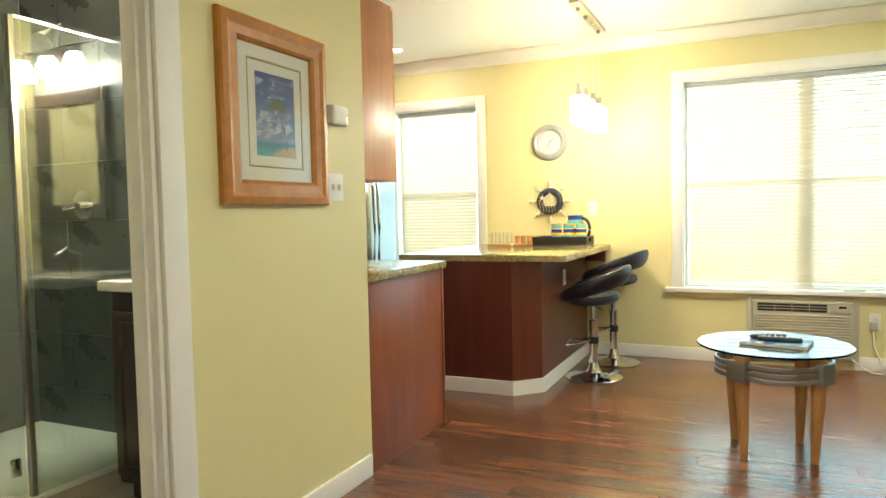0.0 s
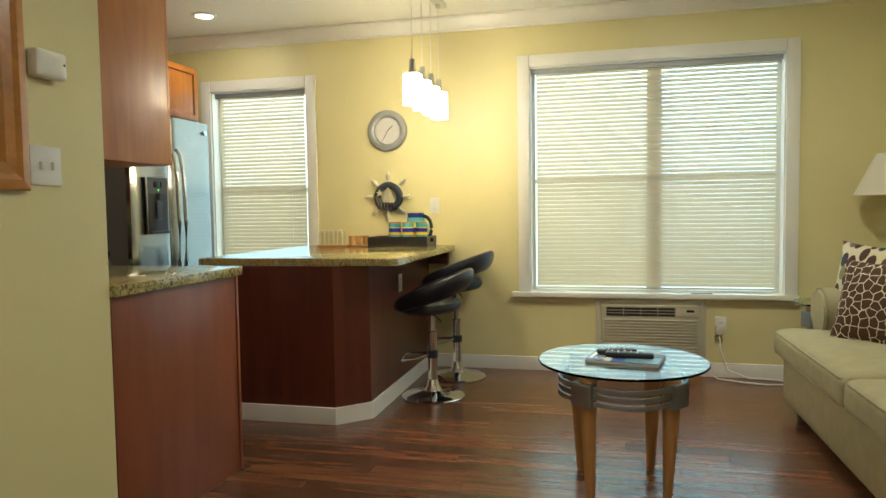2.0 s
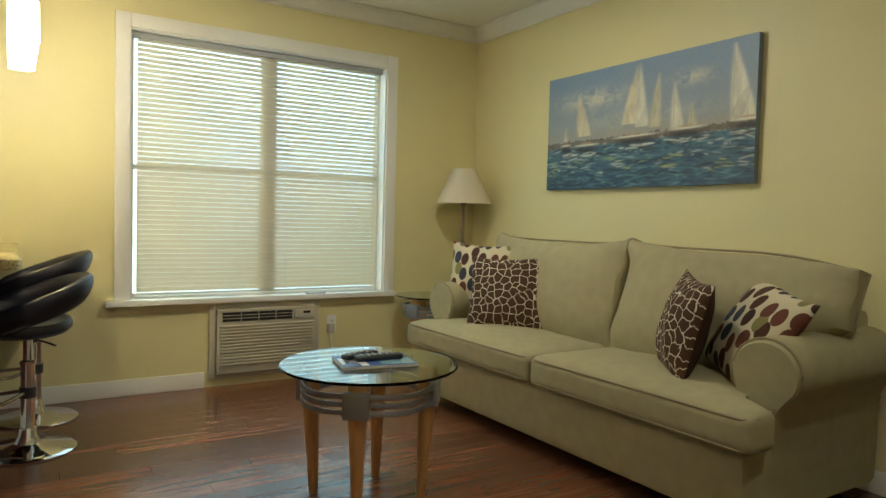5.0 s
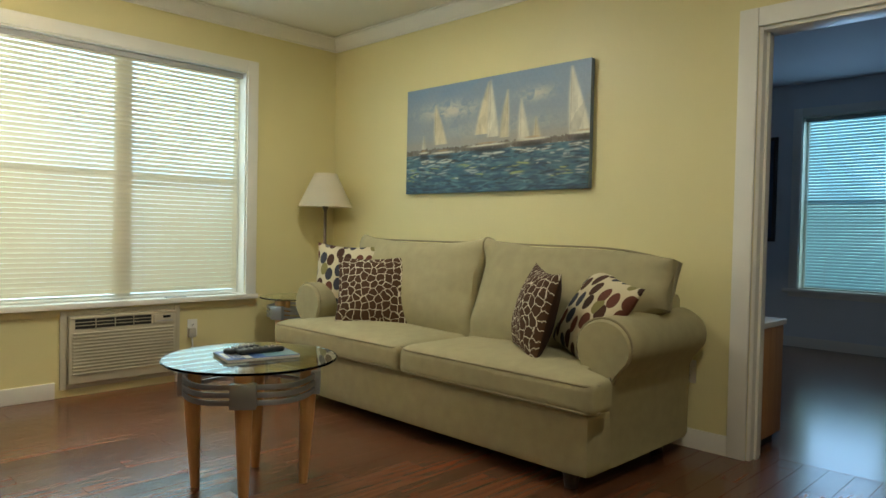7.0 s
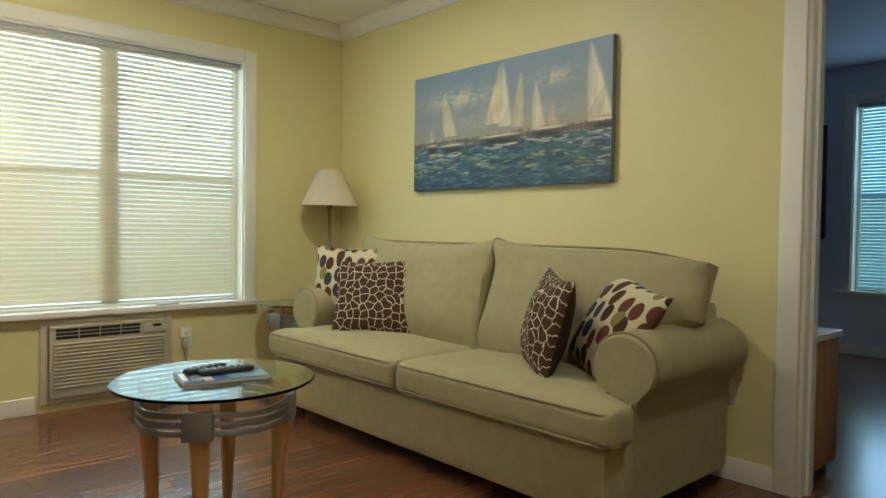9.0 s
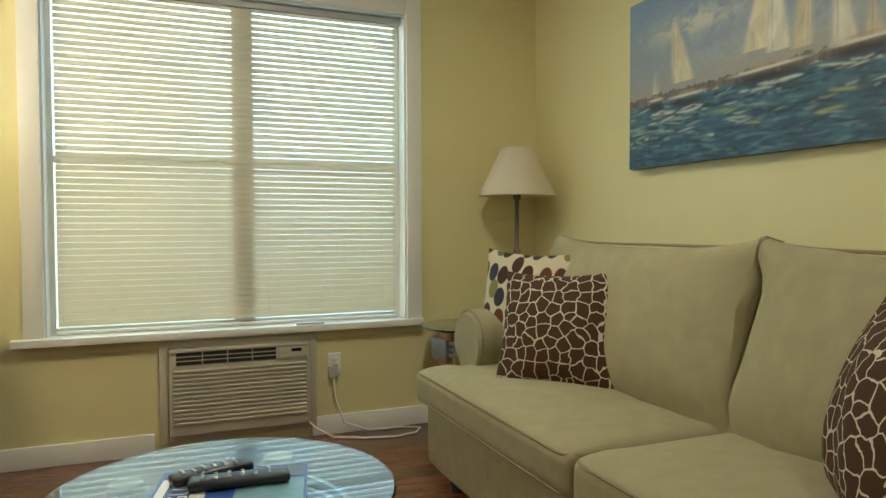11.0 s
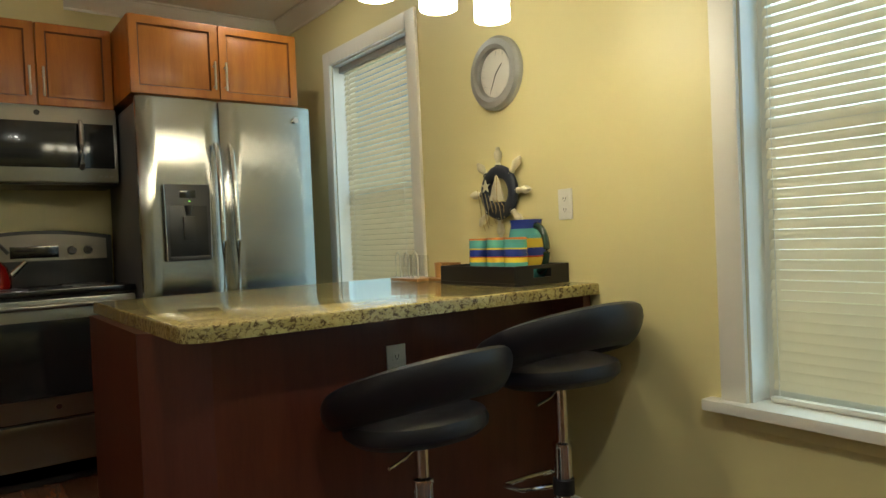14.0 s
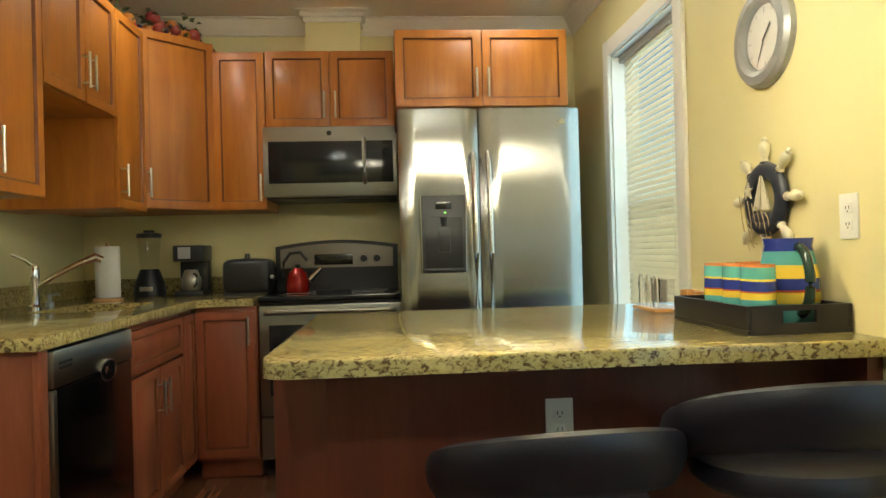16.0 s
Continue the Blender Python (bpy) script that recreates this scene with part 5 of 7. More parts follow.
def bar_stool(m, up=0.0):
    """A stool on a gas lift, raised or lowered by up."""
    s = thing("bar_stool", m, "black leatherette bar stool with curved back and chrome base", "bar stool", "bar stools")
    part("base", L([(0, 0), (0.2, 0), (0.203, 0.006), (0.19, 0.014), (0.10, 0.022), (0.055, 0.04), (0.038, 0.075), (0.034, 0.11), (0, 0.11)], 48), CHROME, s, "round trumpet-shaped chrome base", local=True)
    part("column", L([(0.03, 0.10), (0.03, 0.40), (0.033, 0.405), (0.033, 0.42), (0.02, 0.425), (0.02, 0.60 + up), (0, 0.60 + up)], 24), CHROME, s, local=True)
    fr_ = part("footrest", T([(-0.02, 0.03, 0.275), (-0.10, 0.10, 0.255)] + [(-0.17 + 0.0 - 0.02 * math.cos(radians(q)), 0.13 * math.sin(radians(q)), 0.25) for q in range(60, -61, -15)][::1] + [(-0.10, -0.10, 0.255), (-0.02, -0.03, 0.275)], 0.009, 10), CHROME, s, "looped chrome footrest", local=True)
    part("clamp", C((0, 0, 0.25), (0, 0, 0.30), 0.036, n=20), BLACK, s, local=True)
    part("lever", T([(0, 0.0, 0.565 + up), (0.06, -0.1, 0.555 + up), (0.09, -0.18, 0.55 + up)], 0.005, 8), CHROME, s, local=True)
    seat = bmesh.new()
    rings = []
    for zz, k in ((0.575, 0.55), (0.585, 0.88), (0.605, 0.99), (0.625, 1.0), (0.645, 0.96), (0.655, 0.85), (0.658, 0.5), (0.652, 0.1)):
        rings.append([Vector((-0.02 + 0.205 * k * math.cos(2 * math.pi * q / 36), 0.225 * k * math.sin(2 * math.pi * q / 36), zz + up + 0.012 * (math.cos(2 * math.pi * q / 36) * k) ** 2)) for q in range(36)])
    part("seat", loft(seat, rings), LEATHER, s, "round padded black seat", local=True)
    rings = []
    for a in range(-148, 149, 8):
        ar = radians(a)
        rise = (0.5 + 0.5 * math.cos(ar)) ** 0.9
        cx, cy = -0.01 + 0.235 * math.cos(ar), 0.25 * math.sin(ar)
        zc = 0.615 + up + 0.175 * rise
        hh = 0.042 + 0.030 * rise
        th = 0.034 + 0.004 * rise
        e = min(1.0, (150 - abs(a)) / 24) ** 0.5
        out = Vector((math.cos(ar), math.sin(ar), 0))
        rings.append([Vector((cx, cy, zc)) + out * (th * e * math.cos(2 * math.pi * q / 16) + 0.35 * hh * e * math.sin(2 * math.pi * q / 16) * rise) + Vector((0, 0, hh * e * math.sin(2 * math.pi * q / 16))) for q in range(16)])
    part("backrest", loft(bmesh.new(), rings), LEATHER, s, "curved padded black backrest", local=True)
    return s


bar_stool(pose(-1.03, 4.885, 0, 0, 0, 4), -0.038)
bar_stool(pose(-0.985, 5.42, 0, 0, 0, -3), 0.042)

# ---- pictures and wall things ----


# sailing picture above the sofa: local x runs from the window side to the doorway
PW, PH = 1.59, 0.76
cp = thing("canvas_painting", pose(EX, 4.80, 1.34, 0, 0, -90) @ Matrix.Diagonal((0.967, 1.0, 0.97, 1.0)), "unframed canvas painting of sailing boats above the sofa", "painting")
part("canvas", B(0, PW, -0.036, -0.001, 0, PH, bevel=0.003), mat("primed_canvas_edge", (0.16, 0.21, 0.26), 0.7, var=0.25, scale=14), cp, local=True)


class Easel:
    """A grid of colours that is painted stroke by stroke and then becomes the canvas face."""

    def setup(self, w, h, nx, nz):
        self.x, self.z = np.meshgrid(np.linspace(0, w, nx), np.linspace(0, h, nz))
        self.c = np.zeros((nz, nx, 3))
        self.r = np.random.default_rng(5)

    def lay(self, mask, col):
        self.c += (np.array(col) - self.c) * np.clip(mask, 0, 1)[..., None]

    def grain(self, sx, sz, octaves=4):
        g = np.zeros_like(self.x)
        for k in range(octaves):
            for j in range(5):
                a = self.r.uniform(0, 6.283)
                fx, fz = sx * 1.9 ** k * math.cos(a), sz * 1.9 ** k * math.sin(a)
                g += np.sin(fx * self.x + fz * self.z + self.r.uniform(0, 6.283) + 1.3 * g) / 1.6 ** k
        return g / 5

    def stroke(self, x, z, w, h, col, slope=0.0, a=0.8):
        u, v = (self.x - x) / w, (self.z - z - slope * (self.x - x)) / h
        near = (np.abs(u) < 1.2) & (np.abs(v) < 1.6)
        if near.any():
            m = np.exp(-(u[near] ** 4) * 1.8 - v[near] ** 2 * 1.6) * a
            self.c[near] += (np.array(col) - self.c[near]) * m[:, None]

    def sail(self, top, foot0, foot1, col, belly=0.0):
        """A soft-edged triangular sail: mast top, and the two ends of its foot."""
        s = np.clip((top[1] - self.z) / (top[1] - (foot0[1] + foot1[1]) / 2), 0, 1.05)
        l = top[0] + (foot0[0] - top[0]) * s - belly * np.sin(np.pi * np.clip(s, 0, 1))
        r = top[0] + (foot1[0] - top[0]) * s + belly * 0.5 * np.sin(np.pi * np.clip(s, 0, 1))
        e = 0.005
        m = 1 / (1 + np.exp(-(self.x - l) / e)) / (1 + np.exp((self.x - r) / e)) * (s > 0.01) * (s < 1.0)
        shade = 0.82 + 0.22 * np.clip(self.grain(30, 12), -1, 1)
        for k in range(3):
            self.c[..., k] += (col[k] * shade - self.c[..., k]) * m * 0.9


es = Easel()
es.setup(PW, PH, 400, 192)
skyg = np.clip((es.z - 0.26) / 0.5 + 0.12 * es.grain(9, 14), 0, 1)
for k, (lo, hi) in enumerate(((0.30, 0.19), (0.31, 0.28), (0.29, 0.40))):
    es.c[..., k] = lo + (hi - lo) * skyg
cl = np.exp(-((es.x - 0.42) / 0.26) ** 2 - ((es.z - 0.575) / 0.055) ** 2) + 0.8 * np.exp(-((es.x - 1.19) / 0.13) ** 2 - ((es.z - 0.60) / 0.04) ** 2) + 0.35 * np.exp(-((es.x - 0.85) / 0.5) ** 2 - ((es.z - 0.42) / 0.06) ** 2)
es.lay(cl * np.clip(0.75 + 1.1 * es.grain(26, 44), 0, 1.1), (0.55, 0.52, 0.42))
es.lay(0.5 * np.exp(-((es.z - 0.34) / 0.045) ** 2), (0.36, 0.30, 0.21))
shz = 0.283 + 0.010 * es.x / PW
es.lay((np.abs(es.z - shz - 0.012) < 0.02 + 0.012 * es.grain(60, 5)) * (0.8 + 0.2 * es.grain(80, 40)), (0.10, 0.072, 0.05))
sea = es.z < shz - 0.008
deep = np.clip(es.z / 0.28 + 0.2 * es.grain(10, 50), 0, 1)
for k, (lo, hi) in enumerate(((0.016, 0.07), (0.055, 0.15), (0.095, 0.19))):
    es.c[..., k] = np.where(sea, lo + (hi - lo) * deep, es.c[..., k])
STROKES = [((0.016, 0.055, 0.115), 0.30), ((0.04, 0.13, 0.19), 0.22), ((0.10, 0.22, 0.26), 0.13), ((0.010, 0.022, 0.04), 0.20), ((0.42, 0.47, 0.44), 0.10), ((0.36, 0.42, 0.12), 0.05)]
pr = np.cumsum([p for q, p in STROKES])
for k in range(1150):
    sx, sz = es.r.uniform(0, PW), es.r.uniform(0.0, 0.27)
    i = min(int(np.searchsorted(pr, es.r.uniform(0, 1))), 5)
    if i == 5 and not 0.08 < sz < 0.2:
        i = 1
    if i == 4 and sz < 0.09:
        i = 0
    es.stroke(sx, sz, es.r.uniform(0.012, 0.07), es.r.uniform(0.003, 0.009), STROKES[i][0], es.r.normal(0, 0.12), es.r.uniform(0.5, 0.95))
SAILC, SAILW = (0.76, 0.66, 0.42), (0.78, 0.73, 0.56)
for top, f0, f1, col, belly in (((0.30, 0.63), (0.30, 0.36), (0.42, 0.33), SAILC, 0.012), ((0.185, 0.42), (0.165, 0.32), (0.205, 0.32), SAILW, 0.0), ((0.80, 0.735), (0.685, 0.40), (0.80, 0.37), SAILC, 0.012), ((0.815, 0.745), (0.80, 0.36), (0.895, 0.36), SAILW, 0.01),
                                ((0.965, 0.66), (0.905, 0.36), (0.975, 0.34), SAILC, 0.014), ((1.075, 0.59), (1.055, 0.32), (1.15, 0.33), SAILW, 0.006), ((1.195, 0.46), (1.175, 0.33), (1.235, 0.33), SAILC, 0.0), ((1.455, 0.74), (1.45, 0.33), (1.60, 0.33), SAILW, 0.012)):
    es.sail(top, f0, f1, col, belly)
    es.stroke(top[0], (top[1] + f0[1]) / 2 - 0.01, 0.0028, (top[1] - f0[1]) * 0.62, (0.30, 0.22, 0.12), 0, 0.6)
for x0, x1, z in ((0.60, 0.985, 0.292), (0.26, 0.50, 0.268), (1.03, 1.30, 0.302), (1.44, 1.66, 0.312), (0.13, 0.24, 0.277)):
    w = (x1 - x0) / 2
    es.stroke(x0 + w, z - 0.014, w * 0.95, 0.027, (0.022, 0.018, 0.016), 0.0, 0.98)
    es.stroke(x0 + w, z + 0.018, w, 0.0075, (0.70, 0.66, 0.52), 0.01, 0.95)
    es.stroke(x0 + w, z + 0.032, w * 0.5, 0.007, (0.40, 0.27, 0.14), 0.0, 0.8)
    for k in range(18):
        es.stroke(x0 + w * es.r.uniform(0.1, 2.0), z - 0.035 - abs(es.r.normal(0, 0.018)), es.r.uniform(0.015, 0.05), 0.005, (0.55, 0.56, 0.48) if k % 2 else (0.03, 0.03, 0.03), es.r.normal(0, 0.1), 0.8)
es.c *= (1 + 0.05 * es.grain(150, 190, 2))[..., None]
nz_, nx_ = es.x.shape
me = bpy.data.meshes.new("painted_face")
idx = np.arange(nx_ * nz_).reshape(nz_, nx_)
quads = np.stack([idx[:-1, :-1], idx[:-1, 1:], idx[1:, 1:], idx[1:, :-1]], -1).reshape(-1, 4)
me.from_pydata(np.stack([es.x, np.full_like(es.x, -0.0368), es.z], -1).reshape(-1, 3).tolist(), [], quads.tolist())
ca_ = me.color_attributes.new("pigment", 'FLOAT_COLOR', 'POINT')
ca_.data.foreach_set("color", np.concatenate([np.clip(es.c, 0.005, 0.8), np.ones((nz_, nx_, 1))], -1).astype(np.float32).ravel())
PIG = mat("oil_paint", (0.3, 0.3, 0.3), 0.42, var=0.0, bump=0.25, bscale=330)
at_ = PIG.node_tree.nodes.new("ShaderNodeAttribute")
at_.attribute_name = "pigment"
PIG.node_tree.links.new(at_.outputs["Color"], PIG.node_tree.nodes["Principled BSDF"].inputs["Base Color"])
me.materials.append(PIG)
pf = new("painted_face", me)
pf.parent = cp


def frame_ring(w, h, profile):
    """A mitred frame: profile of (inset, height off the wall), outside to inside."""
    bm = bmesh.new()
    rings = []
    for i, d in profile:
        rings.append([bm.verts.new(p) for p in ((i, -d, i), (w - i, -d, i), (w - i, -d, h - i), (i, -d, h - i))])
    for a, b in zip(rings, rings[1:]):
        for k in range(4):
            bm.faces.new((a[k], a[(k + 1) % 4], b[(k + 1) % 4], b[k]))
    return bm


# beach print in the hall
HW, HH = 0.565, 0.66
hp = thing("framed_picture", pose(HX, 1.73, 1.26, 0, 0, 90) @ Matrix.Diagonal((1.092, 1.0, 1.006, 1.0)), "golden oak framed beach print with white mats on the hall wall", "framed picture")
part("frame", frame_ring(HW, HH, [(0, 0.001), (0, 0.022), (0.006, 0.03), (0.03, 0.034), (0.045, 0.028), (0.075, 0.026), (0.085, 0.02), (0.09, 0.012), (0.09, 0.008)]), OAK, hp, "wide golden oak frame", local=True, smooth=0)
MATB = mat("ivory_mat_board", (0.72, 0.70, 0.60), 0.8, var=0.02)
part("outer_mat", frame_ring(HW, HH, [(0.08, 0.009), (0.135, 0.009), (0.137, 0.007)]), MATB, hp, local=True, smooth=0)
part("mat_line", frame_ring(HW, HH, [(0.135, 0.0072), (0.143, 0.0072), (0.1435, 0.0066)]), mat("olive_mat_line", (0.30, 0.26, 0.13), 0.8, var=0.05), hp, local=True, smooth=0)
part("inner_mat", frame_ring(HW, HH, [(0.143, 0.0067), (0.178, 0.0067), (0.179, 0.0055)]), MATB, hp, local=True, smooth=0)
part("backing", B(0.17, HW - 0.17, -0.0048, -0.002, 0.17, HH - 0.17), MATB, hp, local=True)
ph = Easel()
pw_, ph_ = HW - 0.35, HH - 0.35
ph.setup(pw_, ph_, 110, 130)
up_ = np.clip(ph.z / ph_ - 0.2, 0, 1) / 0.8
for k, (lo, hi) in enumerate(((0.16, 0.014), (0.26, 0.035), (0.42, 0.16))):
    ph.c[..., k] = lo + (hi - lo) * up_ ** 0.6
puff = np.clip(1.6 * ph.grain(70, 130) + 0.25, 0, 1) * np.exp(-((ph.z / ph_ - 0.36) / 0.15) ** 2) + np.clip(1.5 * ph.grain(50, 110) - 0.35, 0, 0.7) * (ph.z > 0.1)
ph.lay(puff, (0.45, 0.48, 0.52))
ph.lay(1 / (1 + np.exp((ph.z - 0.058) / 0.0012)), (0.035, 0.20, 0.25))
ph.lay(1 / (1 + np.exp((ph.z - 0.03 - 0.008 * ph.grain(30, 60)) / 0.004)) * 0.7, (0.10, 0.36, 0.34))
ph.lay(1 / (1 + np.exp((ph.z - 0.45 * (ph.x - 0.06)) / 0.004)) / (1 + np.exp((ph.z - 0.045) / 0.003)), (0.48, 0.38, 0.22))
for k in range(40):
    u_ = k / 39
    ph.stroke(0.165 - 0.045 * u_ ** 1.6, 0.03 + 0.165 * u_, 0.0035, 0.006, (0.07, 0.055, 0.03), 0, 0.9)
for k in range(16):
    a_, ln_ = radians(-35 + 17 * k), 0.048 + 0.02 * ((k * 7) % 5) / 5
    for j in range(14):
        t_ = (j + 1) / 14
        ph.stroke(0.12 + ln_ * t_ * math.cos(a_), 0.197 + ln_ * t_ * 0.8 * math.sin(a_) - 0.03 * t_ * t_, 0.009 * (1.3 - t_), 0.0075 * (1.3 - t_), (0.03, 0.055, 0.02) if (j + k) % 3 else (0.07, 0.09, 0.03), 0, 0.75)
nz_, nx_ = ph.x.shape
me = bpy.data.meshes.new("print")
idx = np.arange(nx_ * nz_).reshape(nz_, nx_)
quads = np.stack([idx[:-1, :-1], idx[:-1, 1:], idx[1:, 1:], idx[1:, :-1]], -1).reshape(-1, 4)
me.from_pydata(np.stack([ph.x + 0.175, np.full_like(ph.x, -0.0053), ph.z + 0.175], -1).reshape(-1, 3).tolist(), [], quads.tolist())
ca_ = me.color_attributes.new("pigment", 'FLOAT_COLOR', 'POINT')
ca_.data.foreach_set("color", np.concatenate([np.clip(ph.c, 0.005, 0.8), np.ones((nz_, nx_, 1))], -1).astype(np.float32).ravel())
PRN = mat("photo_paper", (0.3, 0.3, 0.3), 0.5, var=0.0)
at_ = PRN.node_tree.nodes.new("ShaderNodeAttribute")
at_.attribute_name = "pigment"
PRN.node_tree.links.new(at_.outputs["Color"], PRN.node_tree.nodes["Principled BSDF"].inputs["Base Color"])
me.materials.append(PRN)
pf = new("print", me)
pf.parent = hp
g = part("glass", B(0.085, HW - 0.085, -0.0112, -0.0100, 0.085, HH - 0.085), GLASSC, hp, local=True)
g.visible_shadow = False

th = thing("thermostat", pose(HX, 2.43, 1.64, 0, 0, 90), "white wall thermostat beside the framed picture", "thermostat")
part("case", soft_box(-0.06, 0.06, -0.042, -0.001, -0.042, 0.042, 0.012, 0, 7), PLASTICW, th, local=True)
part("sensor", C((0.045, -0.043, 0.005), (0.045, -0.040, 0.005), 0.004, n=10), BLACK, th, local=True)

# wall clock
ck = thing("wall_clock", pose(-1.572, WY, 1.805), "round grey-rimmed wall clock with a white dial", "clock")
cm = Matrix(((1, 0, 0, 0), (0, 0, -1, 0), (0, 1, 0, 0), (0, 0, 0, 1)))
part("rim", L([(0.10, 0.012), (0.105, 0.03), (0.12, 0.038), (0.145, 0.034), (0.156, 0.02), (0.156, 0.001), (0.1, 0.001)], 56, cm), mat("pewter_grey_rim", (0.36, 0.36, 0.35), 0.35, 0.4, 0.05), ck, "wide grey rim", local=True)
dl_ = part("dial", L([(0, 0.010), (0.106, 0.010), (0.106, 0.004), (0, 0.004)], 48, cm), PLASTICW, ck, local=True)
for k in range(12):
    a = radians(30 * k)
    part("hour_mark", moved(B(-0.002, 0.002, -0.0112, -0.0102, 0.082 if k % 3 else 0.076, 0.094), Matrix.Rotation(-a, 4, 'Y')), GREYPL, dl_, local=True)
for a, ln, w in ((47, 0.052, 0.003), (208, 0.075, 0.002)):
    part("hand", moved(B(-w, w, -0.0135, -0.0125, -0.012, ln), Matrix.Rotation(radians(a), 4, 'Y')), BLACK, ck, local=True)
g = part("glass", L([(0, 0.022), (0.104, 0.018), (0.104, 0.0165), (0, 0.0205)], 48, cm), GLASSC, ck, local=True)
g.visible_shadow = False

# ship's wheel with a small boat
NAVY = mat("navy_painted_wood", (0.018, 0.022, 0.035), 0.4, var=0.2, scale=20)
IVORY = mat("ivory_painted_wood", (0.62, 0.56, 0.40), 0.5, var=0.1, scale=30)
JUTE = mat("jute_net", (0.45, 0.34, 0.18), 0.9, var=0.2, scale=60)
sw = thing("ship_wheel", pose(-1.57, WY, 1.30), "navy and ivory ship's wheel wall ornament with a small sailboat", "wall ornament")
part("rim", L([(0.088 + 0.028 * math.cos(radians(q)), 0.022 + 0.018 * math.sin(radians(q))) for q in range(0, 361, 24)], 48, cm), NAVY, sw, "navy blue wooden rim", local=True)
for k in range(8):
    a = 45 * k
    hm = Matrix.Rotation(radians(a), 4, 'Y') @ Matrix.Translation((0, -0.022, 0))
    hd = part("handle", L([(0, 0.105), (0.012, 0.107), (0.014, 0.118), (0.009, 0.126), (0.013, 0.14), (0.018, 0.158), (0.016, 0.172), (0.009, 0.18), (0.010, 0.186), (0.006, 0.193), (0, 0.194)], 14, hm), IVORY, sw, "turned ivory handle", local=True)
    part("ring", L([(0.0135, 0.110), (0.0155, 0.113), (0.0135, 0.117)], 14, hm), NAVY, hd, local=True)
bo = part("boat", soft_box(-0.05, 0.05, -0.045, -0.02, -0.075, -0.04, 0.012, 0, 5), NAVY, sw, local=True)
bm = bmesh.new()
for pts in (((-0.004, 0.075), (-0.004, -0.033), (-0.05, -0.033)), ((0.004, 0.075), (0.045, -0.033), (0.004, -0.033))):
    a = [bm.verts.new((u, -0.038, v)) for u, v in pts]
    b = [bm.verts.new((u, -0.033, v)) for u, v in pts]
    bm.faces.new(a), bm.faces.new(b[::-1])
    for k in range(3):
        bm.faces.new((a[k], b[k], b[(k + 1) % 3], a[(k + 1) % 3]))
part("sail", bm, IVORY, bo, local=True, smooth=0)
part("mast", C((0, -0.035, -0.045), (0, -0.035, 0.085), 0.003, n=8), JUTE, bo, local=True)
sf = bmesh.new()
pts = [(-0.065 + (0.03 if k % 2 == 0 else 0.011) * math.cos(radians(36 * k + 90)), 0.03 + (0.03 if k % 2 == 0 else 0.011) * math.sin(radians(36 * k + 90))) for k in range(10)]
a = [sf.verts.new((u, -0.046, v)) for u, v in pts]
b = [sf.verts.new((u, -0.040, v)) for u, v in pts]
sf.faces.new(a), sf.faces.new(b[::-1])
for k in range(10):
    sf.faces.new((a[k], b[k], b[(k + 1) % 10], a[(k + 1) % 10]))
part("starfish", sf, IVORY, sw, local=True)
for k in range(7):
    q = -0.09 + 0.025 * k
    part("net_strand", T([(q - 0.03, -0.044, 0.02 - 0.01 * k), (q - 0.01, -0.046, -0.06), (q - 0.025 + 0.01 * (k % 2), -0.03, -0.11 - 0.012 * (k % 3)), (q - 0.015, -0.02, -0.16 + 0.01 * k)], 0.0018, 5), JUTE, sw, local=True)

# ---- things on the bar ----
tr_ = thing("serving_tray", (-1.44, 5.53, ZP), "black wooden serving tray with handle slots on the bar", "tray")
BW_ = mat("black_painted_wood", (0.016, 0.013, 0.014), 0.4, var=0.15, scale=20)
tx0, tx1, ty0, ty1 = -1.65, -1.20, 5.43, 5.712
part("bottom", B(tx0, tx1, ty0, ty1, ZP + 0.0005, ZP + 0.012), BW_, tr_)
part("long_side", B(tx0, tx1, ty0, ty0 + 0.012, ZP + 0.012, ZP + 0.074, bevel=0.002), BW_, tr_)
part("long_side", B(tx0, tx1, ty1 - 0.012, ty1, ZP + 0.012, ZP + 0.074, bevel=0.002), BW_, tr_)
for xa in (tx0, tx1 - 0.012):
    bm = bmesh.new()
    ym = (ty0 + ty1) / 2
    box(bm, xa, xa + 0.012, ty0 + 0.012, ym - 0.045, ZP + 0.012, ZP + 0.074)
    box(bm, xa, xa + 0.012, ym + 0.045, ty1 - 0.012, ZP + 0.012, ZP + 0.074)
    box(bm, xa, xa + 0.012, ym - 0.045, ym + 0.045, ZP + 0.012, ZP + 0.028)
    box(bm, xa, xa + 0.012, ym - 0.045, ym + 0.045, ZP + 0.06, ZP + 0.074)
    part("end_side", bm, BW_, tr_)


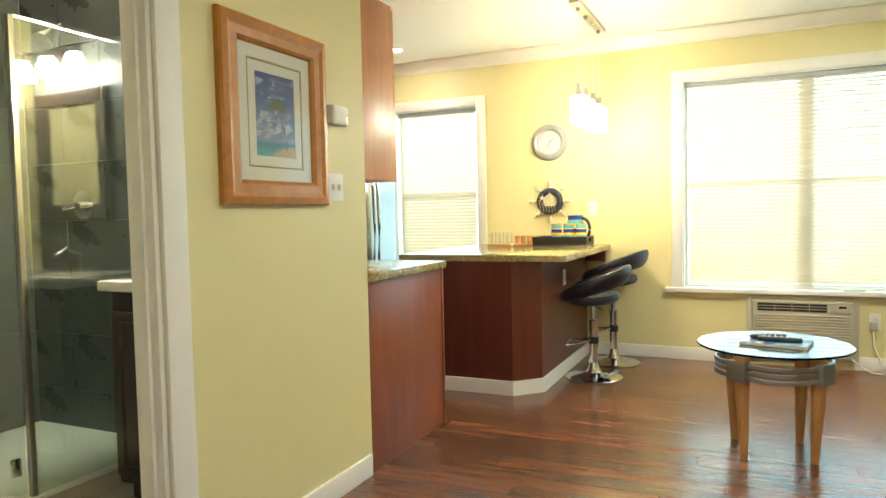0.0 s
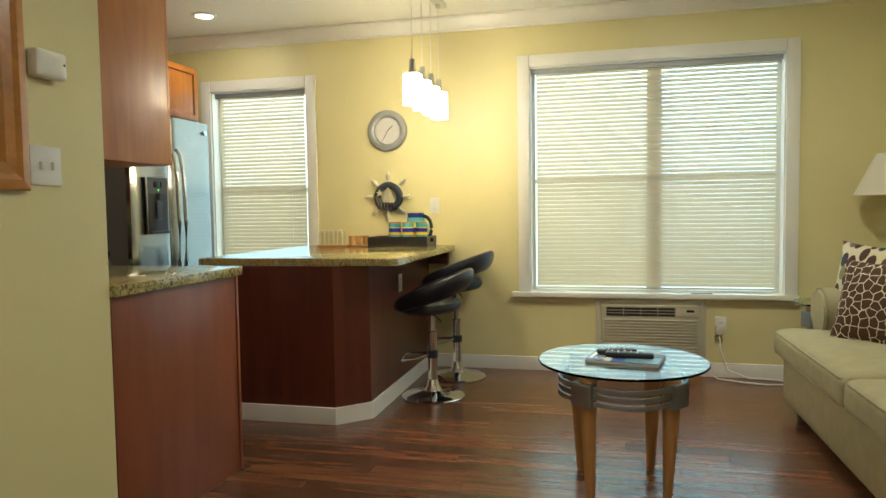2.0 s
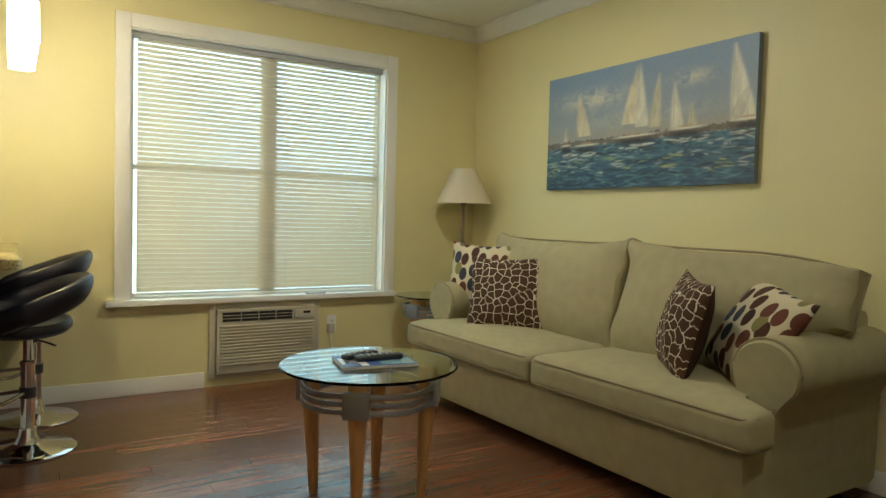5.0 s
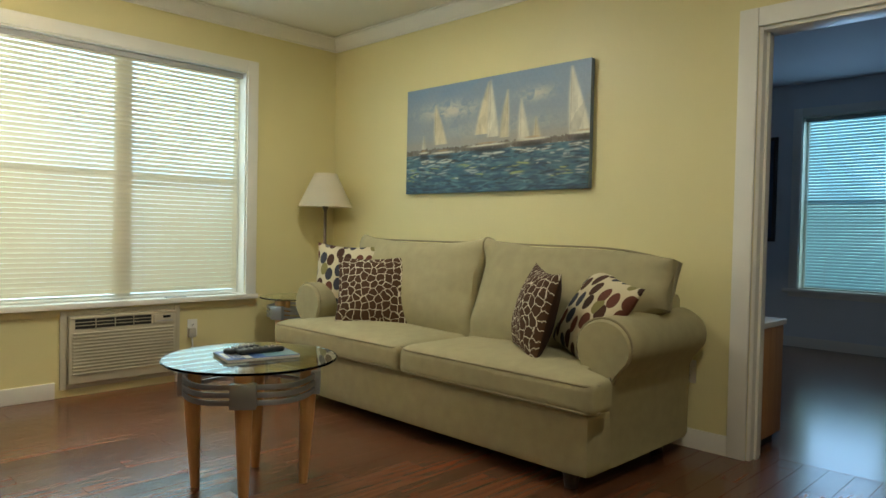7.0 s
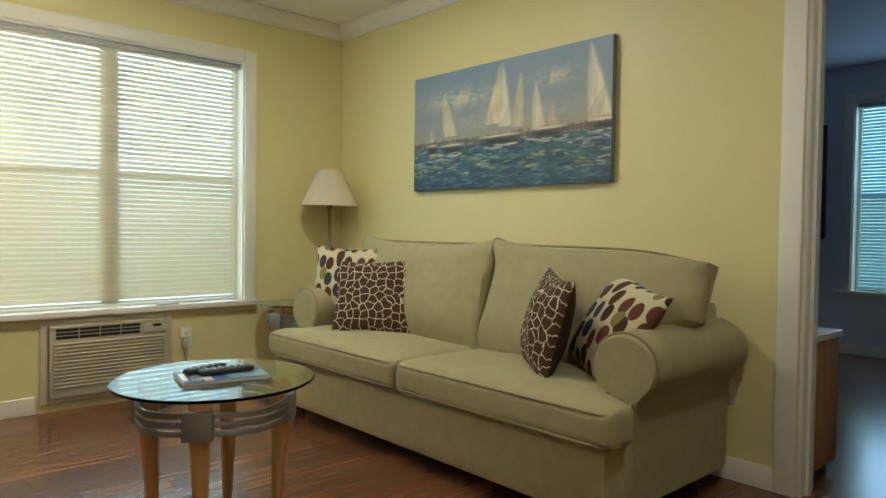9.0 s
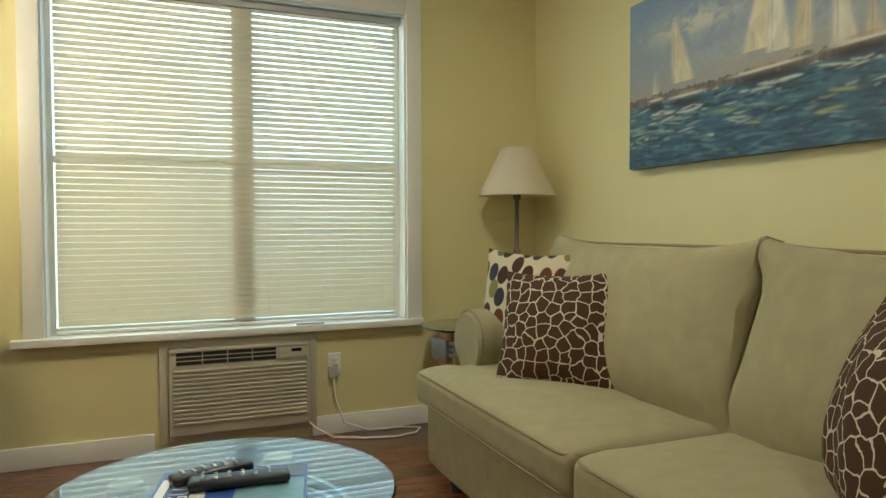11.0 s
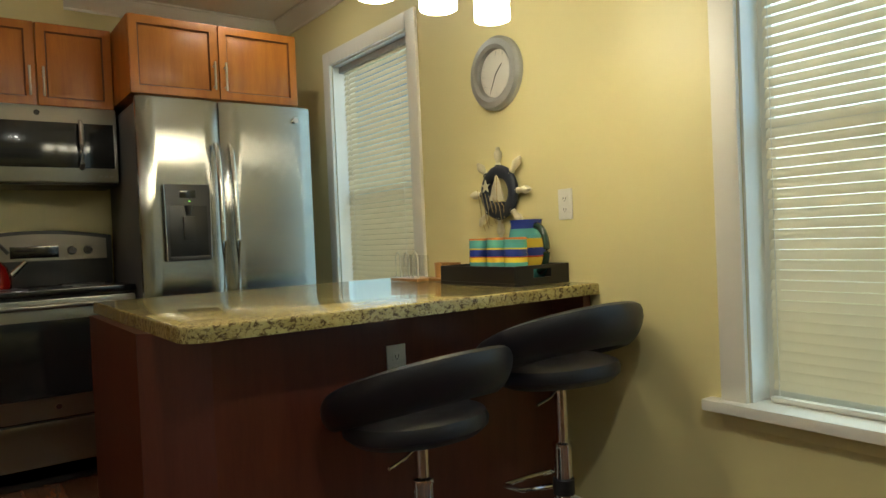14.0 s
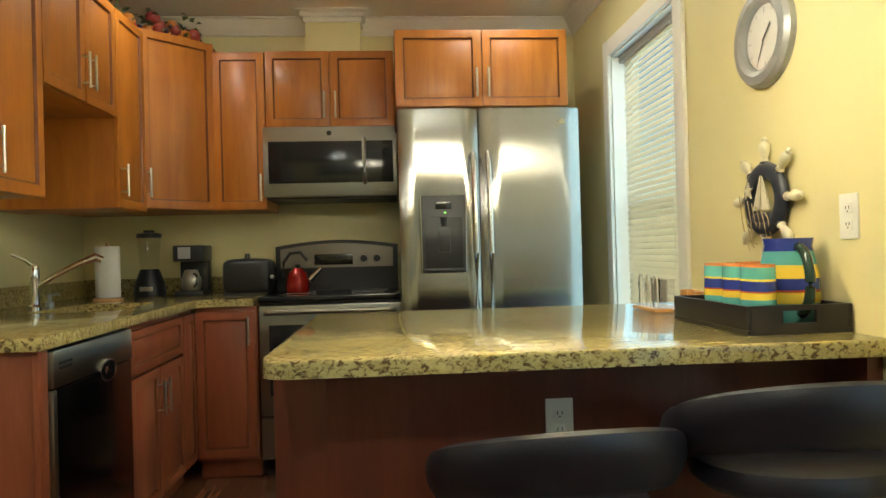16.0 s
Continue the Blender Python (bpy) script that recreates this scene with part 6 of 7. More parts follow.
def stripes(name, bands, height):
    """Hand-painted glaze bands by height."""
    m = mat(name, (0.5, 0.5, 0.5), 0.16, var=0.0, coat=0.4)
    n, l = m.node_tree.nodes, m.node_tree.links
    tc, sp, ns, ma, cr = n.new("ShaderNodeTexCoord"), n.new("ShaderNodeSeparateXYZ"), n.new("ShaderNodeTexNoise"), n.new("ShaderNodeMath"), n.new("ShaderNodeValToRGB")
    ns.inputs["Scale"].default_value = 9
    l.new(tc.outputs["Object"], sp.inputs[0])
    l.new(tc.outputs["Object"], ns.inputs["Vector"])
    ad = n.new("ShaderNodeMath")
    ad.operation = 'MULTIPLY_ADD'
    ad.inputs[1].default_value = 0.006
    l.new(ns.outputs["Fac"], ad.inputs[0])
    l.new(sp.outputs[2], ad.inputs[2])
    ma.operation = 'DIVIDE'
    ma.inputs[1].default_value = height
    l.new(ad.outputs[0], ma.inputs[0])
    cr.color_ramp.interpolation = 'CONSTANT'
    e = cr.color_ramp.elements
    e[0].position, e[0].color = 0.0, (*bands[0][1], 1)
    e[1].position, e[1].color = bands[-1][0], (*bands[-1][1], 1)
    for p, c in bands[1:-1]:
        e.new(p).color = (*c, 1)
    l.new(ma.outputs[0], cr.inputs[0])
    l.new(cr.outputs[0], n["Principled BSDF"].inputs["Base Color"])
    return m


TEAL, YEL, BLU, RED_, ORG = (0.10, 0.38, 0.36), (0.74, 0.54, 0.06), (0.025, 0.045, 0.28), (0.45, 0.07, 0.03), (0.55, 0.18, 0.05)
CUPM = stripes("striped_cup_glaze", [(0, TEAL), (0.46, YEL), (0.56, RED_), (0.585, BLU), (0.74, YEL), (0.77, TEAL), (0.95, ORG)], 0.14)
JUGM = stripes("striped_jug_glaze", [(0, TEAL), (0.26, YEL), (0.39, RED_), (0.415, BLU), (0.55, YEL), (0.70, TEAL), (0.86, BLU)], 0.218)
zt = ZP + 0.0125
for cx, cy in ((-1.255, 5.492), (-1.358, 5.494), (-1.46, 5.49), (-1.49, 5.60)):
    cu_ = thing("striped_cup", Matrix.Translation((cx, cy, zt)) @ Matrix.Diagonal((0.93, 0.93, 1.22, 1.0)), "handpainted ceramic cup with teal, yellow and blue stripes, on the tray", "cup", "striped cups")
    part("wall", L([(0, 0), (0.038, 0), (0.045, 0.014), (0.048, 0.065), (0.046, 0.132), (0.0455, 0.137), (0.042, 0.137), (0.043, 0.065), (0.038, 0.014), (0, 0.012)], 32), CUPM, cu_, local=True)
jg = thing("striped_pitcher", Matrix.Translation((-1.335, 5.624, zt)) @ Matrix.Diagonal((0.95, 0.95, 1.07, 1.0)), "round-bellied striped ceramic pitcher with a dark handle on the tray", "pitcher")
part("wall", L([(0, 0), (0.062, 0), (0.076, 0.02), (0.084, 0.072), (0.081, 0.125), (0.070, 0.172), (0.064, 0.198), (0.068, 0.218), (0.062, 0.218), (0.059, 0.198), (0.064, 0.17), (0.074, 0.12), (0.076, 0.07), (0.06, 0.016), (0, 0.012)], 40), JUGM, jg, local=True)
part("handle", T([(0.066 + 0.066 * math.sin(radians(q)), -0.009 - 0.009 * math.sin(radians(q)), 0.112 + 0.082 * math.cos(radians(q))) for q in range(0, 171, 10)], 0.0135, 12), mat("dark_green_glaze", (0.02, 0.045, 0.03), 0.2, coat=0.3), jg, "dark green curved handle", local=True)

gr = thing("glass_rack", (-1.95, 5.50, ZP), "wooden board with clear glass mugs standing on the bar", "mug rack")
part("board", B(-2.06, -1.84, 5.44, 5.56, ZP + 0.0005, ZP + 0.014, bevel=0.003), BEECH, gr)
for k in range(3):
    gx = -2.02 + 0.07 * k
    gm = part("glass_mug", L([(0, ZP + 0.016), (0.026, ZP + 0.016), (0.029, ZP + 0.03), (0.03, ZP + 0.115), (0.028, ZP + 0.115), (0.026, ZP + 0.03), (0, ZP + 0.024)], 24, Matrix.Translation((gx, 5.50, 0))), GLASSC, gr)
    part("mug_handle", T([(gx - 0.02, 5.46, ZP + 0.015), (gx - 0.02, 5.46, ZP + 0.10), (gx - 0.013, 5.46, ZP + 0.122), (gx, 5.46, ZP + 0.13), (gx + 0.013, 5.46, ZP + 0.122), (gx + 0.02, 5.46, ZP + 0.10), (gx + 0.02, 5.46, ZP + 0.015)], 0.0035, 8), mat("pale_clear_rod", (0.72, 0.70, 0.62), 0.12, var=0.0), gm)
wc = thing("wooden_cup_rack", (-1.76, 5.55, ZP), "small amber wooden cups on a board on the bar", "cup rack")
part("board", B(-1.85, -1.675, 5.50, 5.60, ZP + 0.0005, ZP + 0.013, bevel=0.003), BEECH, wc)
for k in range(3):
    part("cup", L([(0, ZP + 0.0135), (0.022, ZP + 0.0135), (0.025, ZP + 0.08), (0.022, ZP + 0.08), (0.019, ZP + 0.02), (0, ZP + 0.02)], 20, Matrix.Translation((-1.818 + 0.055 * k, 5.55, 0))), BEECH, wc)

# ---- things on the kitchen worktop ----
pt = thing("paper_towel", (-3.38, 2.90, ZC), "white paper towel roll on a wooden stand beside the sink", "paper towel")
pm = Matrix.Translation((-3.38, 2.90, ZC))
part("base", L([(0, 0.0003), (0.075, 0.0003), (0.075, 0.012), (0, 0.014)], 32, pm), BEECH, pt)
part("roll", L([(0.02, 0.0145), (0.062, 0.0145), (0.063, 0.02), (0.063, 0.285), (0.062, 0.292), (0.02, 0.292)], 36, pm), mat("paper_towel_white", (0.78, 0.76, 0.70), 0.9, var=0.03, scale=40, bump=0.4, bscale=150), pt)
part("rod", C((-3.38, 2.90, ZC + 0.29), (-3.38, 2.90, ZC + 0.31), 0.008), BEECH, pt)
be = thing("blender", (-3.62, 3.05, ZC), "black countertop blender with a clear jar in the corner", "blender")
bmx = Matrix.Translation((-3.62, 3.05, ZC))
part("motor_base", L([(0, 0.0003), (0.085, 0.0003), (0.09, 0.02), (0.082, 0.08), (0.055, 0.15), (0.05, 0.16), (0, 0.16)], 28, bmx), BLACK, be)
part("jar", L([(0.05, 0.161), (0.052, 0.17), (0.066, 0.34), (0.064, 0.34), (0.05, 0.172), (0, 0.165)], 28, bmx), GLASSC, be)
part("lid", L([(0, 0.341), (0.068, 0.341), (0.068, 0.365), (0.03, 0.372), (0.03, 0.385), (0, 0.387)], 28, bmx), BLACK, be)
part("button_row", B(-3.545, -3.532, 3.02, 3.09, ZC + 0.035, ZC + 0.06, bevel=0.003), STEEL, be)
cf = thing("coffee_maker", (-3.58, 3.330, ZC), "small black drip coffee maker with a steel carafe", "coffee maker")
part("base", B(-3.68, -3.48, 3.250, 3.410, ZC + 0.0005, ZC + 0.03, bevel=0.006), BLACK, cf)
part("tower", B(-3.68, -3.60, 3.250, 3.410, ZC + 0.03, ZC + 0.24, bevel=0.008), BLACK, cf)
hd = part("head", B(-3.68, -3.48, 3.245, 3.415, ZC + 0.20, ZC + 0.29, bevel=0.012), BLACK, cf)
part("control_plate", B(-3.482, -3.477, 3.275, 3.345, ZC + 0.215, ZC + 0.28, bevel=0.002), GREYPL, hd)
ca = part("carafe", L([(0, 0.0305), (0.045, 0.0305), (0.055, 0.05), (0.055, 0.10), (0.04, 0.135), (0.035, 0.15), (0, 0.15)], 24, Matrix.Translation((-3.54, 3.330, ZC))), STEEL, cf)
part("handle", T([(-3.49, 3.360, ZC + 0.13), (-3.465, 3.380, ZC + 0.12), (-3.46, 3.380, ZC + 0.07), (-3.49, 3.360, ZC + 0.055)], 0.007, 8), BLACK, ca)
to = thing("toaster", (-3.55, 3.645, ZC), "black two-slot toaster with rounded top beside the range", "toaster")
part("body", soft_box(-3.66, -3.46, 3.52, 3.790, ZC + 0.012, ZC + 0.20, 0.035, 0.008, 9), BLACK, to)
part("foot_plate", B(-3.645, -3.475, 3.525, 3.770, ZC + 0.0005, ZC + 0.014), BLACK, to)
part("knob", C((-3.56, 3.645, ZC + 0.20), (-3.56, 3.645, ZC + 0.235), 0.018, 0.012), BLACK, to)
part("lever", B(-3.49, -3.455, 3.791, 3.810, ZC + 0.09, ZC + 0.11, bevel=0.004), GREYPL, to)
kt = thing("kettle", (-3.50, 3.96, 0.95), "shiny red kettle with a black handle on the cooktop", "kettle")
km = Matrix.Translation((-3.50, 3.96, 0.9497))
part("body", L([(0, 0), (0.066, 0), (0.071, 0.012), (0.069, 0.06), (0.055, 0.11), (0.035, 0.13), (0.03, 0.14), (0, 0.142)], 32, km), mat("red_enamel", (0.30, 0.010, 0.008), 0.14, 0.5, 0.0, coat=0.5), kt, "shiny red enamel body")
part("lid_knob", L([(0, 0.14), (0.014, 0.142), (0.016, 0.16), (0, 0.165)], 16, km), BLACK, kt)
part("handle", T([(-3.50, 3.885, 1.04), (-3.50, 3.88, 1.12), (-3.50, 3.92, 1.175), (-3.50, 3.98, 1.18), (-3.50, 4.02, 1.13)], 0.011, 10), BLACK, kt)
part("spout", T([(-3.50, 4.03, 1.02), (-3.50, 4.07, 1.06), (-3.50, 4.095, 1.085)], [0.018, 0.013, 0.011], 12), CHROME, kt)

for ob_, dy_ in ((pt, 0.085), (be, 0.075), (cf, 0.053), (to, 0.052), (kt, 0.03)):
    ob_.location.y += dy_

# fruit garland on the corner cabinet
zf = ZU + 0.9305
fg = thing("fruit_garland", (-3.3, 3.1, zf), "artificial fruit and leaf garland on top of the corner cabinet", "fruit garland")
ORANGEF, REDF, DARKF, LEAFM = mat("orange_fruit", (0.50, 0.17, 0.02), 0.4, var=0.2, scale=30), mat("red_fruit", (0.25, 0.03, 0.02), 0.35, var=0.2, scale=30), mat("purple_grape", (0.05, 0.015, 0.03), 0.35, var=0.2), mat("artificial_leaf", (0.05, 0.08, 0.025), 0.5, var=0.3, scale=40)
rf = random.Random(5)
for k in range(34):
    u = rf.random()
    x, y = -3.12 - 0.34 * u, 3.14 + 0.34 * u + rf.uniform(-0.06, 0.05)
    r = rf.choice((0.04, 0.036, 0.03, 0.018, 0.016, 0.015))
    z = zf + r + rf.choice((0, 0, 0.03, 0.06)) * (1 - abs(2 * u - 1))
    bm = bmesh.new()
    bmesh.ops.create_uvsphere(bm, u_segments=14, v_segments=9, radius=r, matrix=Matrix.Translation((x, y, z)) @ Matrix.Diagonal((1, 1, rf.uniform(0.85, 1.1), 1)))
    part("fruit" if r > 0.02 else "grape", bm, (DARKF if r < 0.02 else rf.choice((ORANGEF, ORANGEF, REDF))), fg)
for k in range(46):
    u = rf.random()
    x, y, z = -3.09 - 0.40 * u, 3.12 + 0.38 * u + rf.uniform(-0.07, 0.07), zf + 0.012 + rf.uniform(0, 0.12)
    bm = bmesh.new()
    ln, w = rf.uniform(0.03, 0.055), rf.uniform(0.012, 0.02)
    pts = [(0, 0, 0), (ln * 0.5, w, 0.006), (ln, 0, -0.006), (ln * 0.5, -w, 0.006)]
    a = [bm.verts.new(p) for p in pts] + [bm.verts.new((ln * 0.5, 0, 0.012))]
    for q in ((0, 1, 4), (1, 2, 4), (2, 3, 4), (3, 0, 4), (3, 2, 1, 0)):
        bm.faces.new([a[i] for i in q])
    part("leaf", moved(bm, pose(x, y, max(z, zf + 0.02), rf.uniform(-40, 40), rf.uniform(-50, 20), rf.uniform(0, 360))), LEAFM, fg, smooth=0)

# ---- bathroom ----
BY, BX = 2.45, -3.62
GREYP = mat("bathroom_paint", (0.42, 0.42, 0.38), 0.6, var=0.03)
GROUT = mat("pale_grout", (0.26, 0.26, 0.24), 0.8, var=0.1)
SLATE = mat("dark_slate_tile", (0.085, 0.092, 0.085), 0.28, var=0.25, scale=5, bump=0.15, bscale=40)
bath_n = struct("wall_bath_north", B(BX - 0.12, HX - 0.105, BY, SY - 0.12, 0, CEIL), GROUT, "dark slate tiled bathroom wall", "wall")
bath_w = struct("wall_bath_west", B(BX - 0.12, BX, FY, BY, 0, CEIL), GROUT, "dark slate tiled shower wall", "wall")
struct("wall_bath_south", B(BX - 0.12, HX - 0.105, FY - TH, FY, 0, CEIL), GREYP, "plain grey bathroom wall", "wall")
struct("floor_bathroom", B(BX - 0.12, HX - 0.07, FY - TH, BY, -0.012, 0.0), mat("beige_mosaic_floor", (0.36, 0.33, 0.25), 0.5, var=0.35, scale=70), "small beige mosaic bathroom floor", "floor")
pan = thing("shower_tray", (-3.1, 1.9, 0), "pale corner shower tray with a raised tiled curb", "shower tray")
out = [(BX + 0.012, BY - 0.012), (-2.60, BY - 0.012), (-2.60, 1.70), (-3.03, 1.27), (BX + 0.012, 1.27)]
part("curb", prism(bmesh.new(), out, 0.0, 0.085), mat("beige_curb_tile", (0.38, 0.34, 0.26), 0.5, var=0.15, scale=12), pan, "beige tiled curb")
part("tray", prism(bmesh.new(), [(x * 0.99 - 0.03, y) for x, y in out], 0.0855, 0.105, bevel=0.006), mat("tray_acrylic", (0.62, 0.64, 0.56), 0.4, var=0.03), pan)
part("drain", C((-3.28, 1.72, 0.1052), (-3.28, 1.72, 0.109), 0.045, n=20), PEWTER, pan)
sg = thing("shower_enclosure", (-2.62, 1.72, 0.105), "frameless glass shower enclosure with chrome posts", "shower enclosure")
SHG = thin_glass("shower_glass", (0.90, 0.95, 0.92), 0.20)
p = part("fixed_panel", B(-2.624, -2.616, 1.735, BY - 0.014, 0.107, 2.02), SHG, sg)
p.visible_shadow = False
p = part("door_panel", moved(B(0, 0.58, -0.004, 0.004, 0.125, 2.02), pose(-2.63, 1.70, 0, 0, 0, 225)), SHG, sg)
p.visible_shadow = False
p = part("fixed_panel", B(BX + 0.014, -3.06, 1.286, 1.294, 0.107, 2.02), SHG, sg)
p.visible_shadow = False
part("post", B(-2.632, -2.608, 1.708, 1.732, 0.107, 2.03, bevel=0.004), STEEL, sg)
part("header_rail", B(-2.628, -2.612, 1.733, BY - 0.014, 2.021, 2.036, bevel=0.003), CHROME, sg)
part("hinge", B(-2.66, -2.64, 1.655, 1.69, 0.20, 0.27, bevel=0.004), CHROME, sg)
part("door_handle", T([(-2.94, 1.415, 1.0), (-2.91, 1.375, 1.0), (-2.91, 1.375, 1.3), (-2.94, 1.415, 1.3)], 0.009, 10), CHROME, sg)
sh = thing("shower_fitting", (-3.165, BY, 1.3), "chrome shower head and mixer on the tiled wall", "shower")
part("mixer_plate", C((-3.165, BY - 0.012, 1.30), (-3.165, BY - 0.022, 1.30), 0.075, n=32), CHROME, sh)
part("mixer_lever", T([(-3.165, BY - 0.02, 1.30), (-3.165, BY - 0.07, 1.30), (-3.225, BY - 0.09, 1.28)], [0.02, 0.018, 0.008], 12), CHROME, sh)
part("arm", T([(-3.165, BY - 0.012, 2.20), (-3.165, BY - 0.10, 2.21), (-3.165, BY - 0.16, 2.16)], 0.011, 10), CHROME, sh)
part("head", C((-3.165, BY - 0.15, 2.17), (-3.165, BY - 0.20, 2.11), 0.018, 0.05, n=24), CHROME, sh)
vn = thing("bathroom_vanity", (-2.15, 2.2, 0), "dark espresso bathroom vanity with a white basin top", "vanity")
ESP = wood("espresso_wood", (0.018, 0.010, 0.008), (0.045, 0.025, 0.018), 0.35, (9, 9, 1), 2, 0.2)
part("body", B(-2.47, -1.79, 2.01, BY - 0.014, 0.08, 0.915, bevel=0.003), ESP, vn)
for a, b in ((-2.46, -2.135), (-2.125, -1.80)):
    d = part("door", moved(panel_door(b - a, 0.71), Matrix.Translation((a, 2.009, 0.12))), ESP, vn)
    part("handle", C((b - 0.05 if a < -2.3 else a + 0.05, 1.985, 0.6), (b - 0.05 if a < -2.3 else a + 0.05, 1.965, 0.6), 0.012), CHROME, d)
part("plinth", B(-2.44, -1.82, 2.05, BY - 0.014, 0.0, 0.08), ESP, vn)
part("basin_top", B(-2.51, -1.765, 1.965, BY - 0.013, 0.9155, 0.962, bevel=0.012), mat("white_ceramic", (0.78, 0.76, 0.68), 0.15, var=0.0, coat=0.3), vn, "white ceramic basin top")
part("tap", T([(-2.13, 2.36, 0.962), (-2.13, 2.36, 1.05), (-2.13, 2.28, 1.08), (-2.13, 2.22, 1.05)], 0.013, 10), CHROME, vn)
mi = thing("vanity_mirror", pose(-2.29, BY - 0.0125, 1.22), "mirror in a wide dark wooden frame above the vanity", "mirror")
part("frame", frame_ring(0.54, 0.68, [(0, 0.0), (0, 0.02), (0.01, 0.026), (0.075, 0.022), (0.085, 0.012), (0.085, 0.006)]), ESP, mi, local=True, smooth=0)
part("mirror_glass", B(0.08, 0.46, -0.007, -0.001, 0.08, 0.60), mat("mirror_silver", (0.86, 0.87, 0.86), 0.02, 1.0, 0.0), mi, local=True)
vl = thing("vanity_light", (-1.99, BY, 2.05), "dark bronze vanity light with three lit glass shades", "wall light")
part("back_plate", B(-2.10, -1.88, BY - 0.035, BY - 0.0125, 2.04, 2.11, bevel=0.006), ESP, vl)
for vx in (-2.19, -1.99, -1.79):
    part("arm", T([(-1.99 + (vx + 1.99) * 0.4, BY - 0.03, 2.08), (vx, BY - 0.10, 2.10), (vx, BY - 0.12, 2.06)], 0.009, 8), ESP, vl)
    part("glass_shade", L([(0, 2.06), (0.03, 2.055), (0.045, 2.02), (0.062, 1.955), (0.058, 1.955), (0, 2.03)], 24, Matrix.Translation((vx, BY - 0.12, 0))), glow("lit_bath_glass", (1.0, 0.95, 0.80), 135.0), vl, "lit frosted bell-shaped glass shade")

# ---- bedroom ----
dr = thing("dresser", (2.35, 2.9, 0), "low wooden dresser with a white top in the bedroom", "dresser")
part("body", B(2.19, 2.53, 2.37, 3.55, 0.05, 0.62, bevel=0.004), BEECH, dr)
part("top", B(2.185, 2.545, 2.36, 3.56, 0.621, 0.65, bevel=0.004), PLASTICW, dr)
part("plinth", B(2.21, 2.50, 2.40, 3.52, 0.0, 0.05), BLACK, dr)
for k in range(3):
    d = part("drawer", B(2.531, 2.545, 2.385 + 0.385 * k, 2.755 + 0.385 * k, 0.08, 0.60, bevel=0.004), BEECH, dr)
    part("handle", B(2.5455, 2.56, 2.53 + 0.385 * k, 2.61 + 0.385 * k, 0.42, 0.435, bevel=0.003), NICKEL, d)
bp_ = thing("framed_picture", pose(BEDX, 4.185, 1.045, 0, 0, -90), "dark framed glazed picture on the bedroom wall", "framed picture")
part("frame", frame_ring(0.58, 1.06, [(0, 0.001), (0, 0.025), (0.02, 0.028), (0.035, 0.02), (0.035, 0.008)]), ESP, bp_, local=True, smooth=0)
part("print", B(0.03, 0.55, -0.006, -0.002, 0.03, 1.03), mat("dark_blue_print", (0.06, 0.08, 0.13), 0.08, var=0.4, scale=5), bp_, local=True)

# ---- entrance door, standing open ----
hx, hy = 0.62, -0.11
ex, ey = 0.27, 0.714
ang = math.degrees(math.atan2(ey - hy, ex - hx))
fd = thing("entrance_door", pose(hx, hy, 0.012, 0, 0, ang), "beige panelled entrance door, open, with a keypad lock", "door")
DOORP = mat("beige_pink_door_paint", (0.55, 0.44, 0.34), 0.45, var=0.04, scale=6)
W_ = 0.895
bm = bmesh.new()
box(bm, 0.01, W_, -0.044, 0.0, 0, 2.03, bevel=0.003)
part("leaf", bm, DOORP, fd, local=True)
for x0, x1, z0, z1 in ((0.12, 0.41, 0.18, 0.78), (0.49, 0.77, 0.18, 0.78), (0.12, 0.41, 0.95, 1.55), (0.49, 0.77, 0.95, 1.55), (0.12, 0.41, 1.66, 1.90), (0.49, 0.77, 1.66, 1.90)):
    bm = frame_ring(x1 - x0, z1 - z0, [(0, 0.0005), (0.008, 0.008), (0.02, 0.004), (0.03, 0.001), (0.05, 0.006), (0.052, 0.006)])
    bm.faces.new([bm.verts.new(q) for q in ((0.052, -0.006, 0.052), (x1 - x0 - 0.052, -0.006, 0.052), (x1 - x0 - 0.052, -0.006, z1 - z0 - 0.052), (0.052, -0.006, z1 - z0 - 0.052))])
    part("raised_panel", moved(bm, Matrix.Translation((x1, 0, z0)) @ Matrix.Rotation(math.pi, 4, 'Z')), DOORP, fd, local=True, smooth=0)
lx = W_ - 0.066
db = part("deadbolt", L([(0, 0.0), (0.033, 0.0), (0.034, 0.006), (0.028, 0.024), (0.024, 0.03), (0, 0.031)], 32, pose(lx, 0, 1.135, -90, 0, 0)), NICKEL, fd, "round satin nickel deadbolt", local=True)
part("keyhole", C((lx, 0.030, 1.135), (lx, 0.033, 1.135), 0.011, n=20), PEWTER, db, local=True)
kp = part("keypad_lock", B(lx - 0.036, lx + 0.036, 0.0, 0.048, 0.90, 1.06, bevel=0.01, seg=3), NICKEL, fd, "satin nickel keypad lock", local=True)
for r_ in range(2):
    for k in range(5):
        part("key_button", C((lx - 0.024 + 0.012 * k, 0.047, 1.025 - 0.02 * r_), (lx - 0.024 + 0.012 * k, 0.051, 1.025 - 0.02 * r_), 0.0045, n=12), PEWTER, kp, local=True)
part("keyway", C((lx, 0.047, 0.965), (lx, 0.051, 0.965), 0.011, n=20), PEWTER, kp, local=True)
part("lever_handle", T([(lx, 0.04, 0.925), (lx, 0.075, 0.92), (lx - 0.03, 0.08, 0.915), (lx - 0.08, 0.078, 0.905), (lx - 0.12, 0.074, 0.91)], [0.014, 0.014, 0.013, 0.011, 0.009], 12), NICKEL, fd, "curved satin nickel lever handle", local=True)
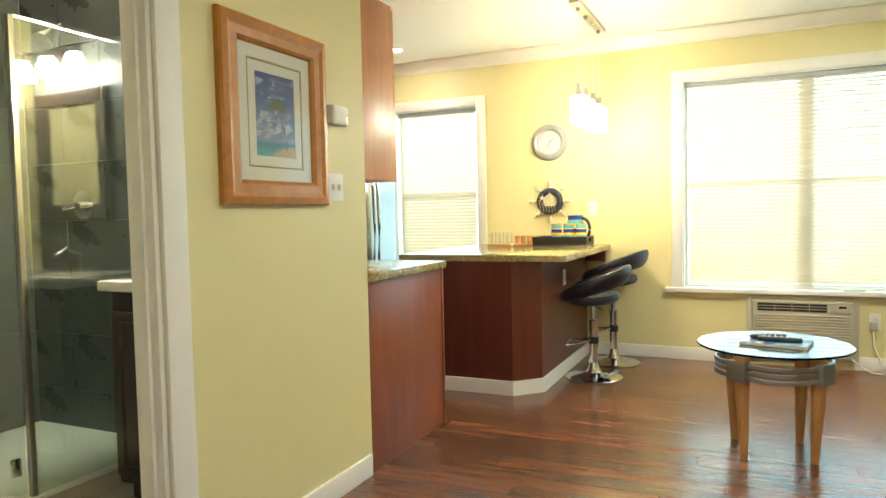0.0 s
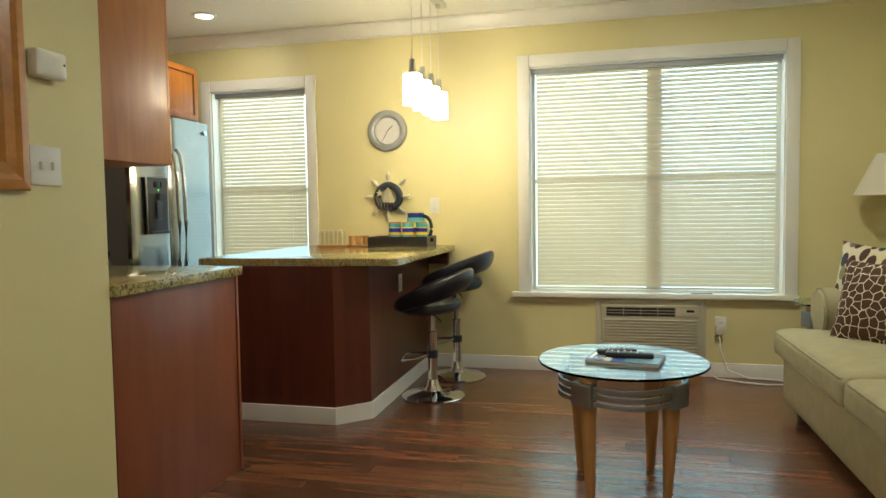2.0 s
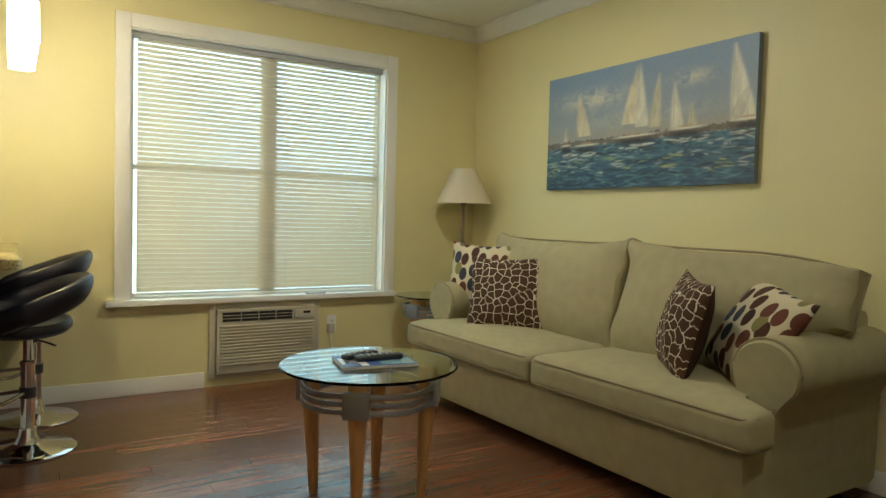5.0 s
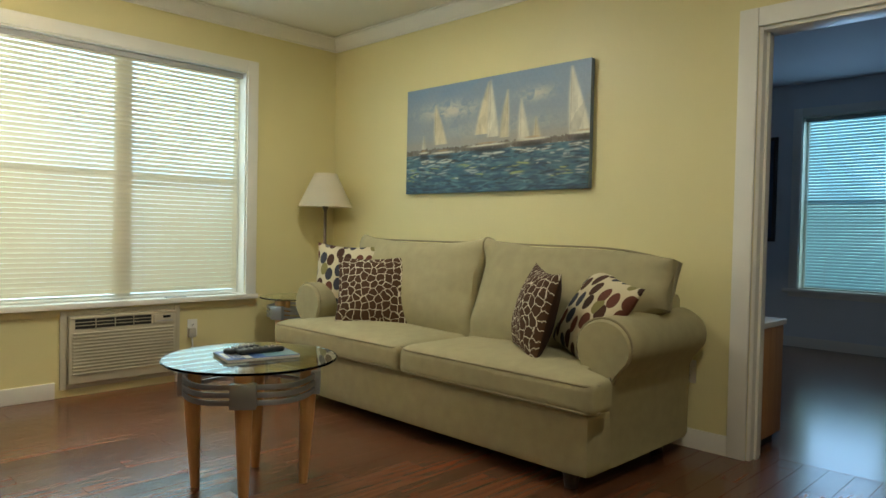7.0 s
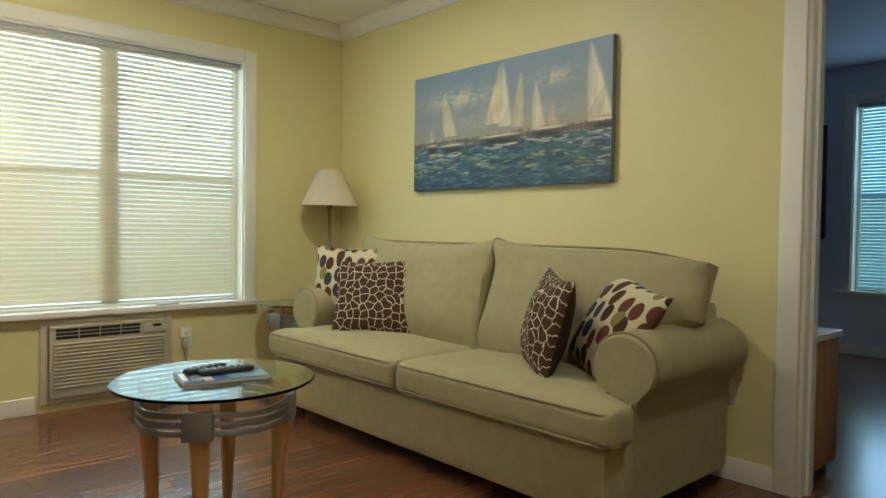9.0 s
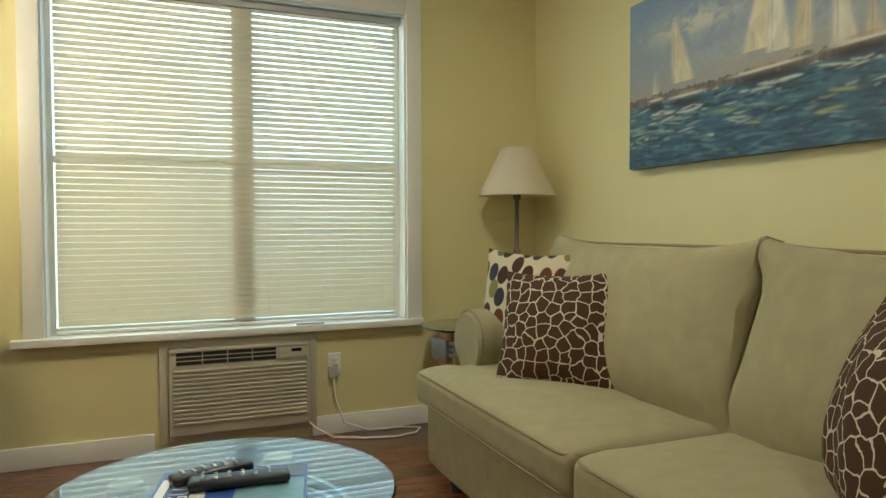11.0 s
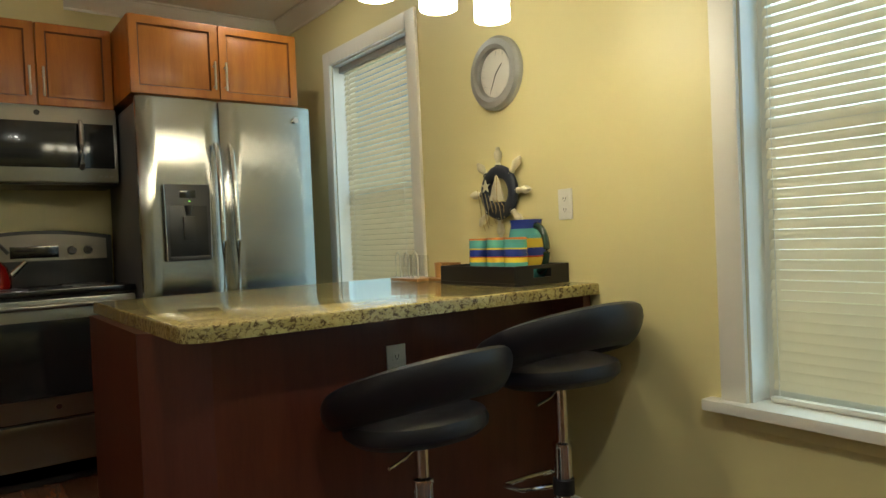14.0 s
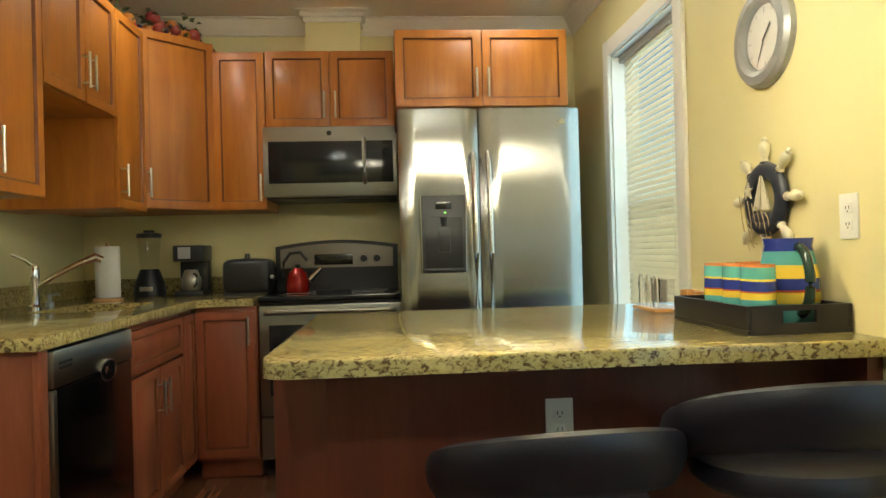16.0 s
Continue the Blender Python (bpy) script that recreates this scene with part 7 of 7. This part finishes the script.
for hz in (0.25, 1.02, 1.78):
    part("hinge", C((0.0, -0.046, hz - 0.045), (0.0, -0.046, hz + 0.045), 0.007, n=10), NICKEL, fd, local=True)

# ---- bathroom tiles, then floor planks ----
TILEV = {}


def tile_mesh(w, h):
    key = (round(w, 3), round(h, 3))
    if key not in TILEV:
        TILEV[key] = finish(B(-w / 2, w / 2, -0.009, 0.0, -h / 2, h / 2, bevel=0.0012, seg=1), "tile", SLATE)
    return TILEV[key]


def tile_wall(parent, m, x0, x1, z0, z1, w=0.60, h=0.305, gap=0.004):
    r = 0
    z = z0
    while z < z1 - 0.03:
        hh = min(h, z1 - z)
        x = x0 - (0.3 if r % 2 else 0.0)
        while x < x1 - 0.02:
            a, b = max(x, x0), min(x + w, x1)
            if b - a > 0.03:
                t = new("tile", tile_mesh(b - a - gap, hh - gap))
                t.parent = parent
                t.matrix_basis = m @ Matrix.Translation(((a + b) / 2, -0.001, z + hh / 2))
            x += w
        z += h
        r += 1


tile_wall(bath_n, pose(0, BY, 0), BX + 0.011, HX - 0.11, 0.0, CEIL)
tile_wall(bath_w, pose(BX, 0, 0, 0, 0, 90), 1.0, BY - 0.011, 0.0, CEIL)

floor_ob = bpy.data.objects["floor"]
PLV = {}
rp = random.Random(3)
PWD, PLN = 0.108, 1.02
y = FY - TH + 0.01
row = 0
while y < WY - 0.001:
    yb = min(y + PWD, WY - 0.001)
    xa = WX + 0.001 if y + PWD / 2 > BY + 0.1 else HX - 0.068
    x = xa - (row * 0.383 + rp.uniform(0, 0.12)) % PLN
    while x < EX + TH + 0.02:
        a, b = max(x, xa), min(x + PLN, EX + TH + 0.018)
        if b - a > 0.02:
            full = b - a > PLN - 0.001 and yb - y > PWD - 0.001
            key = "full" if full else (round(b - a, 2), round(yb - y, 3))
            if key not in PLV:
                lw, ww = (PLN, PWD) if full else (b - a, yb - y)
                PLV[key] = finish(B(-lw / 2 + 0.0006, lw / 2 - 0.0006, -ww / 2 + 0.0006, ww / 2 - 0.0006, -0.0135, 0.0, bevel=0.0009, seg=1), "plank", PLANKM)
            pk = new("plank", PLV[key])
            pk.parent = floor_ob
            pk.location = ((a + b) / 2, (y + yb) / 2, 0)
        x += PLN
    y += PWD
    row += 1
